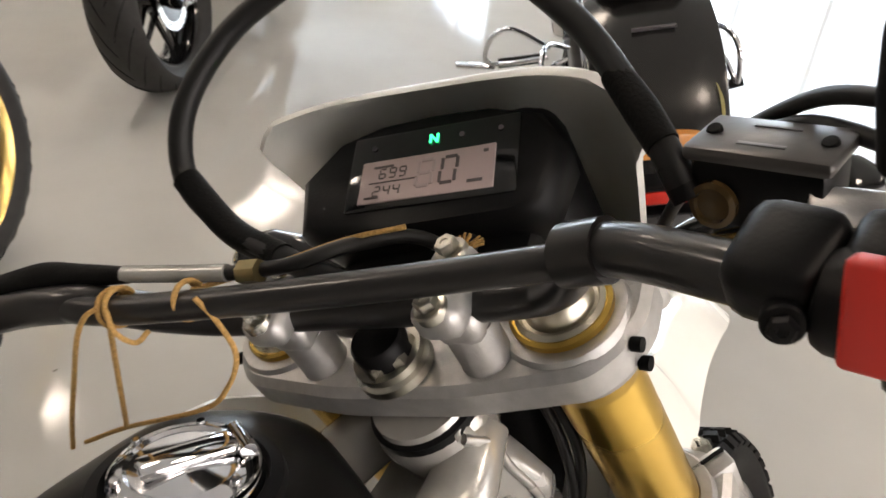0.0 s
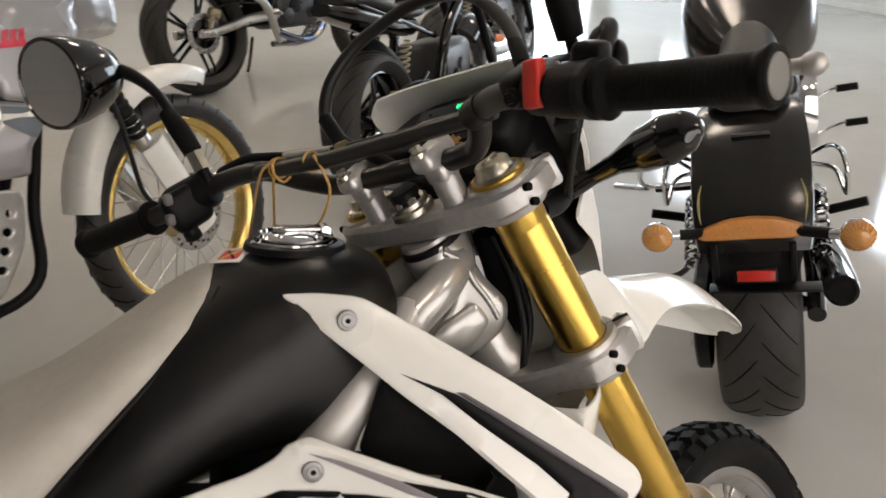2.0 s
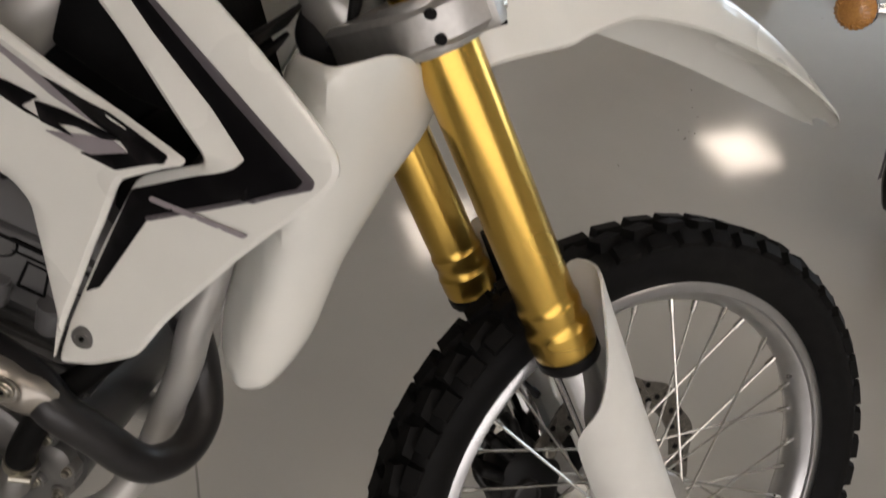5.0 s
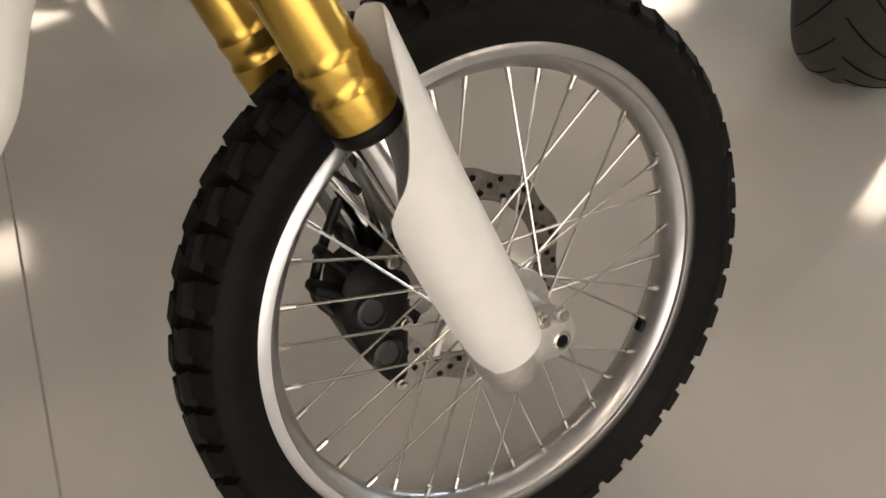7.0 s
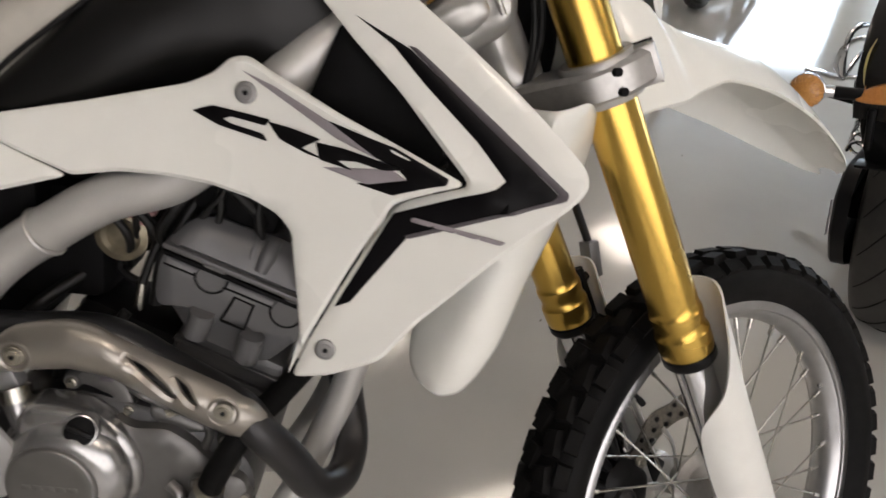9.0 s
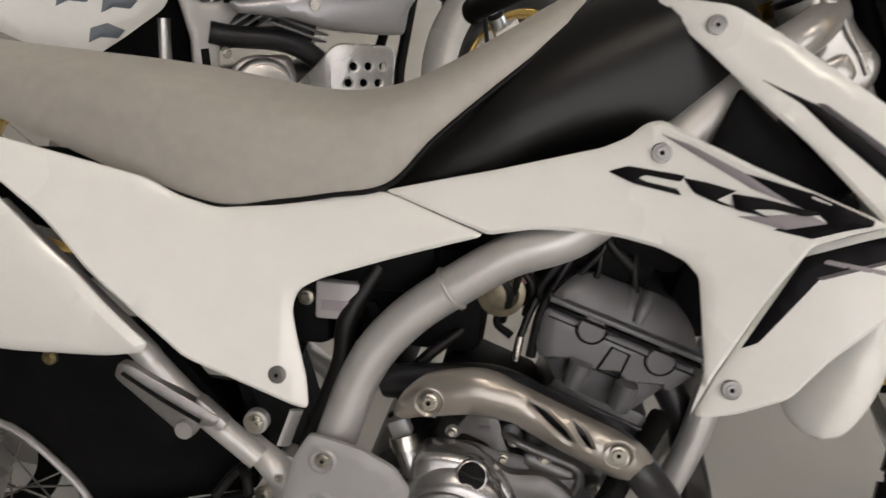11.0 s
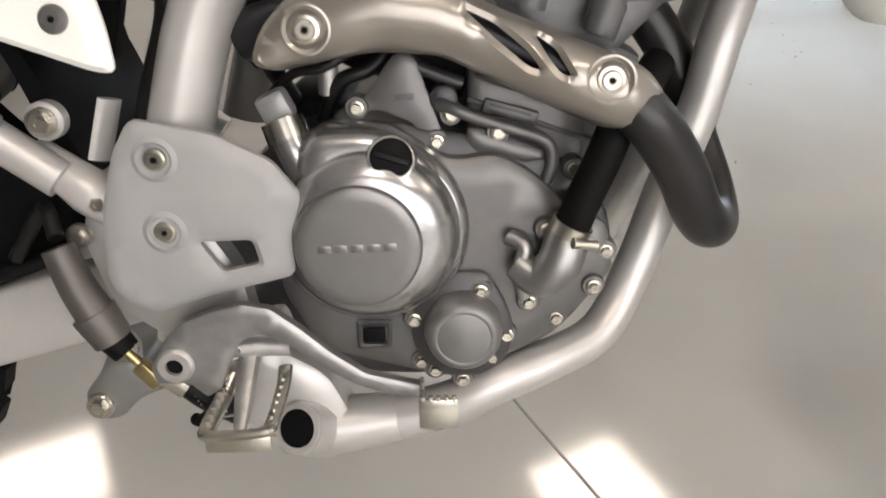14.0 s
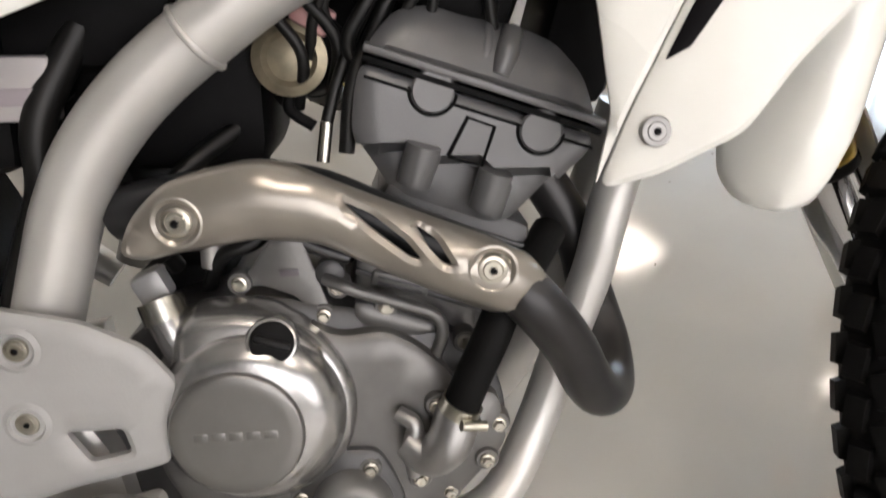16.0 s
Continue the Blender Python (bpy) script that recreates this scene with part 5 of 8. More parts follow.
for s in (-1, 1):
    front("cowl_bracket", tube([(0.055, s * 0.105, -0.06), (0.10, s * 0.10, -0.075), (0.15, s * 0.09, -0.07)], 0.012, 12), BLACK)
    signal = front("turn_signal", tube([(0.125, s * 0.095, -0.078), (0.140, s * 0.125, -0.074), (0.148, s * 0.155, -0.068), (0.152, s * 0.185, -0.063), (0.154, s * 0.215, -0.058), (0.154, s * 0.24, -0.054), (0.153, s * 0.254, -0.052)], (0.013, 0.010, 0.013, 0.024, 0.028, 0.022, 0.008), 22, flat=0.8), GLOSS_BLACK, None, "smoked black turn signal on a short stalk", 60)
    front("amber_edge", tube([(0.168, s * 0.200, -0.060), (0.173, s * 0.22, -0.057), (0.168, s * 0.245, -0.054)], 0.006, 10), surface("amber lens", (0.5, 0.1, 0.01), 0.2), signal)

# -- front fender
def fender_section(x, z, low, half, flat=0.55):
    out = []
    for u in np.linspace(-1, 1, 25):
        k = max(0.0, (abs(u) - flat) / (1 - flat))
        out.append((x + 0.006 * k, half * math.copysign(min(abs(u) ** 0.9, 1), u), z + 0.004 * (1 - abs(u)) - (z - low) * k ** 1.4))
    return out + [(a, b * 0.97, c - 0.003) for a, b, c in out[::-1]]


fender_rows = [(-0.06, -0.300, -0.33, 0.045, 0.55), (0.02, -0.262, -0.295, 0.055, 0.55), (0.066, -0.178, -0.286, 0.088, 0.85), (0.130, -0.187, -0.300, 0.094, 0.85), (0.152, -0.212, -0.301, 0.094, 0.75), (0.178, -0.233, -0.303, 0.095, 0.7), (0.21, -0.253, -0.311, 0.096, 0.6), (0.265, -0.288, -0.346, 0.095, 0.55), (0.31, -0.320, -0.384, 0.092, 0.55), (0.36, -0.370, -0.430, 0.082, 0.55), (0.41, -0.434, -0.484, 0.066, 0.55), (0.445, -0.490, -0.524, 0.050, 0.55), (0.465, -0.530, -0.550, 0.034, 0.55), (0.474, -0.552, -0.562, 0.014, 0.55)]
front("front_fender", loft(smooth_loft([fender_section(*row) for row in fender_rows], 4)), WHITE, None, "glossy white front fender", 35)

# -- engine
def face(y):
    return lambda x, z: y


engine = part("crankcase", panel([(0.640, 0.502), (0.700, 0.512), (0.760, 0.500), (0.815, 0.492), (0.850, 0.476), (0.886, 0.440), (0.893, 0.385), (0.850, 0.330), (0.800, 0.302), (0.740, 0.292), (0.660, 0.298), (0.600, 0.34), (0.575, 0.40), (0.60, 0.47)], face(-0.110), 0.22, 0.006, 0.03, corner=0.02), ENGINE, bike, "grey cast crankcase")
case = part("right_cover", panel([(0.650, 0.492), (0.700, 0.503), (0.742, 0.494), (0.764, 0.482), (0.800, 0.486), (0.826, 0.470), (0.842, 0.455), (0.852, 0.440), (0.882, 0.432), (0.889, 0.392), (0.868, 0.366), (0.842, 0.338), (0.806, 0.318), (0.790, 0.306), (0.748, 0.302), (0.690, 0.318), (0.655, 0.330), (0.630, 0.380), (0.628, 0.450)], face(-0.128), 0.016, 0.006, 0.02, corner=0.010), CASE, engine, "grey right crankcase cover")
CL = Matrix.Translation((0.703, -0.126, 0.433)) @ pose(0, 0, 0, 90)
clutch_cover = part("clutch_cover", lathe([(0.074, -0.004), (0.074, 0.008), (0.070, 0.013), (0.067, 0.0145), (0.0660, 0.020), (0.0595, 0.0285), (0.051, 0.0355), (0.046, 0.0375), (0.0, 0.0375)], 72, CL, caps=False), COVER, engine, "polished silver clutch cover", 30)
part("cover_disc", lathe([(0.0472, 0.030), (0.0464, 0.0385), (0.0456, 0.0404), (0.0446, 0.0414), (0.0436, 0.0418), (0.036, 0.0419), (0.0, 0.0419)], 72, Matrix.Translation((0.696, -0.126, 0.4305)) @ pose(0, 0, 0, 90), caps=False), BRUSHED, clutch_cover, "flat brushed disc", 30)
part("cover_shoulder", panel([(0.650, 0.470), (0.656, 0.500), (0.668, 0.511), (0.697, 0.512), (0.720, 0.509), (0.744, 0.494), (0.760, 0.476), (0.768, 0.448), (0.740, 0.440), (0.690, 0.440)], lambda x, z: -0.150 + 0.12 * max(0, z - 0.48) + 0.25 * max(0, x - 0.735), 0.030, 0.009, 0.012, corner=0.008), COVER, clutch_cover, "", 50)
for k in range(5):
    part("emblem_bar", block((0.0092, 0.0003, 0.0056), 0.0001, Matrix.Translation((0.672 + 0.0118 * k, -0.1680, 0.4305 + 0.0002 * k))), BRUSHED, clutch_cover)
FILLER = Matrix.Translation((0.722, -0.1535, 0.4925)) @ Vector((0.15, -0.88, 0.45)).to_track_quat("Z", "Y").to_matrix().to_4x4() @ Matrix.Scale(0.86, 4)
boss = part("oil_filler_boss", lathe([(0.027, -0.024), (0.0235, -0.010), (0.0195, -0.0005), (0.0178, 0.0), (0.0172, -0.002)], 36, FILLER), COVER, clutch_cover)
part("oil_filler_cap", lathe([(0.0174, -0.006), (0.0172, 0.0002), (0.015, 0.0008), (0.0, 0.0004)], 36, FILLER, caps=False), DARK, clutch_cover, "black oil filler cap")
part("cap_grip", block((0.030, 0.006, 0.005), 0.0018, FILLER @ pose(0, 0, 0.002, 0, 0, -20)), BLACK, clutch_cover)
neck = part("breather_neck", tube([(0.664, -0.128, 0.466), (0.652, -0.126, 0.488), (0.645, -0.122, 0.503)], (0.016, 0.0145, 0.0145), 20), COVER, engine)
part("neck_clamp", tube([(0.646, -0.122, 0.500), (0.641, -0.118, 0.514)], 0.0165, 18, 1), STEEL, neck)
part("neck_cap", block((0.024, 0.020, 0.024), 0.005, Matrix.Translation((0.637, -0.116, 0.524)) @ pose(0, 0, 0, 0, -25, 0)), surface("grey cap", (0.3, 0.3, 0.3), 0.4, 0.4), neck)
part("cable_bracket", panel([(0.690, 0.514), (0.700, 0.526), (0.722, 0.556), (0.732, 0.560), (0.740, 0.555), (0.760, 0.494), (0.752, 0.486), (0.735, 0.508), (0.710, 0.518)], face(-0.106), 0.003, 0.0012, 0.02, corner=0.004), CASE, engine, "flat grey cable bracket")
part("bracket_mark", block((0.014, 0.0006, 0.005), 0.0002, Matrix.Translation((0.731, -0.1068, 0.527)) @ pose(0, 0, 0, 0, -2, 0)), DECAL_GREY, engine)
for x, z, y in ((0.695, 0.520, -0.108), (0.754, 0.493, -0.108), (0.817, 0.465, -0.112), (0.835, 0.430, -0.136), (0.822, 0.371, -0.136), (0.873, 0.381, -0.132), (0.785, 0.382, -0.138), (0.733, 0.358, -0.136), (0.805, 0.342, -0.134), (0.748, 0.312, -0.134), (0.794, 0.322, -0.132), (0.882, 0.408, -0.126), (0.845, 0.352, -0.126), (0.765, 0.512, -0.10), (0.737, 0.318, -0.13), (0.858, 0.470, -0.112), (0.866, 0.446, -0.126), (0.800, 0.500, -0.112), (0.852, 0.395, -0.134), (0.770, 0.300, -0.13)):
    part("bolt_boss", lathe([(0.0095, -0.012), (0.0092, 0.0), (0.008, 0.0015)], 20, Matrix.Translation((x, y + 0.002, z)) @ pose(0, 0, 0, 90)), CASE, engine)
    bolt(engine, (x, y, z), RIGHT, 0.0043, SCREW, "bolt", 0.006, 1.4)
PUMP = Matrix.Translation((0.771, -0.126, 0.352)) @ pose(0, 0, 0, 90)
pump = part("pump_base", panel([(0.728, 0.366), (0.742, 0.384), (0.760, 0.396), (0.790, 0.396), (0.800, 0.380), (0.812, 0.350), (0.806, 0.322), (0.788, 0.306), (0.750, 0.306), (0.732, 0.330)], face(-0.137), 0.012, 0.004, 0.02, corner=0.012), ENGINE, engine)
part("water_pump_cover", lathe([(0.0305, 0.008), (0.0305, 0.020), (0.0285, 0.029), (0.0245, 0.0335), (0.0215, 0.0340), (0.0205, 0.0335), (0.019, 0.0340), (0.0, 0.0345)], 44, PUMP, caps=False), surface("grey pump cover", (0.2, 0.198, 0.195), 0.38, 0.5, vary=0.04, bump=0.15, bump_scale=900), pump)
part("sight_window", block((0.018, 0.004, 0.013), 0.003, Matrix.Translation((0.700, -0.131, 0.343))), DARK, engine)
part("window_frame", panel([(0.686, 0.356), (0.715, 0.355), (0.714, 0.331), (0.686, 0.330)], face(-0.1315), 0.004, 0.0015, 0.01, holes=[[(0.690, 0.352), (0.711, 0.351), (0.710, 0.335), (0.690, 0.334)]], corner=0.003), ENGINE, engine)
elbow = part("coolant_elbow", tube([(0.850, -0.145, 0.430), (0.842, -0.150, 0.408), (0.828, -0.145, 0.395), (0.812, -0.138, 0.405)], (0.017, 0.017, 0.015, 0.012), 18), BARE_ALU, engine, "bare cast coolant elbow")
part("elbow_rib", tube([(0.806, -0.134, 0.425), (0.818, -0.140, 0.418), (0.815, -0.142, 0.400), (0.818, -0.140, 0.378)], 0.0065, 12), BARE_ALU, engine)
hose = part("coolant_hose", tube([(0.850, -0.148, 0.432), (0.858, -0.150, 0.455), (0.874, -0.144, 0.488), (0.886, -0.132, 0.510), (0.905, -0.10, 0.520), (0.93, -0.06, 0.54)], 0.0135, 20), GRIP, bike, "black rubber coolant hose")
part("hose_clip", tube([(0.849, -0.1475, 0.431), (0.853, -0.1485, 0.440)], 0.0155, 20, 1), STEEL, hose)
part("clip_screw", tube([(0.850, -0.166, 0.430), (0.868, -0.160, 0.426)], 0.004, 10, 1), STEEL, hose)
part("oil_pipe", tube([(0.756, -0.106, 0.522), (0.768, -0.112, 0.518), (0.782, -0.112, 0.512), (0.815, -0.112, 0.501), (0.832, -0.112, 0.495), (0.840, -0.112, 0.487), (0.841, -0.112, 0.475), (0.836, -0.112, 0.460)], 0.0048, 14), CASE, engine, "grey painted oil pipe")
part("pipe_union", lathe([(0.0105, -0.008), (0.0105, 0.004), (0.007, 0.006)], 24, Matrix.Translation((0.760, -0.102, 0.525)) @ pose(0, 0, 0, 90)), ENGINE, engine)
part("wire_tube", tube([(0.736, -0.100, 0.551), (0.751, -0.101, 0.544), (0.763, -0.101, 0.539), (0.774, -0.100, 0.535)], 0.0052, 12), ENGINE, engine)
part("case_bay", panel([(0.777, 0.504), (0.789, 0.502), (0.835, 0.485), (0.837, 0.477), (0.820, 0.474), (0.784, 0.484), (0.777, 0.489)], face(-0.112), 0.012, 0.004, 0.01, corner=0.004), CASE, engine)
part("vent_pipe", tube([(0.764, -0.115, 0.478), (0.766, -0.118, 0.455)], 0.0075, 14, 1), COVER, engine)

# cylinder and head
COVER_OUT = [(0.790, 0.681), (0.797, 0.692), (0.813, 0.709), (0.836, 0.712), (0.860, 0.704), (0.900, 0.696), (0.926, 0.685), (0.946, 0.662), (0.955, 0.628)]
HEAD_OUT = [(0.788, 0.674), (0.952, 0.620), (0.948, 0.608), (0.928, 0.590), (0.905, 0.566), (0.886, 0.548), (0.824, 0.560), (0.808, 0.578), (0.794, 0.602), (0.779, 0.624), (0.783, 0.658)]
head_cover = part("head_cover", panel(COVER_OUT, lambda x, z: -0.104 + 0.35 * max(0, z - 0.672 + 0.33 * (x - 0.84)), 0.20, 0.010, 0.015, corner=0.010), HEAD_GREY, bike, "grey cylinder head cover")
cyl_head = part("cylinder_head", panel(HEAD_OUT, lambda x, z: -0.104 + (0.02 if off_line(x, z, (0.785, 0.622), (0.945, 0.590)) < -0.004 else 0.0), 0.20, 0.006, 0.010, corner=0.010), HEAD_GREY, bike, "grey cylinder head")
part("head_gasket", block((0.176, 0.19, 0.0045), 0.001, Matrix.Translation((0.8725, -0.012, 0.6505)) @ pose(0, 0, 0, 0, 18.2, 0)), DARK, cyl_head)
part("head_flange", block((0.178, 0.188, 0.006), 0.002, Matrix.Translation((0.8745, -0.014, 0.6575)) @ pose(0, 0, 0, 0, 18.2, 0)), HEAD_GREY, cyl_head)
for x0, z0, x1, z1 in ((0.830, 0.618, 0.822, 0.590), (0.881, 0.598, 0.873, 0.570)):
    part("head_boss", tube([(x0, -0.108, z0), (x1, -0.106, z1)], 0.0125, 20, 1), HEAD_GREY, cyl_head)
for x, z in ((0.837, 0.6545), (0.913, 0.6255)):
    # dark tubes laid on the face stand in for the recesses' shade
    part("lug_groove", tube([(x + 0.0165 * math.cos(a), -0.1042, z + 0.0165 * math.sin(a)) for a in np.linspace(-3.35, -0.15, 12)], 0.0013, 8, 2), DARK, cyl_head)
    part("head_lug", lathe([(0.0155, 0.0), (0.0155, 0.0015), (0.0140, 0.0030)], 28, Matrix.Translation((x, -0.1035, z)) @ pose(0, 0, 0, 90)), HEAD_GREY, cyl_head)
# dark outline in place of a shaded rectangular recess
part("window_groove", tube([(0.847, -0.1042, 0.609), (0.861, -0.1042, 0.636), (0.880, -0.1042, 0.629), (0.871, -0.1042, 0.601), (0.847, -0.1042, 0.609)], 0.0016, 8, 1), DARK, cyl_head)
part("joint_groove", tube([(0.790, -0.1050, 0.6655), (0.950, -0.1050, 0.6125)], 0.0011, 8, 1), DARK, cyl_head)
for x0, z0, x1, z1 in ((0.832, 0.614, 0.822, 0.590), (0.883, 0.594, 0.874, 0.567)):
    part("stud_boss", lathe([(0.0105, 0.0), (0.0115, 0.002), (0.0115, 0.024), (0.0105, 0.026)], 22, frame_to((x1, -0.107, z1), (x0, -0.107, z0))), HEAD_GREY, cyl_head)
part("cover_rib", tube([(0.884, -0.098, 0.664), (0.890, -0.094, 0.680), (0.895, -0.086, 0.694)], (0.007, 0.009, 0.008), 14), HEAD_GREY, head_cover)
part("cover_rib", tube([(0.872, -0.096, 0.668), (0.876, -0.092, 0.684), (0.878, -0.084, 0.698)], (0.004, 0.005, 0.004), 12), HEAD_GREY, head_cover)
cylinder = part("cylinder", block((0.120, 0.15, 0.10), 0.012, Matrix.Translation((0.842, -0.01, 0.525)) @ pose(0, 0, 0, 0, 20, 0)), ENGINE, bike, "grey cylinder")
for k in range(4):
    part("cylinder_rib", block((0.124, 0.156, 0.004), 0.001, Matrix.Translation((0.836 + 0.006 * k, -0.012, 0.500 + 0.018 * k)) @ pose(0, 0, 0, 0, 20, 0)), ENGINE, cylinder)
part("cylinder_plate", block((0.044, 0.005, 0.012), 0.002, Matrix.Translation((0.811, -0.0905, 0.5105)) @ pose(0, 0, 0, 0, 16, 0)), CASE, cylinder)
part("cylinder_face", panel([(0.779, 0.545), (0.870, 0.518), (0.868, 0.466), (0.839, 0.463), (0.778, 0.498)], face(-0.0885), 0.03, 0.004, 0.012, corner=0.008), CASE, cylinder)
for k in range(2):
    part("plate_text_bar", block((0.034, 0.0006, 0.0022), 0.0002, Matrix.Translation((0.811, -0.0932, 0.5130 - 0.005 * k)) @ pose(0, 0, 0, 0, 16, 0)), ENGINE, cylinder)

# throttle body, cables and plain near-black blocks that fill the bay behind
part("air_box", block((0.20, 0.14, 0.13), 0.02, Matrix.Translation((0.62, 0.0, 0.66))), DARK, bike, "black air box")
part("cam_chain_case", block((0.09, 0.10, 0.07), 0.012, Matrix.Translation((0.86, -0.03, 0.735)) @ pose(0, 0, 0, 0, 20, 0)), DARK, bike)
rnd = random.Random(21)
for k in range(9):
    x, z = 0.735 + 0.018 * k, 0.70 + 0.010 * (k % 4)
    part("hose", tube([(x, -0.07, z + 0.05), (x + rnd.uniform(-0.02, 0.02), -0.085, z + 0.02), (x + rnd.uniform(-0.03, 0.03), -0.08, z - 0.02), (x + rnd.uniform(-0.02, 0.02), -0.06, z - 0.06)], rnd.uniform(0.003, 0.006), 10), CABLE, bike)

throttle = part("throttle_wheel", lathe([(0.024, 0.0), (0.027, 0.002), (0.027, 0.008), (0.020, 0.010), (0.016, 0.006), (0.006, 0.008), (0.0, 0.008)], 36, Matrix.Translation((0.737, -0.066, 0.676)) @ pose(0, 0, 0, 90), caps=False), surface("zinc throttle wheel", (0.27, 0.235, 0.165), 0.34, 0.6, vary=0.2, scale=80), bike, "zinc plated throttle wheel")
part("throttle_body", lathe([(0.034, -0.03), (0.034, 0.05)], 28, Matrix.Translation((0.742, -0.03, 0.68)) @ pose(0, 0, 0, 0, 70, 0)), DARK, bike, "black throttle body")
part("throttle_link", tube([(0.737, -0.068, 0.655), (0.735, -0.072, 0.640), (0.752, -0.075, 0.628)], 0.0045, 10), DARK, throttle)
part("cable_end", tube([(0.762, -0.085, 0.632), (0.758, -0.088, 0.604)], 0.0048, 12, 1), STEEL, throttle)
part("engine_cable", tube([(0.762, -0.085, 0.632), (0.772, -0.080, 0.665), (0.790, -0.07, 0.705), (0.82, -0.06, 0.75)], 0.0045, 10), CABLE, throttle)
part("engine_cable", tube([(0.775, -0.085, 0.61), (0.782, -0.085, 0.66), (0.80, -0.07, 0.70), (0.83, -0.06, 0.76)], 0.006, 12), CABLE, throttle)
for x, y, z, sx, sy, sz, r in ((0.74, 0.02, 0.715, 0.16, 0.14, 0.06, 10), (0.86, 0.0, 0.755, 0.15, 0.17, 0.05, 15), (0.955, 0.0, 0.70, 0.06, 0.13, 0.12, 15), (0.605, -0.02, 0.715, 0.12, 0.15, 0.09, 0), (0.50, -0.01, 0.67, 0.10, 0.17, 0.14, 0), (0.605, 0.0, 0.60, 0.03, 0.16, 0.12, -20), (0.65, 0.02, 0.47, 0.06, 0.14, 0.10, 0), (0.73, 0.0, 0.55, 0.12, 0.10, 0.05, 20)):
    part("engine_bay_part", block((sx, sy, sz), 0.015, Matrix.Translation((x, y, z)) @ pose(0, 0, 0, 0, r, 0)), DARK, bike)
for pts, r in (([(0.60, -0.085, 0.70), (0.57, -0.10, 0.64), (0.565, -0.10, 0.59), (0.55, -0.11, 0.54), (0.53, -0.11, 0.48)], 0.012), ([(0.64, -0.06, 0.52), (0.63, -0.09, 0.56), (0.66, -0.09, 0.60), (0.70, -0.06, 0.63)], 0.007), ([(0.66, -0.07, 0.49), (0.68, -0.09, 0.535), (0.71, -0.09, 0.55), (0.74, -0.07, 0.59)], 0.006), ([(0.62, -0.085, 0.52), (0.648, -0.100, 0.545), (0.672, -0.105, 0.550), (0.70, -0.10, 0.565)], 0.004)):
    part("hose", tube(pts, r, 12), CABLE, bike)
part("sensor", tube([(0.672, -0.085, 0.528), (0.674, -0.090, 0.560)], 0.008, 14, 1), ALU, bike)
part("connector", block((0.03, 0.02, 0.02), 0.004, Matrix.Translation((0.755, -0.07, 0.705)) @ pose(0, 0, 0, 0, 30, 0)), surface("pink connector", (0.45, 0.25, 0.24), 0.5), bike)
part("fuse_box", block((0.050, 0.02, 0.044), 0.004, Matrix.Translation((0.558, -0.095, 0.660))), surface("clear fuse box", (0.42, 0.4, 0.4), 0.25, vary=0.05), bike, "milky clear fuse box")
part("fuse_label", block((0.036, 0.004, 0.012), 0.0005, Matrix.Translation((0.558, -0.1045, 0.655))), DECAL_LIGHT, bike)
bolt(bike, (0.523, -0.105, 0.662), RIGHT, 0.006, STEEL)

# -- exhaust
header = part("exhaust_header", tube([(0.905, 0.0, 0.600), (0.935, -0.002, 0.570), (0.965, -0.006, 0.520), (0.978, -0.012, 0.472), (0.988, -0.035, 0.434), (0.983, -0.072, 0.415), (0.967, -0.104, 0.420), (0.951, -0.122, 0.438), (0.930, -0.139, 0.477), (0.902, -0.153, 0.515), (0.875, -0.145, 0.538), (0.81, -0.135, 0.565), (0.74, -0.128, 0.592), (0.66, -0.125, 0.585), (0.62, -0.11, 0.575)], 0.0192, 26), EXHAUST, bike, "satin black exhaust header pipe")
SHIELD_OUT = [(0.634, 0.562), (0.642, 0.585), (0.663, 0.606), (0.690, 0.614), (0.720, 0.620), (0.745, 0.616), (0.809, 0.588), (0.865, 0.566), (0.897, 0.552), (0.913, 0.531), (0.900, 0.515), (0.873, 0.510), (0.840, 0.524), (0.807, 0.540), (0.758, 0.564), (0.713, 0.567), (0.678, 0.561), (0.650, 0.556)]


def shield_y(x, z):
    mid = np.interp(x, [0.634, 0.66, 0.72, 0.76, 0.81, 0.87, 0.913], [0.565, 0.582, 0.594, 0.588, 0.563, 0.538, 0.530])
    return -0.176 + 0.06 * max(0, 0.70 - x) + 0.03 * ((z - mid) / 0.028) ** 2 * 0.55 + 0.012 * max(0, (x - 0.885) / 0.02)


shield = part("heat_shield", panel(SHIELD_OUT, shield_y, 0.004, 0.004, 0.009, holes=[[(0.774, 0.594), (0.793, 0.585), (0.815, 0.567), (0.825, 0.554), (0.817, 0.556), (0.794, 0.575)], [(0.820, 0.577), (0.834, 0.567), (0.845, 0.549), (0.838, 0.551), (0.829, 0.562)]], corner=0.010), SHIELD, header, "champagne metallic heat shield")
for x, z in ((0.673, 0.584), (0.870, 0.547)):
    part("bolt_recess", turned([(0.0160, 0.001), (0.0165, 0.0025), (0.0150, 0.0028), (0.0125, 0.001)], 30, Matrix.Translation((x, shield_y(x, z) + 0.001, z)) @ pose(0, 0, 0, 90)), SHIELD, header)
    bolt(header, (x, shield_y(x, z), z), RIGHT, 0.0068, SCREW, "screw", 0.004, 1.45, False)
    part("screw_socket", lathe([(0.0022, 0.002), (0.0022, 0.0043)], 6, Matrix.Translation((x, shield_y(x, z), z)) @ pose(0, 0, 0, 90)), DARK, header)

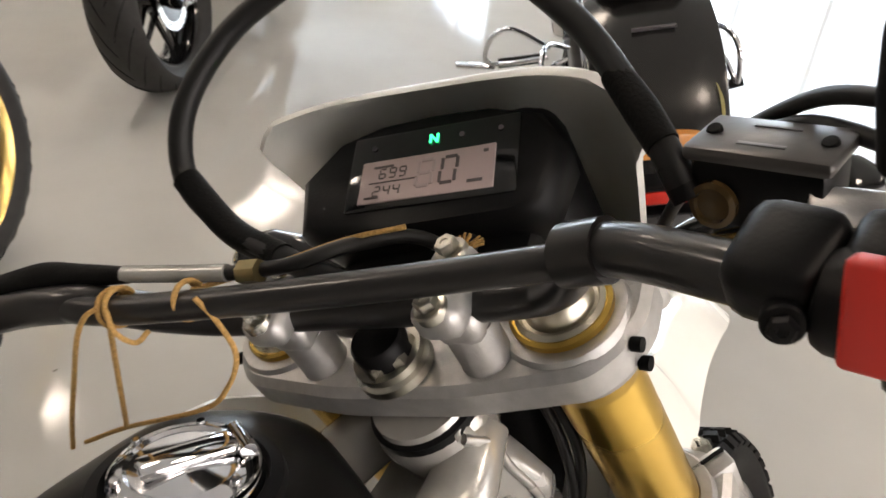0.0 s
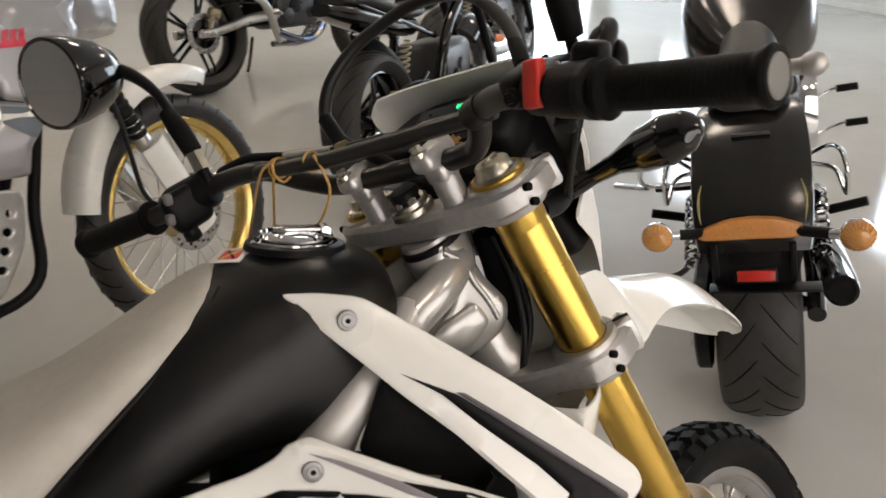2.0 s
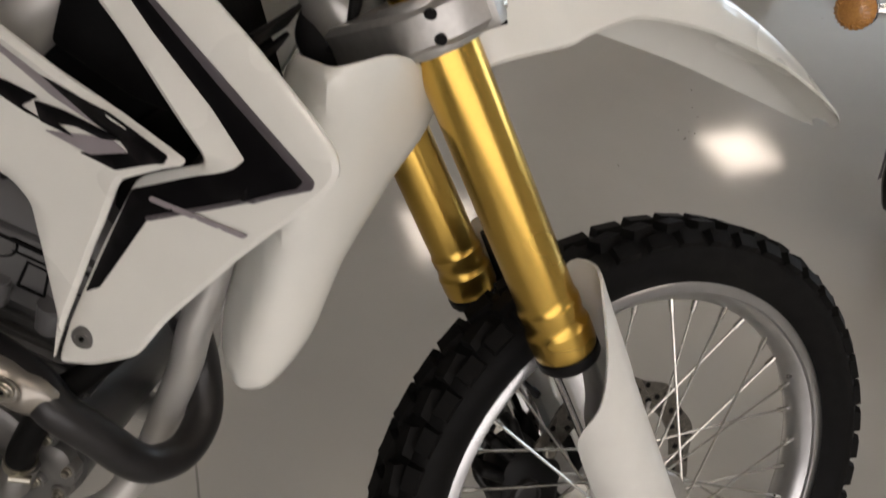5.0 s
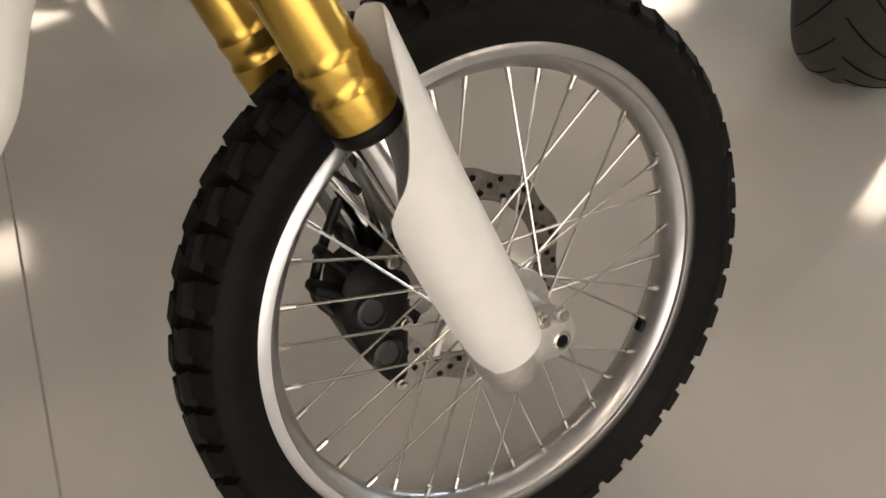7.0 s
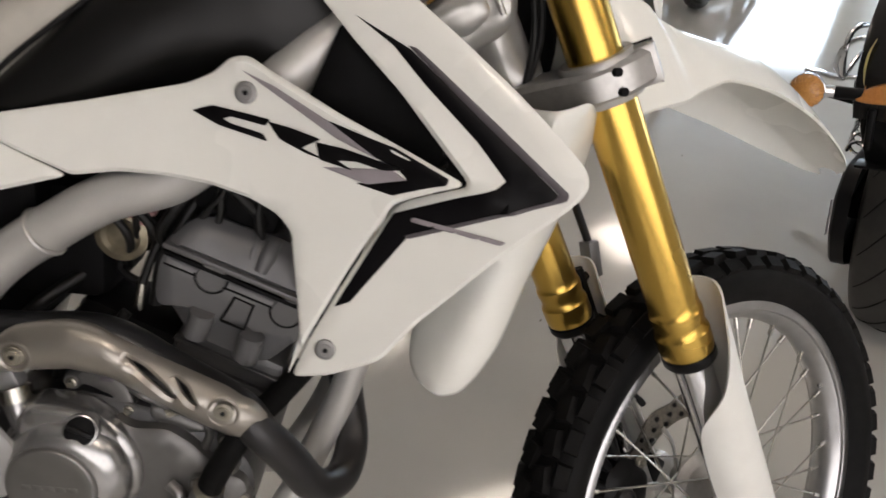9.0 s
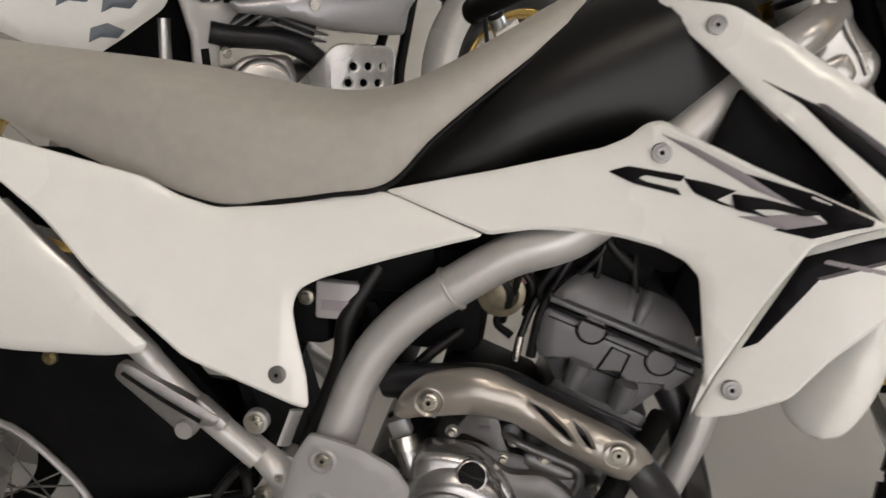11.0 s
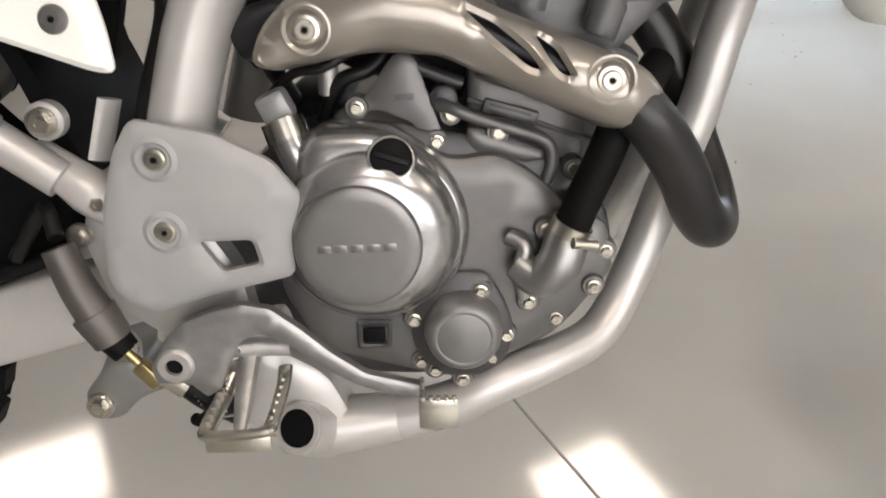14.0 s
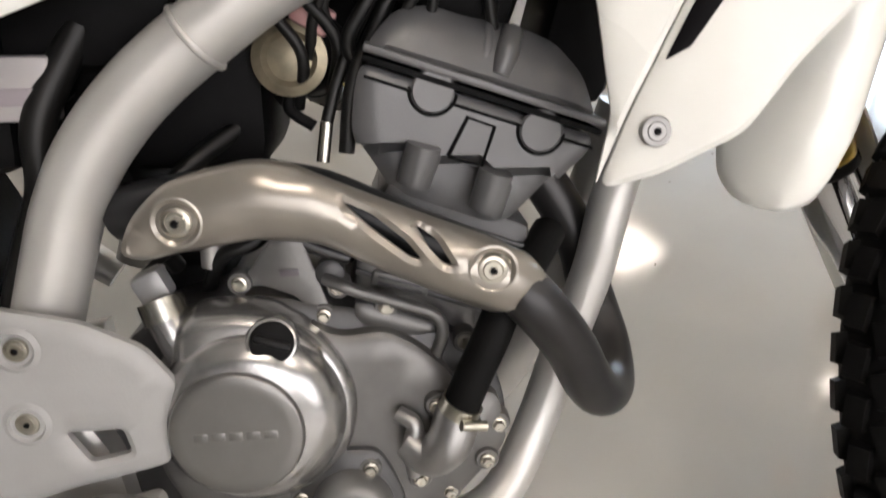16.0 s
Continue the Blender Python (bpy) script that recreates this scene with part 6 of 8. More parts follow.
# -- frame guard plate, foot peg and pedal
guard_plate = part("frame_guard", panel([(0.545, 0.527), (0.588, 0.518), (0.601, 0.515), (0.638, 0.495), (0.657, 0.468), (0.6475, 0.440), (0.648, 0.408), (0.590, 0.397), (0.542, 0.382), (0.520, 0.393), (0.512, 0.411), (0.518, 0.465), (0.531, 0.505)], lambda x, z: -0.164 + 0.10 * max(0, x - 0.600) * (1 if x < 0.64 else 1.2) - 0.004 * math.cos((z - 0.45) * 18), 0.006, 0.004, 0.012, holes=[[(0.582, 0.4385), (0.620, 0.438), (0.624, 0.419), (0.596, 0.414)]], corner=0.006), PLATE, bike, "grey plastic frame guard")
for x, z in ((0.561, 0.500), (0.5605, 0.447)):
    part("bolt_dish", turned([(0.010, -0.001), (0.0125, 0.0025), (0.016, 0.0005), (0.014, -0.003)], 28, Matrix.Translation((x, -0.1675, z)) @ pose(0, 0, 0, 90)), PLATE, guard_plate)
    bolt(guard_plate, (x, -0.167, z), RIGHT, 0.0058, SCREW, "screw", 0.003, 1.4, False)
    part("screw_socket", lathe([(0.0020, 0.001), (0.0020, 0.0033)], 6, Matrix.Translation((x, -0.167, z)) @ pose(0, 0, 0, 90)), DARK, guard_plate)
pivot_plate = part("pivot_plate", panel([(0.500, 0.485), (0.535, 0.475), (0.570, 0.45), (0.60, 0.40), (0.61, 0.34), (0.66, 0.31), (0.68, 0.262), (0.645, 0.245), (0.600, 0.252), (0.570, 0.30), (0.540, 0.345), (0.500, 0.375), (0.485, 0.43)], face(-0.138), 0.03, 0.006, 0.02, corner=0.014), FRAME, bike, "silver grey pivot plate")
for x, z in ((0.508, 0.463), (0.488, 0.438), (0.530, 0.396)):
    bolt(bike, (x, -0.146, z), RIGHT, 0.0058, SCREW, "bolt", 0.007, 1.6)
part("frame_lug", tube([(0.650, -0.115, 0.252), (0.636, -0.152, 0.271)], (0.030, 0.021), 26, 1), FRAME, pivot_plate)
part("lug_bore", lathe([(0.0155, 0.0), (0.0155, 0.0015)], 28, frame_to((0.636, -0.1515, 0.271), (0.629, -0.17, 0.2805))), DARK, pivot_plate)
part("lug_ring", turned([(0.0158, 0.0), (0.0205, 0.0), (0.0195, 0.0025), (0.0158, 0.0025)], 28, frame_to((0.636, -0.1515, 0.271), (0.629, -0.17, 0.2805))), FRAME, pivot_plate)
part("rail_sleeve", tube([(0.715, -0.120, 0.260), (0.66, -0.121, 0.254), (0.62, -0.118, 0.256)], (0.021, 0.025, 0.027), 22), FRAME, pivot_plate)
pedal = part("brake_pedal", panel([(0.538, 0.346), (0.552, 0.368), (0.564, 0.380), (0.588, 0.389), (0.610, 0.394), (0.631, 0.390), (0.651, 0.374), (0.671, 0.355), (0.697, 0.336), (0.738, 0.325), (0.742, 0.314), (0.713, 0.318), (0.687, 0.328), (0.662, 0.344), (0.642, 0.361), (0.621, 0.371), (0.607, 0.365), (0.597, 0.346), (0.589, 0.326), (0.577, 0.319), (0.565, 0.331), (0.541, 0.331)], lambda x, z: -0.180 - 0.02 * max(0, x - 0.66), 0.008, 0.0012, 0.010, corner=0.003), BARE_ALU, bike, "bare aluminium brake pedal", 40)
part("pedal_pivot", turned([(0.0065, -0.014), (0.013, -0.014), (0.014, -0.011), (0.014, 0.010), (0.012, 0.012), (0.0065, 0.012)], 28, Matrix.Translation((0.557, -0.172, 0.347)) @ pose(0, 0, 0, 90)), ALU, pedal)
part("pivot_bore", lathe([(0.0064, -0.010), (0.0064, 0.009)], 20, Matrix.Translation((0.557, -0.172, 0.347)) @ pose(0, 0, 0, 90)), DARK, pedal)
tip = part("pedal_tip", merge(block((0.026, 0.032, 0.010), 0.004, Matrix.Translation((0.751, -0.198, 0.312))), None, block((0.028, 0.004, 0.024), 0.0015, Matrix.Translation((0.751, -0.214, 0.322)))), STEEL, pedal)
for k in range(5):
    for s in (-1, 1):
        part("tip_tooth", lathe([(0.0022, 0.0), (0.0018, 0.004)], 8, Matrix.Translation((0.740 + 0.0055 * k if s > 0 else 0.751 + s * 0.012, -0.214 if s > 0 else -0.212 + 0.006 * k, 0.332))), STEEL, pedal)
peg = part("foot_peg", tube([(0.594, -0.163, 0.330), (0.588, -0.178, 0.317), (0.582, -0.205, 0.307), (0.586, -0.212, 0.306), (0.624, -0.212, 0.308), (0.629, -0.205, 0.310), (0.634, -0.178, 0.325), (0.634, -0.163, 0.334)], 0.0040, 10, flat=1.6), STEEL, bike, "zinc plated folding foot peg")
part("peg_bar", block((0.048, 0.005, 0.013), 0.0015, Matrix.Translation((0.606, -0.213, 0.300))), STEEL, peg)
part("peg_arm", tube([(0.606, -0.150, 0.345), (0.606, -0.18, 0.325), (0.606, -0.208, 0.306)], (0.013, 0.010, 0.006), 12, flat=0.7), ALU, peg)
part("peg_hinge", tube([(0.572, -0.163, 0.352), (0.640, -0.163, 0.352)], 0.0075, 12, 1), ALU, peg)
part("peg_spring", tube([(0.596 + 0.008 * math.cos(k * 1.3), -0.172 + 0.0012 * k, 0.352 + 0.008 * math.sin(k * 1.3)) for k in range(22)], 0.0016, 6, 2), STEEL, peg)
for k in range(7):
    part("peg_tooth", lathe([(0.0026, 0.0), (0.0022, 0.006)], 8, Matrix.Translation((0.590 - 0.0012 * k, -0.172 - 0.0055 * k, 0.322 - 0.0022 * k))), STEEL, peg)
    part("peg_tooth", lathe([(0.0026, 0.0), (0.0022, 0.006)], 8, Matrix.Translation((0.635 - 0.0010 * k, -0.170 - 0.0055 * k, 0.329 - 0.0030 * k))), STEEL, peg)
bracket = part("peg_bracket", block((0.075, 0.02, 0.035), 0.008, Matrix.Translation((0.605, -0.150, 0.355)) @ pose(0, 0, 0, 0, -15, 0)), FRAME, bike)

# -- rear brake cylinder, links and swingarm
master = part("rear_master_cylinder", tube([(0.478, -0.160, 0.435), (0.488, -0.163, 0.405), (0.500, -0.165, 0.380)], (0.012, 0.0135, 0.015), 18), surface("bronze grey casting", (0.12, 0.11, 0.10), 0.45, 0.5, vary=0.1), bike, "grey rear brake cylinder")
part("cylinder_foot", tube([(0.497, -0.165, 0.385), (0.508, -0.165, 0.362)], (0.017, 0.015), 18, 1), surface("bronze casting foot", (0.13, 0.12, 0.11), 0.45, 0.5), master)
part("dust_boot", tube([(0.506, -0.165, 0.366), (0.516, -0.165, 0.352)], (0.013, 0.011), 16, 1), GRIP, master)
part("push_rod", tube([(0.514, -0.165, 0.354), (0.540, -0.165, 0.322)], 0.0038, 10, 1), BRASS, master)
part("rod_clevis", block((0.022, 0.012, 0.012), 0.002, Matrix.Translation((0.531, -0.166, 0.333)) @ pose(0, 0, 0, 0, 50, 0)), BRASS, master)
part("pedal_clevis", block((0.030, 0.010, 0.014), 0.002, Matrix.Translation((0.546, -0.166, 0.327)) @ pose(0, 0, 0, 0, 40, 0)), STEEL, master)
part("brake_hose", tube([(0.476, -0.155, 0.440), (0.466, -0.14, 0.455), (0.45, -0.12, 0.45), (0.42, -0.115, 0.41)], 0.006, 10), CABLE, master)
switch = part("brake_light_switch", tube([(0.552, -0.155, 0.318), (0.568, -0.155, 0.305), (0.590, -0.152, 0.288)], (0.010, 0.011, 0.010), 14), BLACK, bike)
part("switch_spring", tube([(0.556 + 0.03 * k / 40 + 0.010 * math.cos(k), -0.155 + 0.010 * math.sin(k), 0.314 - 0.024 * k / 40) for k in range(41)], 0.0013, 6, 1), STEEL, switch)
part("switch_lead", tube([(0.575, -0.15, 0.296), (0.560, -0.15, 0.280), (0.552, -0.145, 0.278)], 0.005, 10), GRIP, switch)
link = part("suspension_link", panel([(0.430, 0.262), (0.450, 0.285), (0.468, 0.322), (0.482, 0.330), (0.492, 0.315), (0.487, 0.292), (0.520, 0.292), (0.530, 0.277), (0.480, 0.258), (0.462, 0.238), (0.440, 0.236)], face(-0.082), 0.04, 0.006, 0.02, corner=0.010), surface("grey forged link", (0.25, 0.245, 0.235), 0.42, 0.5, vary=0.08), bike, "grey forged suspension link")
bolt(link, (0.447, -0.086, 0.255), RIGHT, 0.008, STEEL, "bolt", 0.008, 1.5)
bolt(link, (0.478, -0.086, 0.312), RIGHT, 0.008, STEEL, "bolt", 0.008, 1.5)


def arm_ring(x, y, z, half, tall):
    return [(x, y + half * math.copysign(abs(math.cos(a)) ** 0.5, math.cos(a)), z + tall * math.copysign(abs(math.sin(a)) ** 0.5, math.sin(a))) for a in (2 * math.pi * k / 24 for k in range(24))]


for s in (-1, 1):
    part("swingarm", loft([arm_ring(x, s * 0.108, z, 0.016, t) for x, z, t in ((0.52, 0.385, 0.030), (0.45, 0.365, 0.033), (0.30, 0.322, 0.032), (0.10, 0.312, 0.030), (-0.05, 0.325, 0.026))]), FRAME, bike, "silver grey swingarm")
part("chain_slider", tube([(0.46, -0.108, 0.412), (0.30, -0.108, 0.364), (0.15, -0.108, 0.345)], 0.007, 10, 2), BLACK, bike)
for s in (-1, 1):
    part("sub_frame", tube([(0.18, s * 0.125, 0.74), (0.338, s * 0.138, 0.605), (0.361, s * 0.139, 0.581), (0.407, s * 0.140, 0.537), (0.446, s * 0.141, 0.507), (0.482, s * 0.142, 0.480)], 0.0145, 18), FRAME, bike, "silver grey sub frame tube")
    part("sub_frame", tube([(0.46, s * 0.130, 0.500), (0.50, s * 0.138, 0.470), (0.525, s * 0.138, 0.452)], (0.012, 0.018, 0.016), 16, flat=0.7), FRAME, bike)
hanger = part("peg_hanger", panel([(0.332, 0.588), (0.345, 0.586), (0.420, 0.548), (0.446, 0.534), (0.440, 0.524), (0.417, 0.522), (0.405, 0.508), (0.327, 0.571)], face(-0.166), 0.012, 0.004, 0.012, corner=0.005), BARE_ALU, bike, "folded aluminium passenger foot peg")
# dark tube painted in as the shade of a channel
part("hanger_groove", tube([(0.338, -0.1665, 0.578), (0.38, -0.1665, 0.553), (0.425, -0.1665, 0.530)], 0.0025, 8, 2), DARK, hanger)
part("hanger_joint", lathe([(0.011, -0.014), (0.012, 0.0), (0.010, 0.012)], 20, Matrix.Translation((0.408, -0.160, 0.520)) @ pose(0, 0, 0, 90)), ALU, hanger)
part("hanger_clamp", block((0.045, 0.02, 0.018), 0.006, Matrix.Translation((0.432, -0.152, 0.535)) @ pose(0, 0, 0, 0, 40, 0)), ALU, hanger)
part("shock_bolt", lathe([(0.014, -0.006), (0.014, 0.004), (0.012, 0.006)], 28, Matrix.Translation((0.478, -0.138, 0.523)) @ pose(0, 0, 0, 90)), FRAME, bike)
bolt(bike, (0.478, -0.145, 0.523), RIGHT, 0.0085, STEEL, "bolt", 0.006, 1.3)
part("stay", tube([(0.520, -0.125, 0.535), (0.505, -0.125, 0.490)], 0.009, 10, 1, flat=0.3), FRAME, bike)
# inner mudguard, and a dark sheet added to fill the gap before the wheel
part("mudguard", loft(smooth_loft([[(x - 0.0, y, z) for y in (-0.10, -0.05, 0.05, 0.10)] + [(x - 0.02, y, z + 0.012) for y in (0.10, 0.05, -0.05, -0.10)] for x, z in ((0.50, 0.42), (0.475, 0.50), (0.44, 0.58), (0.36, 0.66), (0.24, 0.71), (0.08, 0.735), (-0.10, 0.73), (-0.3, 0.70))])), DARK, bike, "black inner mudguard")
part("mudflap", panel([(-0.05, 0.606), (0.33, 0.604), (0.40, 0.53), (0.47, 0.45), (0.46, 0.405), (0.33, 0.37), (0.285, 0.345), (0.258, 0.350), (0.236, 0.382), (0.210, 0.410), (0.178, 0.438), (0.145, 0.457), (-0.05, 0.490)], face(-0.085), 0.02, 0.004, 0.03), DARK, bike, "near-black sheet added to fill the rear wheel gap")
# grey tube traces the pale arc along the sheet's edge
part("flap_edge", tube([(0.262, -0.088, 0.335), (0.236, -0.088, 0.379), (0.210, -0.088, 0.407), (0.178, -0.088, 0.435), (0.145, -0.088, 0.454), (0.08, -0.088, 0.475)], 0.005, 8), ALU, bike)
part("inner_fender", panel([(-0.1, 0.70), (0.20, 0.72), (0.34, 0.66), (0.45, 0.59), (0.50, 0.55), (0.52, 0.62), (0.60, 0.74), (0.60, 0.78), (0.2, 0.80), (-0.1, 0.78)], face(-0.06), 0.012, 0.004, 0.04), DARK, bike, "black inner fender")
bolt(bike, (0.247, -0.153, 0.581), RIGHT, 0.006, BRASS, "bolt", 0.005, 1.4)

# -- rear wheel
REARW = Matrix.Translation((0.0, 0.0, 0.325)) @ pose(0, 0, 0, 90)
rear_tyre = part("rear_tyre", turned([(0.206, -0.040), (0.216, -0.048), (0.24, -0.058), (0.275, -0.060), (0.298, -0.050), (0.311, -0.030), (0.314, 0.0), (0.311, 0.030), (0.298, 0.050), (0.275, 0.060), (0.24, 0.058), (0.216, 0.048), (0.206, 0.040)], 96, REARW), RUBBER, bike, "black knobbly rear tyre")
knobs(rear_tyre, REARW, 42, [(0.312, -0.018, 0, (0.030, 0.026, 0.011), 0.0, 0), (0.312, 0.018, 0, (0.030, 0.026, 0.011), 0.5, 0), (0.300, -0.048, 48, (0.028, 0.020, 0.011), 0.25, 0)], 0)
rear_rim = part("rear_rim", turned([(0.210, -0.036), (0.204, -0.038), (0.196, -0.030), (0.186, -0.010), (0.186, 0.010), (0.196, 0.030), (0.204, 0.038), (0.210, 0.036), (0.204, 0.0)], 96, REARW), RIM, bike, "silver rear wheel rim")
spokes(rear_rim, REARW, 0.05, 0.187, 0.04, 32, 60)
part("rear_hub", lathe([(0.015, -0.08), (0.03, -0.07), (0.054, -0.045), (0.054, -0.036), (0.04, 0.0), (0.054, 0.036), (0.054, 0.045), (0.03, 0.07)], 32, REARW), ALU, bike, "cast aluminium rear hub")
part("rear_disc", turned([(0.08, 0.078), (0.11, 0.078), (0.11, 0.082), (0.08, 0.082)], 60, REARW), DISC, bike)
part("sprocket", turned([(0.075, -0.074), (0.112, -0.074), (0.112, -0.068), (0.075, -0.068)], 60, REARW), DARK, bike, "dark rear sprocket")
part("chain_guard", panel([(-0.05, 0.46), (0.25, 0.47), (0.45, 0.46), (0.45, 0.40), (0.20, 0.40), (-0.02, 0.38)], lambda x, z: 0.085, 0.01, 0.003, 0.04), DARK, bike)
part("rear_caliper", block((0.07, 0.04, 0.06), 0.012, Matrix.Translation((0.095, -0.09, 0.37)) @ pose(0, 0, 0, 0, 20, 0)), ALU, bike)

# -- string tied round the handlebar
def strand(points, r=0.0016):
    return tube([Vector((STEER.inverted() @ Vector(p))) if len(p) == 3 else p for p in points], r, 8, 6)


string = new("string")
string.matrix_basis = bike.matrix_basis @ STEER
tagged(string, "yellow jute string tied round the black handlebar", "string")
for pts in ([(-0.048 + 0.0105 * math.cos(a), 0.112 + 0.0008 * a, 0.0885 + 0.0105 * math.sin(a)) for a in np.linspace(0, 12.6, 40)], [(-0.044 + 0.0105 * math.cos(a), 0.070 + 0.0006 * a, 0.0845 + 0.0105 * math.sin(a)) for a in np.linspace(0, 6.6, 24)]):
    part("loop", tube(pts, 0.0016, 8, 2), STRING, string)
for pts in ([(-0.056, 0.116, 0.098), (-0.060, 0.126, 0.095), (-0.064, 0.142, 0.081), (-0.073, 0.167, 0.050), (-0.080, 0.184, 0.028), (-0.087, 0.201, 0.004)], [(-0.058, 0.110, 0.097), (-0.060, 0.114, 0.088), (-0.066, 0.129, 0.061), (-0.074, 0.142, 0.034), (-0.079, 0.151, 0.016)], [(-0.058, 0.110, 0.097), (-0.066, 0.106, 0.088), (-0.066, 0.100, 0.078), (-0.060, 0.093, 0.080)], [(-0.052, 0.056, 0.094), (-0.055, 0.052, 0.077), (-0.060, 0.053, 0.055), (-0.066, 0.069, 0.035), (-0.072, 0.092, 0.022), (-0.079, 0.151, 0.015), (-0.084, 0.19, 0.006)], [(-0.036, 0.075, 0.084), (-0.02, 0.04, 0.078), (0.0, 0.0, 0.072), (0.01, -0.03, 0.066)]):
    part("strand", tube(pts, 0.0015, 8, 6), STRING, string)
tuft = bmesh.new()
rnd = random.Random(4)
for k in range(26):
    d = Vector((rnd.uniform(-1, 1), rnd.uniform(-1, 1), rnd.uniform(-0.3, 1))).normalized() * 0.010
    c = Vector((0.042, -0.056, 0.040))
    tube([c, c + d * 0.6 + Vector((0, 0.002, 0)), c + d], 0.0007, 5, 3, bm=tuft)
for ob in string.children_recursive:
    settle(ob)
part("tuft", tuft, STRING, string)


# ---- the other motorcycles ----
AMBER = surface("amber signal lens", (0.58, 0.25, 0.07), 0.16, vary=0.12, scale=300, bump=0.5, bump_scale=400, coat=0.4)
SIGNAL = surface("pale amber glass lens", (0.56, 0.27, 0.075), 0.12, vary=0.15, scale=300, coat=0.5)
STREET = surface("road tyre rubber", (0.022, 0.021, 0.02), 0.55, vary=0.2, scale=40, bump=0.2, bump_scale=300)
SILVER = surface("silver painted fairing", (0.42, 0.42, 0.43), 0.26, 0.55, vary=0.008, scale=200, coat=0.4)
BARE = surface("brushed aluminium", (0.66, 0.65, 0.63), 0.3, 0.9, vary=0.05, scale=60, bump=0.1, bump_scale=300)
TAR = surface("cruiser black paint", (0.009, 0.0085, 0.008), 0.2, vary=0.1, coat=0.2, spec=0.4)
LEATHER = surface("black seat vinyl", (0.022, 0.021, 0.021), 0.42, vary=0.15, bump=0.3, bump_scale=900)
PALE = surface("pale yellow flame print", (0.62, 0.56, 0.25), 0.3)
STEEL_BLUE = surface("heat blued header steel", (0.22, 0.3, 0.5), 0.2, 1.0, vary=0.3, scale=14, second=(0.45, 0.36, 0.24), mix_scale=18)
PINK = surface("red graphic film", (0.72, 0.05, 0.09), 0.35)
SLATE = surface("slate grey graphic film", (0.14, 0.17, 0.2), 0.35)
ORANGE = surface("orange plastic", (0.7, 0.14, 0.01), 0.4)
BRONZE = surface("bronze caliper paint", (0.4, 0.32, 0.2), 0.35, 0.7)
GOLD_RIM = surface("polished gold rim", (0.78, 0.56, 0.2), 0.24, 1.0, vary=0.05)
DISC_STEEL = surface("bright disc steel", (0.62, 0.61, 0.6), 0.25, 1.0, vary=0.1, scale=100)


def parked(name, x, y, lean, turn, label):
    root = new(name)
    root.matrix_basis = pose(x, y, 0, lean, 0, turn)
    return tagged(root, label, "motorcycle", "parked motorcycles")


def hub_at(x, z, steer=0.0):
    """A wheel's own axes: z along its axle, to the bike's right."""
    return Matrix.Translation((x, 0, z)) @ pose(0, 0, 0, 0, 0, steer) @ pose(0, 0, 0, 90)


def road_tyre(root, m, r, half, bead, label):
    prof = [(bead, -half * 0.62), (bead + 0.012, -half * 0.78), (bead + 0.45 * (r - bead), -half)]
    prof += [(bead + 0.45 * (r - bead) + 0.55 * (r - bead) * math.sin(a), -half * math.cos(a)) for a in np.linspace(0.25, math.pi - 0.25, 11)]
    prof += [(z, -y) for z, y in prof[2::-1]]
    return part("tyre", turned(prof, 88, m), STREET, root, label)


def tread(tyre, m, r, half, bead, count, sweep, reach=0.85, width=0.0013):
    """Swept V pairs of thin dark strips, standing in for shaded rain grooves."""
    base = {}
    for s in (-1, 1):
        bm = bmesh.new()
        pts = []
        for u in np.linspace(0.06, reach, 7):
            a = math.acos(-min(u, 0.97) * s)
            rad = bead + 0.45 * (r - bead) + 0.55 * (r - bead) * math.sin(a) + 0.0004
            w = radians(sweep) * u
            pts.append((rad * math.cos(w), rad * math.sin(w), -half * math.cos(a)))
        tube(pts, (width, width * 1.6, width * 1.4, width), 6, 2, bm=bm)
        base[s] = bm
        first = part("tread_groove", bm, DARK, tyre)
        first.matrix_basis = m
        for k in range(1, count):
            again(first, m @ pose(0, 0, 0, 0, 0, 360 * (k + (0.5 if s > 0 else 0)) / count))


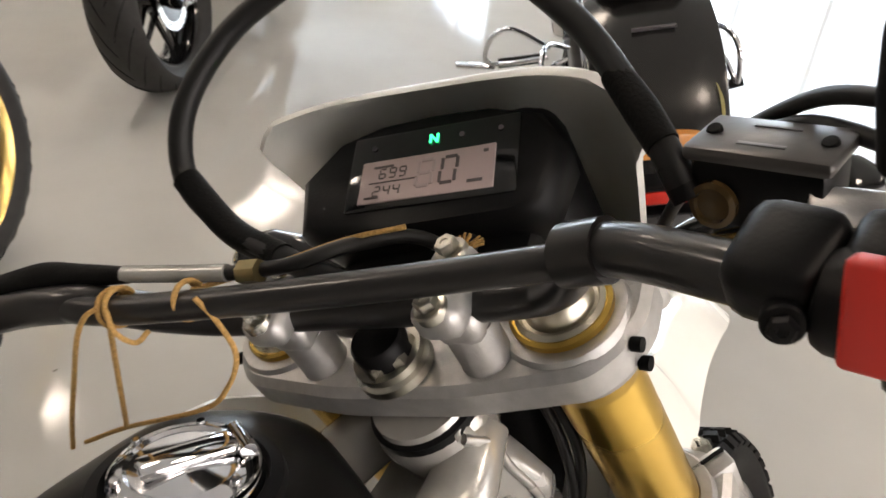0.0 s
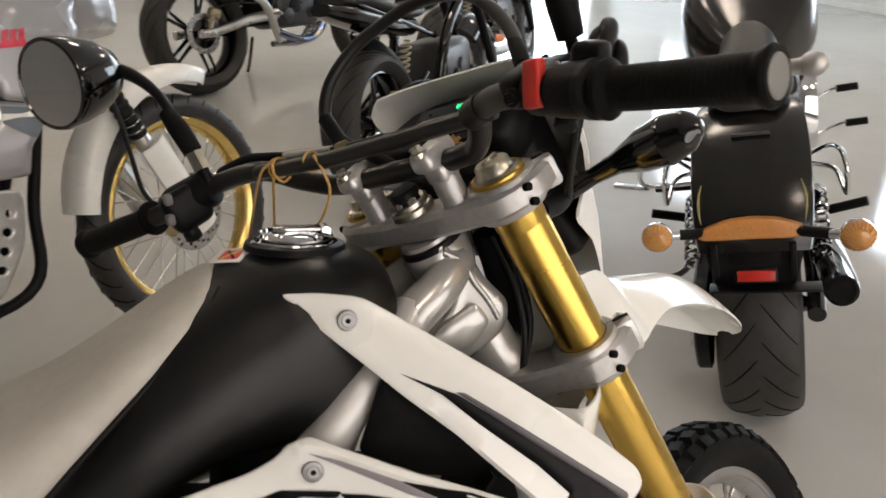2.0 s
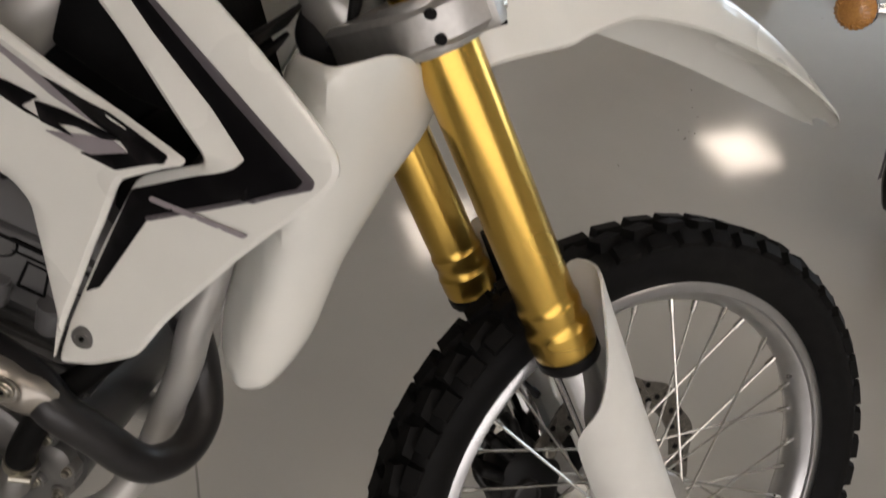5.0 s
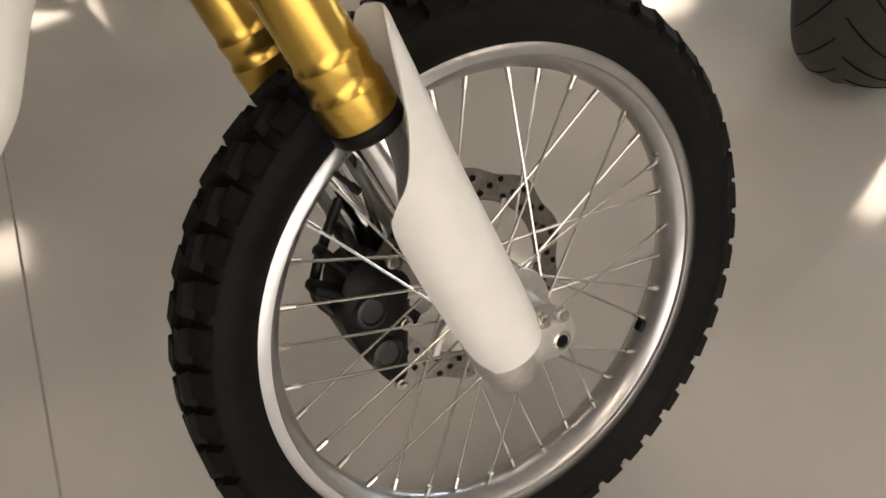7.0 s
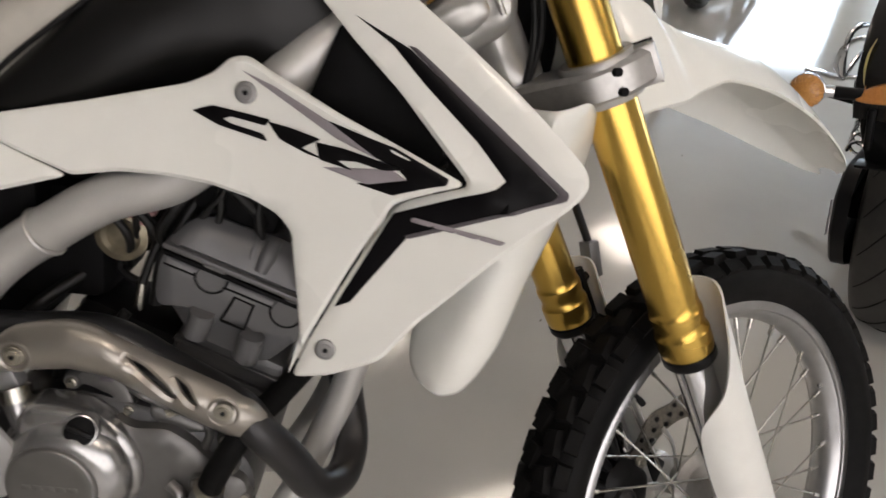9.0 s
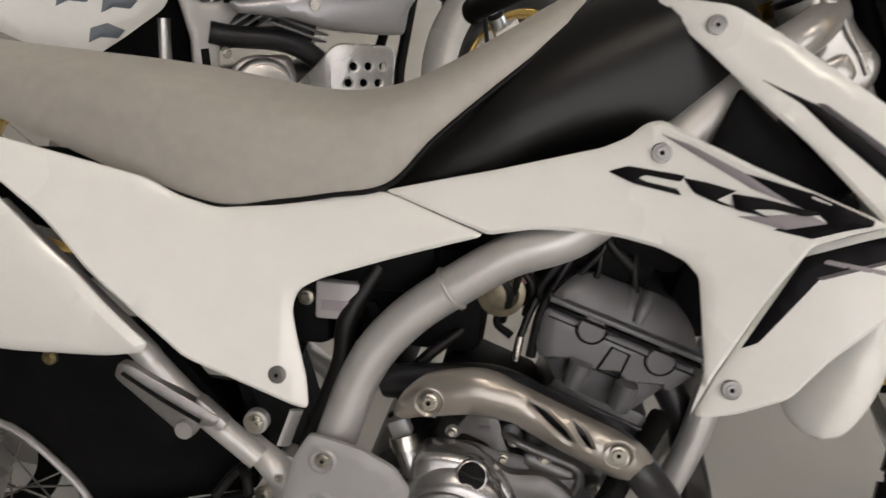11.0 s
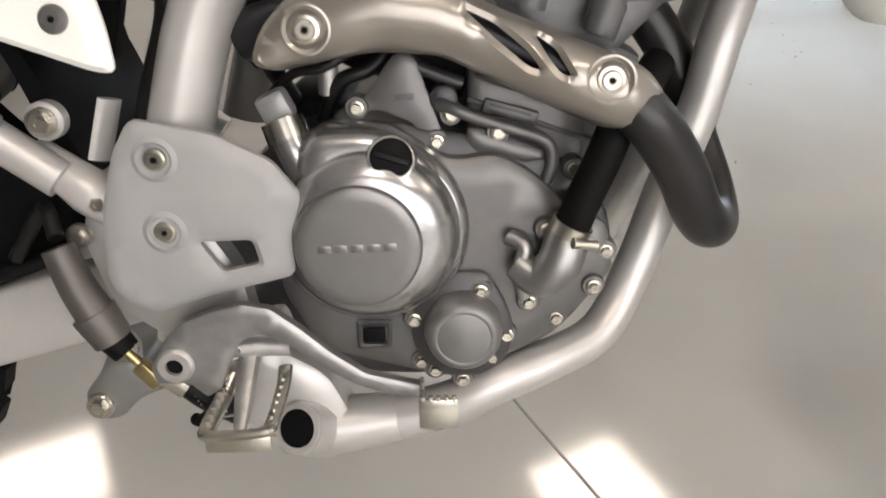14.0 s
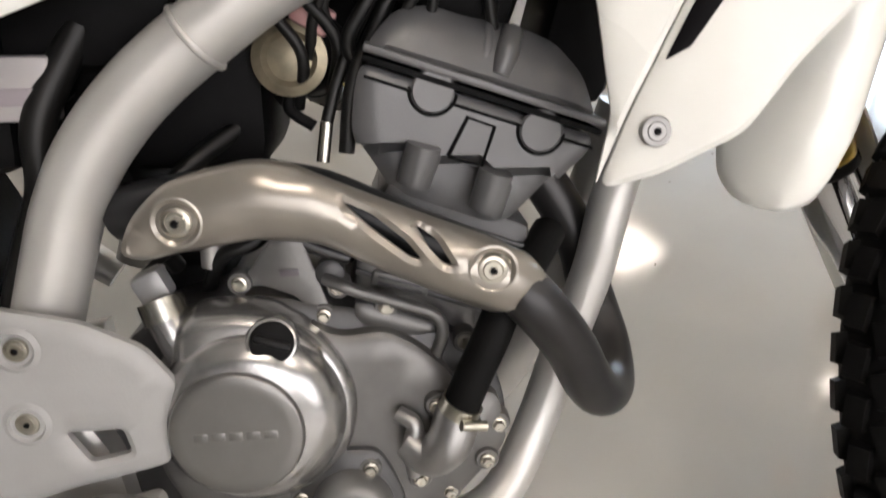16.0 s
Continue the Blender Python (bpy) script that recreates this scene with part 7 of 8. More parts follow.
def cast_wheel(root, m, r, half, bead, rim, count=5, disc=0.115, side=1, grooves=(26, 24)):
    tyre = road_tyre(root, m, r, half, bead, "black road tyre")
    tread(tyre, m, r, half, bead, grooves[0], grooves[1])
    w = half * 0.62
    ring_ = part("wheel_rim", turned([(bead + 0.006, -w), (bead - 0.004, -w - 0.003), (bead - 0.014, -w * 0.8), (bead - 0.03, 0), (bead - 0.014, w * 0.8), (bead - 0.004, w + 0.003), (bead + 0.006, w), (bead - 0.01, 0)], 72, m), rim, root, "cast wheel rim")
    for k in range(count):
        for s in (-6, 6):
            part("wheel_spoke", tube([m @ pose(0, 0, 0, 0, 0, 360 * k / count + s * 2.2) @ Vector((0.045, 0, 0.02 * (1 if s > 0 else -1))), m @ pose(0, 0, 0, 0, 0, 360 * k / count + s) @ Vector((bead - 0.02, 0, 0))], (0.014, 0.009), 10, 1), rim, ring_)
    part("wheel_hub", lathe([(0.02, -half - 0.02), (0.03, -half), (0.05, -0.04), (0.045, 0), (0.05, 0.04), (0.03, half), (0.02, half + 0.02)], 28, m), rim, ring_)
    z = side * (half * 0.75)
    plate = part("brake_disc", turned([(disc - 0.034, z - 0.002), (disc, z - 0.002), (disc, z + 0.002), (disc - 0.034, z + 0.002)], 56, m), DISC_STEEL, root, "drilled steel brake disc")
    hole = None
    for k in range(30):
        a = pose(0, 0, 0, 0, 0, 12 * k)
        if hole is None:
            hole = part("disc_hole", lathe([(0.0045, z - 0.0025), (0.0045, z + 0.0025)], 8), DARK, plate)
            hole.data.transform(Matrix.Translation((disc - 0.012, 0, 0)))
            hole.matrix_basis = m
        else:
            again(hole, m @ a @ Matrix.Translation((-0.010 * (k % 3 - 1), 0, 0)))
    part("disc_carrier", lathe([(0.05, z - 0.003), (disc - 0.034, z - 0.001), (disc - 0.034, z + 0.001), (0.05, z + 0.003)], 32, m), rim, plate)
    return ring_


def tail_panel(outline, depth, back, material, parent, name, label="", thick=0.004):
    """A shell that faces backwards; its outline runs along right and up."""
    return part(name, merge(panel(outline, depth, thick, 0.004, 0.02, corner=0.012), pose(back, 0, 0, 0, 0, -90)), material, parent, label)


# -- black cruiser
cruiser = parked("cruiser_motorcycle", 2.284, 1.015, -13, 54, "black cruiser motorcycle with a wide rear tyre and amber signals")
CW_ = hub_at(0.085, 0.312)
cast_wheel(cruiser, CW_, 0.312, 0.105, 0.235, GLOSS_BLACK, 5, 0.13, 1, (20, 26))
FEND = [(-0.345, 0.645), (-0.335, 0.690), (-0.300, 0.755), (-0.245, 0.820), (-0.170, 0.872), (-0.08, 0.905), (0.03, 0.915), (0.16, 0.895), (0.28, 0.85)]
rows_ = []
for i, (x, z) in enumerate(FEND):
    a, b = FEND[max(i - 1, 0)], FEND[min(i + 1, len(FEND) - 1)]
    t_ = Vector((b[0] - a[0], 0, b[1] - a[1])).normalized()
    n_ = Vector((-t_.z, 0, t_.x))
    hw, deep = 0.118 + 0.012 * math.sin(math.pi * min(1, i / 6)), 0.05 + 0.02 * i
    out = [(-hw, -deep), (-hw - 0.003, -deep * 0.5), (-hw, -0.009), (-hw + 0.002, -0.003), (-hw + 0.008, 0.0), (-hw * 0.5, 0.004), (0, 0.006), (hw * 0.5, 0.004), (hw - 0.008, 0.0), (hw - 0.002, -0.003), (hw, -0.009), (hw + 0.003, -deep * 0.5), (hw, -deep)]
    inn = [(y * 0.97, d_ - 0.004) for y, d_ in out[::-1]]
    rows_.append([Vector((x, y, z)) + n_ * d_ for y, d_ in out + inn])
fender = part("rear_fender", loft(smooth_loft(rows_, 4)), TAR, cruiser, "glossy black rear fender", 32)
part("logo_bar", block((0.004, 0.085, 0.012), 0.0015, Matrix.Translation((-0.186, -0.004, 0.876)) @ pose(0, 0, 0, 0, -45, 0)), DECAL_GREY, fender)
for s in (-1, 1):
    part("flame_print", tube([(-0.285, s * 0.105, 0.79), (-0.30, s * 0.112, 0.765), (-0.315, s * 0.113, 0.735), (-0.328, s * 0.108, 0.705)], (0.0012, 0.004, 0.004, 0.001), 8, 3, flat=0.3), PALE, fender)
lamp_bar = tail_panel([(-0.122, 0.683), (-0.10, 0.705), (-0.05, 0.721), (0, 0.726), (0.05, 0.721), (0.10, 0.705), (0.122, 0.683), (0.10, 0.678), (0, 0.681), (-0.10, 0.678)], lambda x, z: 0.010 * (x / 0.12) ** 2 + 0.2 * (z - 0.70), -0.356, AMBER, cruiser, "tail_lamp", "amber tail lamp strip across the fender", 0.02)
for k in range(-5, 6):
    part("lens_rib", block((0.002, 0.0012, 0.026), 0.0003, Matrix.Translation((-0.355 + 0.00007 * k * k, 0.02 * k, 0.70))), AMBER, lamp_bar)
bracket_ = tail_panel([(-0.105, 0.668), (0.105, 0.668), (0.100, 0.62), (0.085, 0.545), (0.075, 0.535), (-0.075, 0.535), (-0.085, 0.545), (-0.100, 0.62)], lambda x, z: 0.03 * max(0, 0.62 - z) / 0.08, -0.340, BLACK, cruiser, "tail_bracket", "black plastic licence bracket", 0.03)
for s in (-1, 1):
    part("bracket_rib", block((0.016, 0.014, 0.085), 0.004, Matrix.Translation((-0.345, s * 0.082, 0.625)) @ pose(0, 0, 0, 0, -6, 0)), BLACK, bracket_)
part("bracket_recess", block((0.010, 0.11, 0.045), 0.004, Matrix.Translation((-0.341, 0, 0.635))), DARK, bracket_)
reflector = part("reflector", block((0.008, 0.082, 0.026), 0.003, Matrix.Translation((-0.340, -0.003, 0.584)) @ pose(0, 0, 0, 0, 12, 0)), surface("red reflector", (0.5, 0.02, 0.012), 0.15, vary=0.2, scale=500, bump=0.5, bump_scale=500, coat=0.5), cruiser, "red rectangular reflector")
part("reflector_frame", block((0.006, 0.092, 0.036), 0.003, Matrix.Translation((-0.336, -0.003, 0.584)) @ pose(0, 0, 0, 0, 12, 0)), BLACK, reflector)
part("bracket_lip", block((0.05, 0.24, 0.006), 0.002, Matrix.Translation((-0.325, -0.02, 0.548))), BLACK, bracket_)
for s in (-1, 1):
    stalk = part("signal_stalk", tube([(-0.335, s * 0.085, 0.690), (-0.362 + 0.018 * s, s * 0.155, 0.694)], 0.0125, 16, 1), BLACK, cruiser, "black turn signal stalk")
    part("chrome_collar", tube([(-0.362 + 0.018 * s, s * 0.155, 0.694), (-0.372 + 0.020 * s, s * 0.176, 0.696)], 0.0115, 16, 1), CHROME, stalk)
    m = Matrix.Translation((-0.377 + 0.02 * s, s * 0.204, 0.696)) @ pose(0, 0, 0, 0, -90, 0)
    part("signal_shell", lathe([(0.006, -0.034), (0.022, -0.028), (0.032, -0.014), (0.0355, 0.0), (0.0355, 0.005), (0.033, 0.006)], 36, m), CHROME, stalk, "chromed round signal shell")
    lens = part("signal_lens", lathe([(0.0335, 0.004), (0.033, 0.010), (0.028, 0.020), (0.019, 0.027), (0.009, 0.030), (0.0, 0.0305)], 40, m, caps=False), SIGNAL, stalk, "ribbed pale amber lens")
    rib = None
    for k in range(24):
        a = m @ pose(0, 0, 0, 0, 0, 15 * k)
        if rib is None:
            rib = part("lens_rib", tube([(0.0335, 0, 0.008), (0.029, 0, 0.0195), (0.020, 0, 0.027)], 0.0016, 6, 3), SIGNAL, lens)
            rib.matrix_basis = a
        else:
            again(rib, a)


def pad(x0, x1, z0, half, tall, name, material, parent, label, power=3.0, rise=0.0):
    xs = np.linspace(0, 1, 9)
    return part(name, loft(smooth_loft([ring(x0 + (x1 - x0) * u, z0 + rise * u, half * (0.35 + 0.65 * (math.sin(math.pi * min(1, max(0, 0.04 + 0.92 * u)))) ** 0.4), tall * (0.2 + 0.8 * math.sin(math.pi * (0.03 + 0.94 * u)) ** 0.45), tall * 0.5, 0, 32, power) for u in xs], 3)), material, parent, label, 60)


pad(-0.10, 0.17, 0.942, 0.108, 0.060, "pillion_pad", LEATHER, cruiser, "black rounded pillion pad", 3.6, 0.012)
part("pad_seam", tube([(-0.078, -0.085, 0.940), (-0.090, 0.0, 0.943), (-0.078, 0.085, 0.940), (0.04, 0.103, 0.945), (0.15, 0.085, 0.95)], 0.003, 8), BLACK, cruiser)
part("saddle", loft(smooth_loft([ring(0.14, 0.91, 0.12, 0.075, 0.05, 0, 32, 2.4), ring(0.22, 0.89, 0.13, 0.10, 0.06, 0, 32, 2.4), ring(0.30, 0.88, 0.12, 0.08, 0.07, 0, 32, 2.4), ring(0.40, 0.88, 0.10, 0.075, 0.07, 0, 32, 2.4), ring(0.50, 0.90, 0.09, 0.09, 0.06, 0, 32, 2.4), ring(0.64, 0.935, 0.085, 0.095, 0.05, 0, 32, 2.4), ring(0.78, 0.97, 0.06, 0.085, 0.05, 0, 32, 2.4)], 4)), LEATHER, cruiser, "black dished rider saddle", 60)
ctank = part("fuel_tank", loft(smooth_loft([ring(0.60, 0.90, 0.08, 0.10, 0.06, 0, 36, 2.8), ring(0.70, 0.92, 0.14, 0.14, 0.10, 0, 36, 3.0), ring(0.85, 0.96, 0.205, 0.18, 0.13, 0, 36, 3.2), ring(1.02, 0.99, 0.225, 0.20, 0.14, 0, 36, 3.2), ring(1.22, 1.01, 0.20, 0.19, 0.13, 0, 36, 3.0), ring(1.38, 1.0, 0.13, 0.14, 0.09, 0, 36, 2.6)], 5)), TAR, cruiser, "glossy black teardrop tank with pale yellow streaks", 60)
for s in (-1, 1):
    part("flame_print", tube([(0.86, s * 0.11, 1.128), (0.94, s * 0.13, 1.155), (1.02, s * 0.13, 1.170), (1.12, s * 0.10, 1.185)], (0.002, 0.016, 0.012, 0.002), 10, 4, flat=0.25), PALE, ctank)
pad(0.86, 1.18, 1.185, 0.045, 0.02, "tank_console", CHROME, ctank, "chromed tank console")
part("engine_block", block((0.42, 0.26, 0.36), 0.06, Matrix.Translation((0.72, 0, 0.50)), segs=3), ENGINE, cruiser, "dark grey twin engine block")
for k in range(7):
    part("cooling_fin", block((0.34, 0.30, 0.007), 0.003, Matrix.Translation((0.74, 0, 0.58 + 0.026 * k))), ALU, cruiser)
part("frame_rail", tube([(0.1, 0.15, 0.62), (0.35, 0.17, 0.55), (0.62, 0.16, 0.33), (1.05, 0.14, 0.30), (1.25, 0.05, 0.6), (1.32, 0.0, 0.85)], 0.018, 14), GLOSS_BLACK, cruiser)
part("frame_rail", tube([(0.1, -0.15, 0.62), (0.35, -0.17, 0.55), (0.62, -0.16, 0.33), (1.05, -0.14, 0.30), (1.25, -0.05, 0.6), (1.32, 0.0, 0.85)], 0.018, 14), GLOSS_BLACK, cruiser)
cover_ = part("chrome_side_cover", lathe([(0.085, 0.0), (0.085, 0.02), (0.075, 0.035), (0.05, 0.042), (0.0, 0.045)], 36, Matrix.Translation((0.62, 0.14, 0.68)) @ pose(0, 0, 0, -90), caps=False), CHROME, cruiser, "chromed round air cleaner cover")
part("chrome_side_cover", lathe([(0.09, 0.0), (0.09, 0.03), (0.078, 0.05), (0.0, 0.055)], 36, Matrix.Translation((0.95, -0.16, 0.66)) @ pose(0, 0, 0, 90) @ Matrix.Diagonal((1.0, 1.7, 1, 1)), caps=False), CHROME, cruiser, "chromed air cleaner cover")
part("muffler", lathe([(0.034, -0.01), (0.040, 0.02), (0.042, 0.3), (0.04, 0.55), (0.03, 0.70)], 28, frame_to((-0.24, -0.185, 0.50), (0.5, -0.19, 0.36))), GLOSS_BLACK, cruiser, "gloss black muffler")
part("muffler_end", lathe([(0.037, -0.012), (0.030, -0.014), (0.026, 0.05), (0.0, 0.05)], 28, frame_to((-0.24, -0.185, 0.50), (0.5, -0.19, 0.36)), caps=False), DARK, cruiser)
belt = part("belt_guard", panel([(-0.19, 0.42), (-0.12, 0.47), (0.05, 0.47), (0.40, 0.50), (0.42, 0.44), (0.10, 0.26), (-0.06, 0.20), (-0.16, 0.24), (-0.20, 0.32)], lambda x, z: 0.158, 0.03, 0.008, 0.03, corner=0.02, toward=-1.0), BLACK, cruiser, "black belt guard")
part("logo_bar", block((0.015, 0.0015, 0.085), 0.0004, Matrix.Translation((-0.175, 0.165, 0.36)) @ pose(0, 0, 0, 0, 8, 0)), DECAL_LIGHT, belt)
for s in (-1, 1):
    part("swingarm", tube([(0.0, s * 0.145, 0.318), (0.25, s * 0.15, 0.36), (0.45, s * 0.14, 0.42)], 0.024, 14), GLOSS_BLACK, cruiser)
    part("shock_spring", tube([(0.02 + 0.2 * k / 60, s * 0.165 + 0.022 * math.cos(k * 0.9), 0.46 + 0.0022 * k + 0.022 * math.sin(k * 0.9)) for k in range(61)], 0.0045, 6, 2), CHROME, cruiser)
    part("bag_rail", tube([(0.24, s * 0.150, 0.70), (0.18, s * 0.195, 0.735), (0.08, s * 0.215, 0.745), (0.03, s * 0.222, 0.715), (0.045, s * 0.225, 0.650), (0.07, s * 0.222, 0.640), (0.16, s * 0.205, 0.675), (0.24, s * 0.155, 0.67)], 0.0065, 12, 5), CHROME, cruiser, "chromed bag rail loop")
hook = part("foot_control", tube([(0.80, 0.19, 0.50), (0.76, 0.30, 0.59), (0.76, 0.37, 0.57), (0.80, 0.40, 0.49), (0.84, 0.36, 0.45), (0.82, 0.20, 0.46)], 0.008, 12), CHROME, cruiser, "chromed foot control loop")
part("peg_blade", block((0.04, 0.13, 0.014), 0.005, Matrix.Translation((0.84, 0.44, 0.455)) @ pose(0, 0, 0, 10, 0, 0)), CHROME, hook)
part("peg_rubber", tube([(0.98, 0.22, 0.40), (0.98, 0.37, 0.40)], 0.017, 14, 1), GRIP, cruiser)
for x, y, z in ((1.0, -0.279, 0.715), (0.96, -0.305, 0.598)):
    peg_ = part("peg_rod", tube([(x + 0.02, -0.14, z - 0.10), (x + 0.01, -0.22, z - 0.03), (x, y + 0.01, z), (x, y - 0.05, z + 0.002)], 0.006, 10), CHROME, cruiser)
    part("peg_rubber", tube([(x, y, z), (x, y - 0.068, z + 0.003)], 0.013, 14, 1), GRIP, peg_)
for s in (-1, 1):
    part("pillion_peg", tube([(0.32, s * 0.19, 0.50), (0.30, s * 0.30, 0.53)], 0.014, 12, 1), GRIP, cruiser)
    part("fork_leg", tube([(1.38, s * 0.11, 0.92), (1.78, s * 0.11, 0.33)], 0.026, 18, 1), CHROME, cruiser, "chromed fork leg")
    grip_ = part("handlebar_half", tube([(1.42, s * 0.05, 1.12), (1.42, s * 0.15, 1.24), (1.36, s * 0.30, 1.26), (1.27, s * 0.37, 1.22), (1.18, s * 0.40, 1.19)], 0.0125, 14), CHROME, cruiser, "chromed handlebar")
    part("grip", lathe([(0.014, 0), (0.0185, 0.004), (0.0175, 0.05), (0.018, 0.11), (0.0195, 0.125), (0.013, 0.13)], 20, frame_to((1.10, s * 0.405, 1.165), (1.24, s * 0.385, 1.205))), GRIP, grip_)
    part("lever", tube([(1.28, s * 0.38, 1.235), (1.20, s * 0.44, 1.23), (1.06, s * 0.47, 1.20)], (0.008, 0.006, 0.006), 10), BLACK, grip_)
    stalk = part("mirror_stalk", tube([(1.32, s * 0.34, 1.26), (1.30, s * 0.38, 1.34), (1.28, s * 0.42, 1.39)], 0.006, 10), CHROME, grip_)
    part("mirror_shell", lathe([(0.01, -0.03), (0.05, -0.015), (0.06, 0.0), (0.058, 0.004)], 30, Matrix.Translation((1.27, s * 0.45, 1.42)) @ pose(0, 0, 0, 0, -90, 0) @ Matrix.Diagonal((0.6, 1.1, 1, 1))), CHROME, stalk)
part("riser", block((0.05, 0.14, 0.16), 0.015, Matrix.Translation((1.41, 0, 1.04)), segs=3), CHROME, cruiser)
part("headlight", lathe([(0.03, -0.08), (0.07, -0.05), (0.085, 0.02), (0.088, 0.05), (0.07, 0.055), (0.0, 0.065)], 32, Matrix.Translation((1.50, 0, 0.86)) @ pose(0, 0, 0, 0, 95, 0), caps=False), CHROME, cruiser, "chromed headlight shell")
part("front_fender", tube([(1.52, 0, 0.55), (1.62, 0, 0.66), (1.78, 0, 0.70), (1.94, 0, 0.65), (2.04, 0, 0.55)], 0.075, 18, flat=0.35), TAR, cruiser)
cast_wheel(cruiser, hub_at(1.78, 0.33, 14), 0.33, 0.06, 0.265, GLOSS_BLACK, 5, 0.14, 1, (24, 22))
part("side_stand", tube([(0.75, 0.15, 0.30), (0.82, 0.26, 0.12), (0.86, 0.335, 0.065)], 0.012, 12), GLOSS_BLACK, cruiser)


# -- naked road bikes
def naked(x, y, lean, turn, label, paint, arm, exhaust, radius=0.325, half=0.09, truss=True):
    root = parked("naked_motorcycle", x, y, lean, turn, label)
    cast_wheel(root, hub_at(0, radius), radius, half, radius - 0.10, GLOSS_BLACK, 5, 0.118, 1, (18, -34))
    for s in (-1, 1):
        a = part("swingarm", tube([(-0.06, s * 0.125, radius), (0.06, s * 0.125, radius + 0.005), (0.30, s * 0.13, radius + 0.05), (0.56, s * 0.11, 0.42)], (0.026, 0.026, 0.030, 0.036), 16), arm, root, "swingarm leg")
        if truss:
            for p, q in (((0.03, 0.345), (0.40, 0.50)), ((0.20, 0.36), (0.26, 0.445)), ((0.26, 0.445), (0.42, 0.40))):
                part("arm_strut", tube([(p[0], s * 0.13, p[1] + radius - 0.325), (q[0], s * 0.12, q[1] + radius - 0.325)], 0.010, 10, 1), arm, a)
        bolt(root, (0.0, s * 0.15, radius), (0, s, 0), 0.014, STEEL, "axle_nut", 0.016, 1.5)
        part("axle_block", block((0.07, 0.016, 0.045), 0.006, Matrix.Translation((0.0, s * 0.146, radius))), BARE, root)
        part("fork_leg", tube([(1.10, s * 0.10, 0.92), (1.40, s * 0.10, 0.32)], 0.027, 18, 1), BLACK, root, "fork leg")
        part("frame_beam", tube([(0.52, s * 0.12, 0.46), (0.62, s * 0.15, 0.70), (0.85, s * 0.14, 0.84), (1.08, s * 0.06, 0.90)], 0.028, 14), GLOSS_BLACK, root)
        part("sub_frame", tube([(0.55, s * 0.11, 0.68), (0.25, s * 0.10, 0.78), (-0.10, s * 0.06, 0.90)], 0.014, 12), GLOSS_BLACK, root)
        part("handlebar_half", tube([(1.08, s * 0.05, 1.03), (1.04, s * 0.2, 1.07), (0.98, s * 0.36, 1.05)], 0.012, 12), BLACK, root)
        part("foot_peg", tube([(0.48, s * 0.15, 0.42), (0.48, s * 0.25, 0.42)], 0.011, 10, 1), STEEL, root)
    cal = part("rear_caliper", block((0.075, 0.05, 0.06), 0.014, Matrix.Translation((0.075, -0.105, radius + 0.11)) @ pose(0, 0, 0, 0, 25, 0), segs=3), BRONZE, root, "bronze rear brake caliper")
    part("caliper_hanger", block((0.03, 0.014, 0.13), 0.006, Matrix.Translation((0.035, -0.118, radius + 0.055)) @ pose(0, 0, 0, 0, 25, 0)), BRONZE, cal)
    part("caliper_hose", tube([(0.10, -0.11, radius + 0.14), (0.20, -0.13, radius + 0.16), (0.40, -0.12, radius + 0.14)], 0.006, 8), CABLE, cal)
    part("shock_spring", tube([(0.34 + 0.0016 * k + 0.026 * math.cos(k * 0.8), 0.026 * math.sin(k * 0.8), 0.46 + 0.0034 * k) for k in range(65)], 0.006, 6, 1), surface("pale shock spring", (0.6, 0.55, 0.42), 0.35, 0.3), root, "pale coil spring")
    part("engine_block", block((0.38, 0.30, 0.32), 0.05, Matrix.Translation((0.74, 0, 0.48)), segs=3), ENGINE, root, "dark engine block")
    for k in range(5):
        part("engine_cover", lathe([(0.05 - 0.004 * k, 0), (0.046 - 0.004 * k, 0.016), (0.0, 0.02)], 20, Matrix.Translation((0.62 + 0.07 * k, -0.15, 0.40 + 0.05 * (k % 3))) @ pose(0, 0, 0, 90), caps=False), (ENGINE, BLACK, ENGINE)[k % 3], root)
    for k in range(4):
        part("header_pipe", tube([(0.95, -0.09 + 0.06 * k, 0.60), (1.03, -0.09 + 0.06 * k, 0.48), (0.98, -0.08 + 0.05 * k, 0.28), (0.80, -0.06 + 0.03 * k, 0.22), (0.55, -0.05, 0.23)], 0.019, 12), STEEL_BLUE, root)
    part("fuel_tank", loft(smooth_loft([ring(0.52, 0.84, 0.08, 0.05, 0.06), ring(0.64, 0.88, 0.13, 0.09, 0.08), ring(0.80, 0.92, 0.155, 0.11, 0.1), ring(0.96, 0.92, 0.14, 0.1, 0.1), ring(1.06, 0.91, 0.08, 0.06, 0.06)], 4)), paint, root, "painted fuel tank", 60)
    part("seat", loft(smooth_loft([ring(-0.20, 0.93, 0.06, 0.03, 0.03), ring(0.0, 0.90, 0.11, 0.03, 0.03), ring(0.25, 0.83, 0.12, 0.03, 0.03), ring(0.45, 0.81, 0.11, 0.03, 0.03), ring(0.55, 0.85, 0.07, 0.03, 0.03)], 4)), LEATHER, root, "black vinyl seat", 60)
    part("tail_unit", loft(smooth_loft([ring(-0.30, 0.90, 0.05, 0.02, 0.03), ring(-0.15, 0.87, 0.09, 0.03, 0.05), ring(0.15, 0.80, 0.11, 0.03, 0.06), ring(0.40, 0.76, 0.10, 0.03, 0.06)], 4)), paint, root, "painted tail unit", 60)
    part("rear_hugger", tube([(0.30, 0, 0.58 + radius - 0.325), (0.16, 0, 0.65 + radius - 0.325), (0.0, 0, 0.675 + radius - 0.325)], half * 0.9, 16, flat=0.25), BLACK, root)
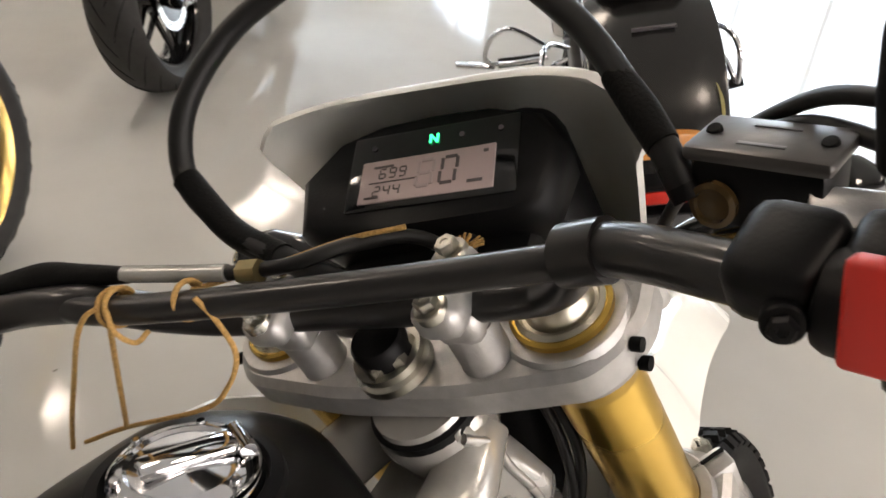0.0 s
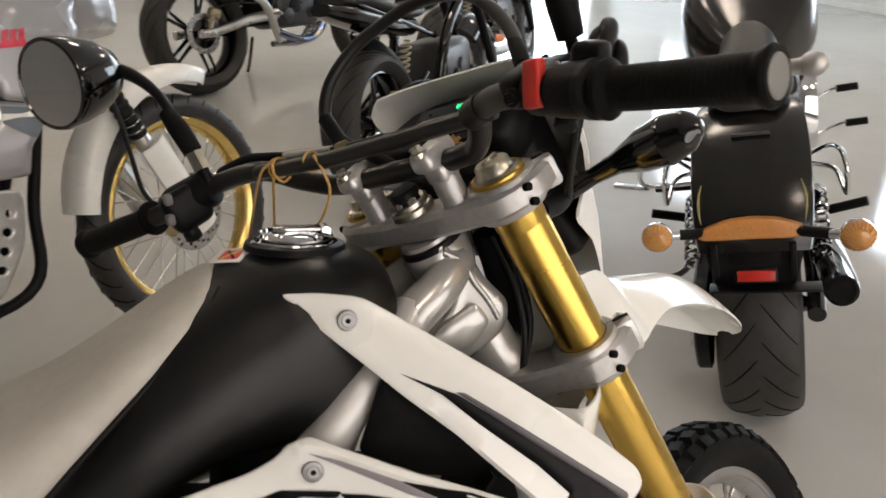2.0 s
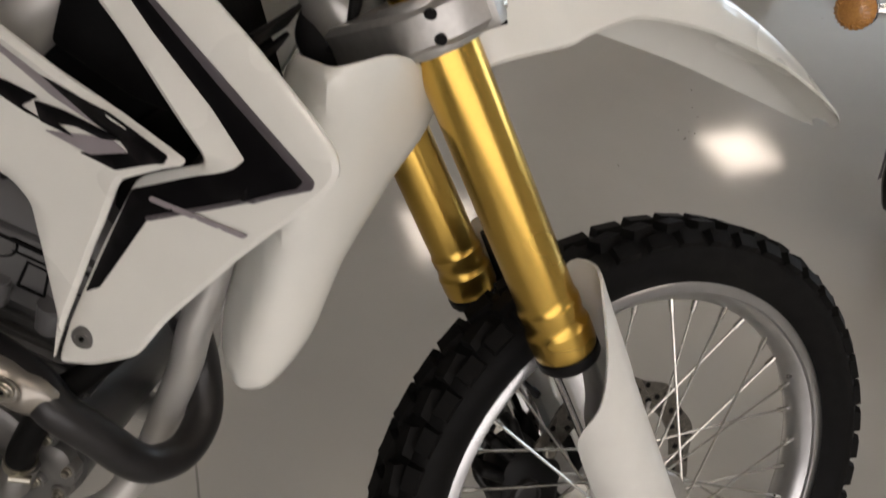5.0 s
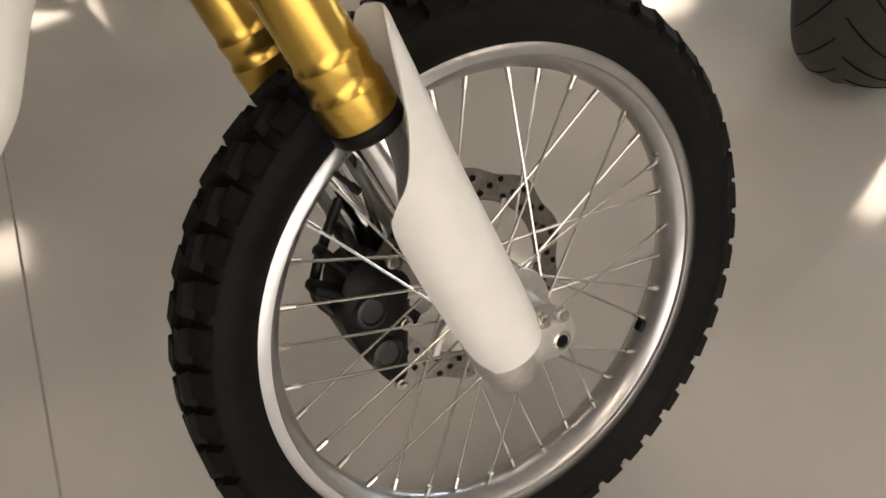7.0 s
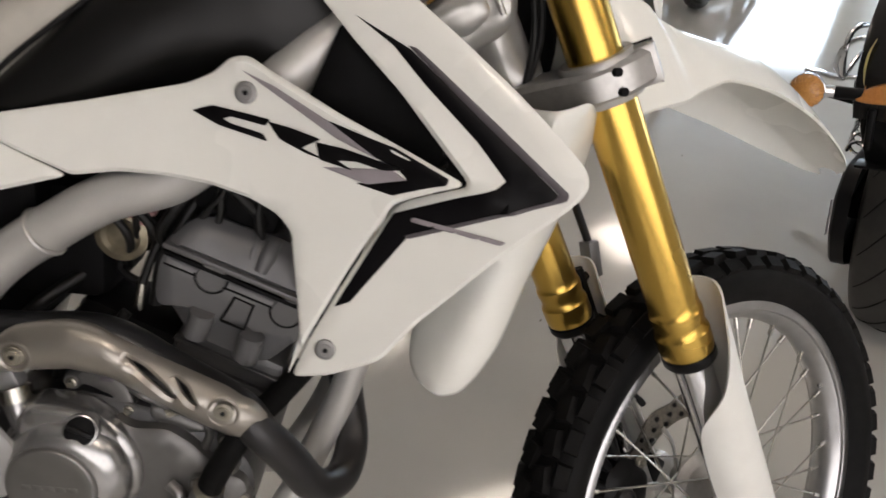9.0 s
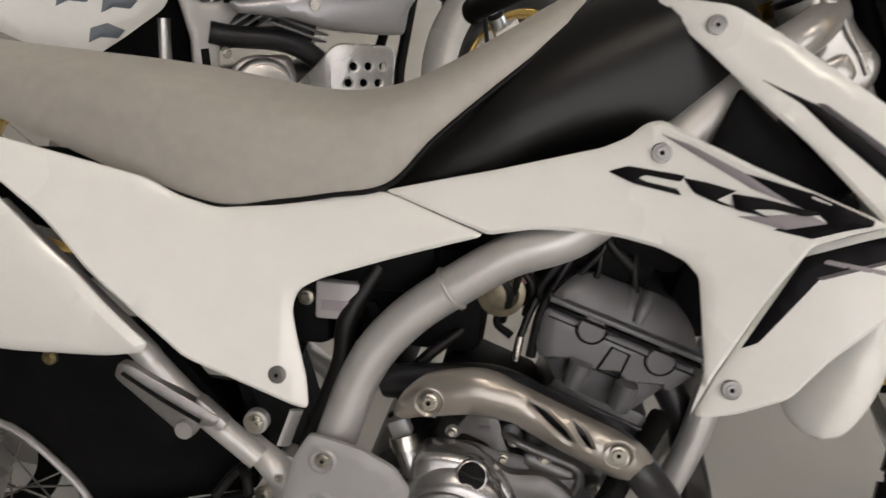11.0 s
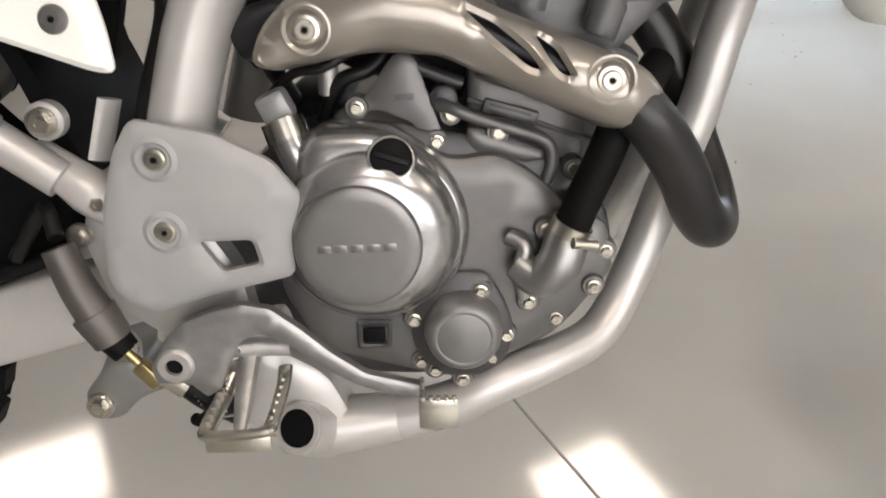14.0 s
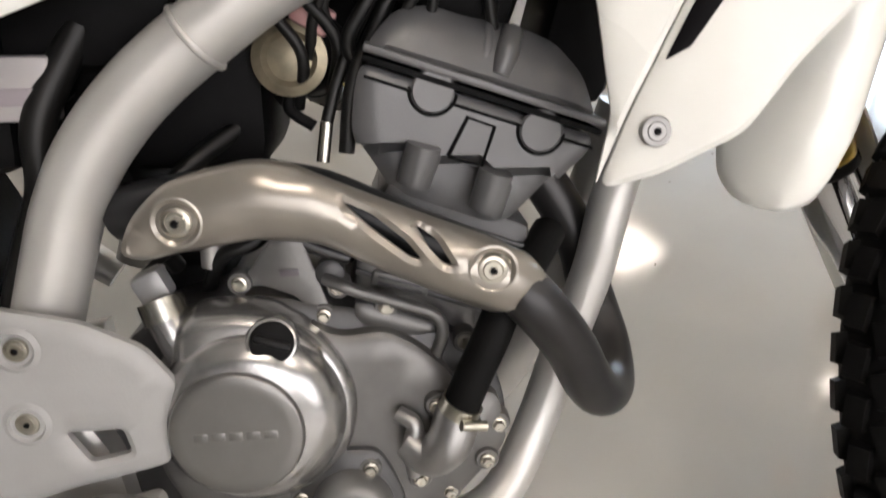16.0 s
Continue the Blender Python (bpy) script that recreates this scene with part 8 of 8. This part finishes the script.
    part("front_fender", tube([(1.22, 0, 0.60), (1.34, 0, 0.655), (1.48, 0, 0.64), (1.58, 0, 0.56)], 0.07, 16, flat=0.35), paint, root)
    part("headlight", lathe([(0.03, -0.07), (0.07, -0.04), (0.085, 0.02), (0.08, 0.04), (0.0, 0.05)], 28, Matrix.Translation((1.24, 0, 0.88)) @ pose(0, 0, 0, 0, 95, 0), caps=False), GLOSS_BLACK, root, "round headlight")
    cast_wheel(root, hub_at(1.43, 0.31, 12), 0.31, 0.06, 0.215, GLOSS_BLACK, 5, 0.15, 1, (22, 26))
    part("side_stand", tube([(0.55, 0.14, 0.28), (0.57, 0.23, 0.12), (0.59, 0.29, 0.055)], 0.011, 10), BLACK, root)
    if exhaust == "silencer":
        can = frame_to((-0.20, -0.215, 0.76), (0.40, -0.19, 0.55))
        sil = part("silencer", lathe([(0.060, 0.0), (0.080, 0.03), (0.088, 0.06), (0.088, 0.46), (0.060, 0.54)], 36, can @ Matrix.Diagonal((0.8, 1.15, 1, 1))), surface("carbon black silencer", (0.02, 0.02, 0.021), 0.25, vary=0.2, coat=0.3), root, "black silencer with steel tip")
        part("silencer_tip", lathe([(0.046, 0.002), (0.040, -0.02), (0.030, -0.05), (0.024, -0.05), (0.028, 0.02)], 28, can), BRASS, sil)
        part("silencer_band", turned([(0.0885, 0.38), (0.0905, 0.38), (0.0905, 0.405), (0.0885, 0.405)], 36, can @ Matrix.Diagonal((0.8, 1.15, 1, 1))), STEEL, sil)
        part("link_pipe", tube([(0.24, -0.195, 0.567), (0.36, -0.19, 0.52), (0.45, -0.17, 0.44), (0.52, -0.12, 0.34), (0.60, -0.06, 0.25)], 0.026, 16), BARE, root)
        part("blued_pipe", tube([(0.56, -0.10, 0.30), (0.70, -0.12, 0.245), (0.86, -0.11, 0.24), (1.0, -0.08, 0.33)], 0.024, 16), STEEL_BLUE, root)
    else:
        pan = part("belly_pan", loft(smooth_loft([ring(0.42, 0.30, 0.13, 0.06, 0.06, 0, 24, 3), ring(0.60, 0.27, 0.16, 0.09, 0.07, 0, 24, 3), ring(0.85, 0.28, 0.16, 0.12, 0.08, 0, 24, 3), ring(1.0, 0.36, 0.10, 0.10, 0.07, 0, 24, 3)], 4)), BARE, root, "silver belly pan", 60)
        part("pan_flash", block((0.16, 0.006, 0.05), 0.002, Matrix.Translation((0.58, -0.166, 0.345)) @ pose(0, 0, 0, 0, 8, 0)), ORANGE, pan)
    if exhaust == "silencer":
        root.matrix_basis = root.matrix_basis @ Matrix.Scale(1.16, 4)
        # plain dark block added to fill the bike's open middle
        part("crash_cover", block((0.5, 0.30, 0.42), 0.08, Matrix.Translation((0.62, 0.02, 0.56)), segs=3), DARK, root)
    return root


naked(1.60, 3.0, -9, 50, "black naked motorcycle with trussed black swingarm and wide tyre", GLOSS_BLACK, GLOSS_BLACK, "belly", 0.345, 0.10)
naked(2.53, 4.95, -9, 46, "black naked motorcycle with silver belly pan and orange flash", GLOSS_BLACK, GLOSS_BLACK, "belly", 0.32, 0.09)
naked(0.83, 5.30, -9, 38, "dark sport motorcycle with black silencer and blued header pipes", GLOSS_BLACK, BARE, "silencer", 0.35, 0.10, False)

# -- silver trail bike with gold rims
trail = parked("trail_motorcycle", -0.43, 1.19, -10, 33, "silver white trail motorcycle with gold wheel rims and drilled engine guard")


def on(y):
    return lambda x, z: y


FRONT2 = hub_at(1.40, 0.375, 13)
FORK2 = Matrix.Translation((1.40, 0, 0.375)) @ pose(0, 0, 0, 0, 0, 13) @ pose(0, 0, 0, 0, -27, 0)
for m, half, bead in ((FRONT2, 0.048, 0.295), (hub_at(0, 0.32), 0.06, 0.235)):
    t2 = road_tyre(trail, m, 0.375 if half < 0.05 else 0.32, half, bead, "black trail tyre")
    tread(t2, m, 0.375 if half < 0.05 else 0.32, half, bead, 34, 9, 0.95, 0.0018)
    r2 = part("gold_rim", turned([(bead + 0.008, -half * 0.72), (bead + 0.002, -half * 0.8), (bead - 0.014, -half * 0.62), (bead - 0.026, -0.008), (bead - 0.026, 0.008), (bead - 0.014, half * 0.62), (bead + 0.002, half * 0.8), (bead + 0.008, half * 0.72), (bead - 0.012, 0)], 84, m), GOLD_RIM, trail, "polished gold spoked rim")
    spokes(r2, m, 0.05, bead - 0.026, 0.035, 36, 60)
    part("wheel_hub", lathe([(0.015, -0.075), (0.03, -0.06), (0.055, -0.04), (0.055, -0.03), (0.03, 0), (0.055, 0.03), (0.055, 0.04), (0.03, 0.06), (0.015, 0.075)], 30, m), BARE, r2)
d2 = part("brake_disc", turned([(0.085, 0.052), (0.125, 0.052), (0.125, 0.056), (0.085, 0.056)], 60, FRONT2), DISC_STEEL, trail, "drilled front brake disc")
part("disc_carrier", lathe([(0.035, 0.05), (0.085, 0.053), (0.085, 0.055), (0.035, 0.058)], 32, FRONT2), BARE, d2)
hole2 = part("disc_hole", lathe([(0.005, 0.0515), (0.005, 0.0565)], 8, Matrix.Translation((0.105, 0, 0))), DARK, d2)
hole2.matrix_basis = FRONT2
for k in range(1, 36):
    again(hole2, FRONT2 @ pose(0, 0, 0, 0, 0, 10 * k) @ Matrix.Translation((0.009 * (k % 3 - 1), 0, 0)))
for s in (-1, 1):
    leg2 = part("fork_leg", tube([FORK2 @ Vector((-0.03, s * 0.095, 0.0)), FORK2 @ Vector((-0.035, s * 0.095, 0.30)), FORK2 @ Vector((-0.035, s * 0.095, 0.62))], (0.030, 0.027, 0.021), 20, 1), BARE, trail, "silver fork leg")
    part("fork_boot", tube([FORK2 @ Vector((-0.035, s * 0.095, 0.33 + 0.012 * k)) for k in range(24)], [0.030 if k % 2 else 0.025 for k in range(24)], 18, 1), BLACK, leg2, "ribbed black fork boot")
    sheath = [[FORK2 @ Vector((x, s * 0.098 + s * 0.036 * c, z)) for x, c in ((-0.075, 0.5), (-0.05, 0.95), (-0.02, 1.1), (0.01, 0.9), (0.022, 0.5), (0.01, 0.75), (-0.02, 0.95), (-0.05, 0.8))] for z in (-0.03, 0.03, 0.10, 0.18, 0.26, 0.30)]
    part("fork_guard", loft(sheath), WHITE, trail, "white plastic fork guard")
part("front_caliper", block((0.06, 0.045, 0.09), 0.014, FORK2 @ Matrix.Translation((-0.10, -0.07, 0.05)), segs=3), BRONZE, trail, "bronze front brake caliper")
part("brake_hose", tube([FORK2 @ Vector(p) for p in ((-0.10, -0.07, 0.10), (-0.14, -0.11, 0.22), (-0.09, -0.13, 0.40), (-0.03, -0.12, 0.60))], 0.007, 10), CABLE, trail)
rows_ = []
for a, r, hw in ((166, 0.400, 0.055), (155, 0.408, 0.062), (140, 0.42, 0.066), (122, 0.435, 0.068), (105, 0.45, 0.072), (92, 0.458, 0.076), (80, 0.465, 0.068), (70, 0.470, 0.045), (64, 0.475, 0.016)):
    c_, s_ = math.cos(radians(a)), math.sin(radians(a))
    prof = [(-1, -0.05), (-0.97, -0.02), (-0.8, -0.004), (-0.4, 0.002), (0, 0.004), (0.4, 0.002), (0.8, -0.004), (0.97, -0.02), (1, -0.05)]
    rows_.append([FRONT2 @ Vector(((r + d_) * c_, (r + d_) * s_, u * hw)) for u, d_ in prof] + [FRONT2 @ Vector(((r + d_ - 0.004) * c_, (r + d_ - 0.004) * s_, u * hw * 0.96)) for u, d_ in prof[::-1]])
part("front_fender", loft(smooth_loft(rows_, 4)), WHITE, trail, "silver white front fender", 60)

# silver fairing, lower wing and graphics


def fair_y(x, z):
    return -0.20 - 0.03 * math.sin((x - 0.4) * 3.2) + 0.35 * max(0, z - 1.02) + 0.25 * max(0, x - 0.95)


fair = part("upper_fairing", panel([(0.40, 1.13), (0.642, 1.20), (0.85, 1.24), (1.08, 1.24), (1.14, 1.10), (1.135, 1.045), (1.108, 0.990), (1.121, 0.963), (1.064, 0.889), (1.012, 0.812), (0.93, 0.80), (0.872, 0.815), (0.862, 0.858), (0.830, 0.922), (0.770, 0.975), (0.690, 1.012), (0.650, 1.053), (0.655, 1.104), (0.55, 1.09)], fair_y, 0.008, 0.010, 0.018, corner=0.012), SILVER, trail, "silver upper side fairing", 60)
part("fairing_slit", panel([(0.875, 1.030), (0.900, 1.036), (1.000, 1.110), (1.010, 1.130), (0.985, 1.120), (0.890, 1.050)], lambda x, z: fair_y(x, z) - 0.0015, 0.003, 0.001, 0.02), DARK, fair)
wing = part("lower_fairing", panel([(0.40, 0.735), (0.568, 0.748), (0.635, 0.766), (0.732, 0.750), (0.800, 0.740), (0.838, 0.768), (0.846, 0.815), (0.875, 0.813), (0.93, 0.798), (1.010, 0.808), (0.955, 0.75), (0.903, 0.692), (0.890, 0.623), (0.80, 0.628), (0.651, 0.654), (0.558, 0.686), (0.42, 0.705)], lambda x, z: -0.226 - 0.022 * math.sin((z - 0.60) * 15), 0.008, 0.010, 0.016, corner=0.012), SILVER, trail, "silver lower fairing wing", 60)
bolt(wing, (0.626, -0.250, 0.715), (0, -1, 0), 0.009, STEEL, "screw", 0.003, 1.7, False)
bolt(fair, (0.711, fair_y(0.711, 1.078) - 0.002, 1.078), (0, -1, 0.3), 0.009, STEEL, "screw", 0.003, 1.7, False)
# gloss black panel; its navy reflections are put into the colour
NAVY = surface("dark navy graphic film", (0.012, 0.017, 0.028), 0.16, vary=0.1, spec=0.3)
bay = part("radiator_cover", panel([(0.40, 0.73), (0.40, 1.10), (0.62, 1.10), (0.72, 1.04), (0.90, 0.95), (0.92, 0.80), (0.86, 0.73)], lambda x, z: -0.175 + 0.25 * abs(x - 0.62) * (x > 0.62) * 0.3 + 0.04 * math.sin(z * 22), 0.02, 0.008, 0.02), NAVY, trail, "black inner fairing panel tinted for navy reflections")
# slate shapes stand in for bluish reflections on this panel
for x, z, wide in ((0.46, 0.86, 0.17), (0.52, 0.93, 0.12), (0.60, 0.80, 0.13), (0.70, 0.89, 0.09), (0.44, 0.79, 0.10)):
    sticker([(x, z), (x + wide * 0.4, z + 0.010), (x + wide, z + 0.004), (x + wide * 0.8, z + 0.022), (x + wide * 0.5, z + 0.018), (x + wide * 0.2, z + 0.028)], lambda x, z: -0.175 + 0.25 * abs(x - 0.62) * (x > 0.62) * 0.3 + 0.04 * math.sin(z * 22), SLATE, bay, 0.002)
on_wing = lambda x, z: -0.226 - 0.022 * math.sin((z - 0.60) * 15)
sticker([(0.858, 0.803), (0.93, 0.788), (1.000, 0.800), (0.950, 0.752), (0.915, 0.712), (0.880, 0.740), (0.852, 0.760)], on_wing, SLATE, wing, 0.002)
sticker([(0.856, 0.784), (0.90, 0.778), (0.955, 0.784), (0.925, 0.766), (0.89, 0.770), (0.850, 0.768)], on_wing, WHITE, wing, 0.0035)
for k in range(4):
    x = 0.962 + 0.020 * k
    sticker([(x, 0.836 - 0.002 * k), (x + 0.010, 0.866 - 0.003 * k), (x + 0.026, 0.872 - 0.004 * k), (x + 0.016, 0.850), (x + 0.022, 0.830), (x + 0.008, 0.842)], fair_y, PINK, fair, 0.004, "graphic_shape")
    sticker([(x - 0.09, 0.935), (x - 0.078, 0.975), (x - 0.062, 0.978), (x - 0.070, 0.955), (x - 0.064, 0.935)], fair_y, PINK, fair, 0.004, "graphic_shape")
part("upper_fairing", mirrored(panel([(0.40, 1.10), (0.85, 1.15), (1.12, 1.16), (1.15, 1.04), (0.97, 0.775), (0.90, 0.62), (0.45, 0.70), (0.42, 1.0)], on(-0.21), 0.006, 0.006, 0.05, corner=0.02)), SILVER, trail)
part("fuel_tank", loft(smooth_loft([ring(0.40, 1.0, 0.08, 0.05, 0.05), ring(0.55, 1.06, 0.12, 0.08, 0.06), ring(0.80, 1.12, 0.14, 0.10, 0.08), ring(1.0, 1.12, 0.13, 0.1, 0.1), ring(1.12, 1.08, 0.08, 0.05, 0.06)], 4)), SILVER, trail, "silver fuel tank", 60)
part("seat", loft(smooth_loft([saddle(-0.35, 0.90, 0.09, 0.84), saddle(0.0, 0.88, 0.12, 0.80), saddle(0.25, 0.87, 0.13, 0.79), saddle(0.45, 0.92, 0.10, 0.84)], 4)), LEATHER, trail, "black vinyl seat", 60)
side2 = part("side_cover", panel([(-0.25, 0.80), (0.20, 0.84), (0.30, 0.80), (0.25, 0.722), (0.15, 0.66), (0.065, 0.612), (-0.05, 0.64), (-0.22, 0.74)], on(-0.165), 0.006, 0.006, 0.03, corner=0.015), WHITE, trail, "white side cover with grey patches")
for x, z in ((0.10, 0.72), (0.17, 0.77), (0.06, 0.65), (0.0, 0.74)):
    sticker([(x, z), (x + 0.03, z + 0.012), (x + 0.07, z + 0.006), (x + 0.09, z + 0.025), (x + 0.05, z + 0.045), (x + 0.01, z + 0.035)], on(-0.165), SLATE, side2, 0.003)

# engine, guard and frame
guard2 = part("engine_guard", panel([(0.575, 0.50), (0.62, 0.545), (0.672, 0.600), (0.70, 0.612), (0.868, 0.592), (0.872, 0.55), (0.85, 0.46), (0.81, 0.40), (0.76, 0.335), (0.62, 0.262), (0.54, 0.33), (0.545, 0.42)], lambda x, z: -0.19 - 0.02 * math.sin((x - 0.54) * 9) + 0.04 * max(0, 0.66 - x) / 0.1, 0.004, 0.003, 0.007, holes=[[(0.735 + 0.046 * i - 0.018 * j + 0.0115 * math.cos(a), 0.546 - 0.004 * i - 0.045 * j + 0.0115 * math.sin(a)) for a in np.linspace(0, 2 * math.pi, 13)[:-1]] for j in range(4) for i in range(3)], corner=0.02), BARE, trail, "brushed aluminium engine guard with round holes", 60)
part("guard_inner", panel([(0.64, 0.56), (0.85, 0.56), (0.83, 0.46), (0.76, 0.36), (0.62, 0.30), (0.60, 0.42)], on(-0.150), 0.02, 0.004, 0.05), DARK, trail)
case2 = part("crankcase", block((0.40, 0.26, 0.26), 0.05, Matrix.Translation((0.53, 0, 0.43)), segs=3), ENGINE, trail, "grey engine crankcase")
cc = Matrix.Translation((0.492, -0.135, 0.495)) @ pose(0, 0, 0, 90)
clutch2 = part("clutch_cover", lathe([(0.088, -0.01), (0.088, 0.008), (0.084, 0.018), (0.076, 0.024), (0.072, 0.0245), (0.070, 0.023), (0.067, 0.0245), (0.0, 0.0255)], 56, cc, caps=False), BARE, case2, "round brushed clutch cover")
part("emblem_bar", block((0.075, 0.0012, 0.010), 0.0004, Matrix.Translation((0.492, -0.1615, 0.497))), ALU, clutch2)
part("case_cover", panel([(0.395, 0.53), (0.43, 0.575), (0.46, 0.59), (0.58, 0.585), (0.60, 0.50), (0.58, 0.42), (0.50, 0.385), (0.42, 0.40), (0.395, 0.46)], on(-0.130), 0.02, 0.008, 0.03, corner=0.02), ALU, case2)
for j in range(2):
    cyl2 = part("cylinder", block((0.12, 0.15, 0.16), 0.02, Matrix.Translation((0.44 + 0.20 * j, 0, 0.70)) @ pose(0, 0, 0, 0, -28 + 50 * j, 0)), ENGINE, trail, "finned cylinder")
    for k in range(7):
        part("cooling_fin", block((0.17, 0.21, 0.006), 0.002, Matrix.Translation((0.44 + 0.20 * j, 0, 0.70)) @ pose(0, 0, 0, 0, -28 + 50 * j, 0) @ Matrix.Translation((0, 0, -0.06 + 0.02 * k))), ALU, cyl2)
part("exhaust_pipe", tube([(0.36, -0.145, 0.66), (0.42, -0.15, 0.645), (0.53, -0.155, 0.63), (0.60, -0.155, 0.605), (0.66, -0.15, 0.56)], 0.030, 18), EXHAUST, trail, "satin black exhaust pipe")
part("pivot_plate", panel([(0.285, 0.79), (0.325, 0.775), (0.345, 0.735), (0.40, 0.735), (0.45, 0.765), (0.475, 0.745), (0.435, 0.70), (0.385, 0.64), (0.375, 0.56), (0.378, 0.50), (0.362, 0.452), (0.325, 0.438), (0.295, 0.46), (0.285, 0.50), (0.22, 0.525), (0.07, 0.602), (0.055, 0.585), (0.10, 0.54), (0.20, 0.475), (0.29, 0.455), (0.305, 0.53), (0.312, 0.64), (0.30, 0.71)], on(-0.150), 0.02, 0.006, 0.016, corner=0.012), FRAME, trail, "silver frame plate")
part("plate_tag", block((0.022, 0.002, 0.085), 0.001, Matrix.Translation((0.342, -0.1515, 0.575))), DARK, trail)
part("pivot_cap", lathe([(0.022, 0.0), (0.021, 0.008), (0.0, 0.009)], 24, Matrix.Translation((0.333, -0.150, 0.470)) @ pose(0, 0, 0, 90), caps=False), BLACK, trail)
for x, z in ((0.09, 0.575), (0.17, 0.525), (0.315, 0.755), (0.40, 0.60)):
    bolt(trail, (x, -0.152, z), (0, -1, 0), 0.008, STEEL, "bolt", 0.006)
part("shock_absorber", lathe([(0.018, 0), (0.018, 0.06), (0.026, 0.065), (0.026, 0.2)], 20, frame_to((0.24, -0.06, 0.50), (0.26, -0.06, 0.72))), BARE, trail)
part("inner_guard", block((0.34, 0.16, 0.30), 0.04, Matrix.Translation((0.16, 0, 0.70))), DARK, trail)
for s in (-1, 1):
    part("swingarm", tube([(0.0, s * 0.11, 0.32), (0.33, s * 0.115, 0.43)], (0.022, 0.032), 14, 1), FRAME, trail)
    part("down_tube", tube([(1.08, s * 0.03, 0.98), (0.93, s * 0.10, 0.55), (0.84, s * 0.13, 0.30), (0.40, s * 0.12, 0.28)], 0.016, 12), BLACK, trail)
    part("handlebar_half", tube([(1.03, s * 0.05, 1.14), (1.0, s * 0.2, 1.20), (0.95, s * 0.40, 1.19)], 0.011, 12), BLACK, trail)
part("steering_head", tube([FORK2 @ Vector((-0.035, 0, 0.52)), FORK2 @ Vector((-0.035, 0, 0.75))], 0.03, 18, 1), FRAME, trail)
part("fork_bridge", block((0.06, 0.24, 0.035), 0.01, FORK2 @ Matrix.Translation((-0.03, 0, 0.60))), BARE, trail)
part("side_stand", tube([(0.45, 0.13, 0.30), (0.50, 0.22, 0.14), (0.52, 0.30, 0.058)], 0.011, 10), BLACK, trail)
part("nose_cowl", loft(smooth_loft([ring(1.05, 1.08, 0.17, 0.10, 0.12), ring(1.18, 1.05, 0.15, 0.09, 0.12), ring(1.28, 1.02, 0.08, 0.06, 0.08)], 4)), SILVER, trail, "silver nose cowl", 60)
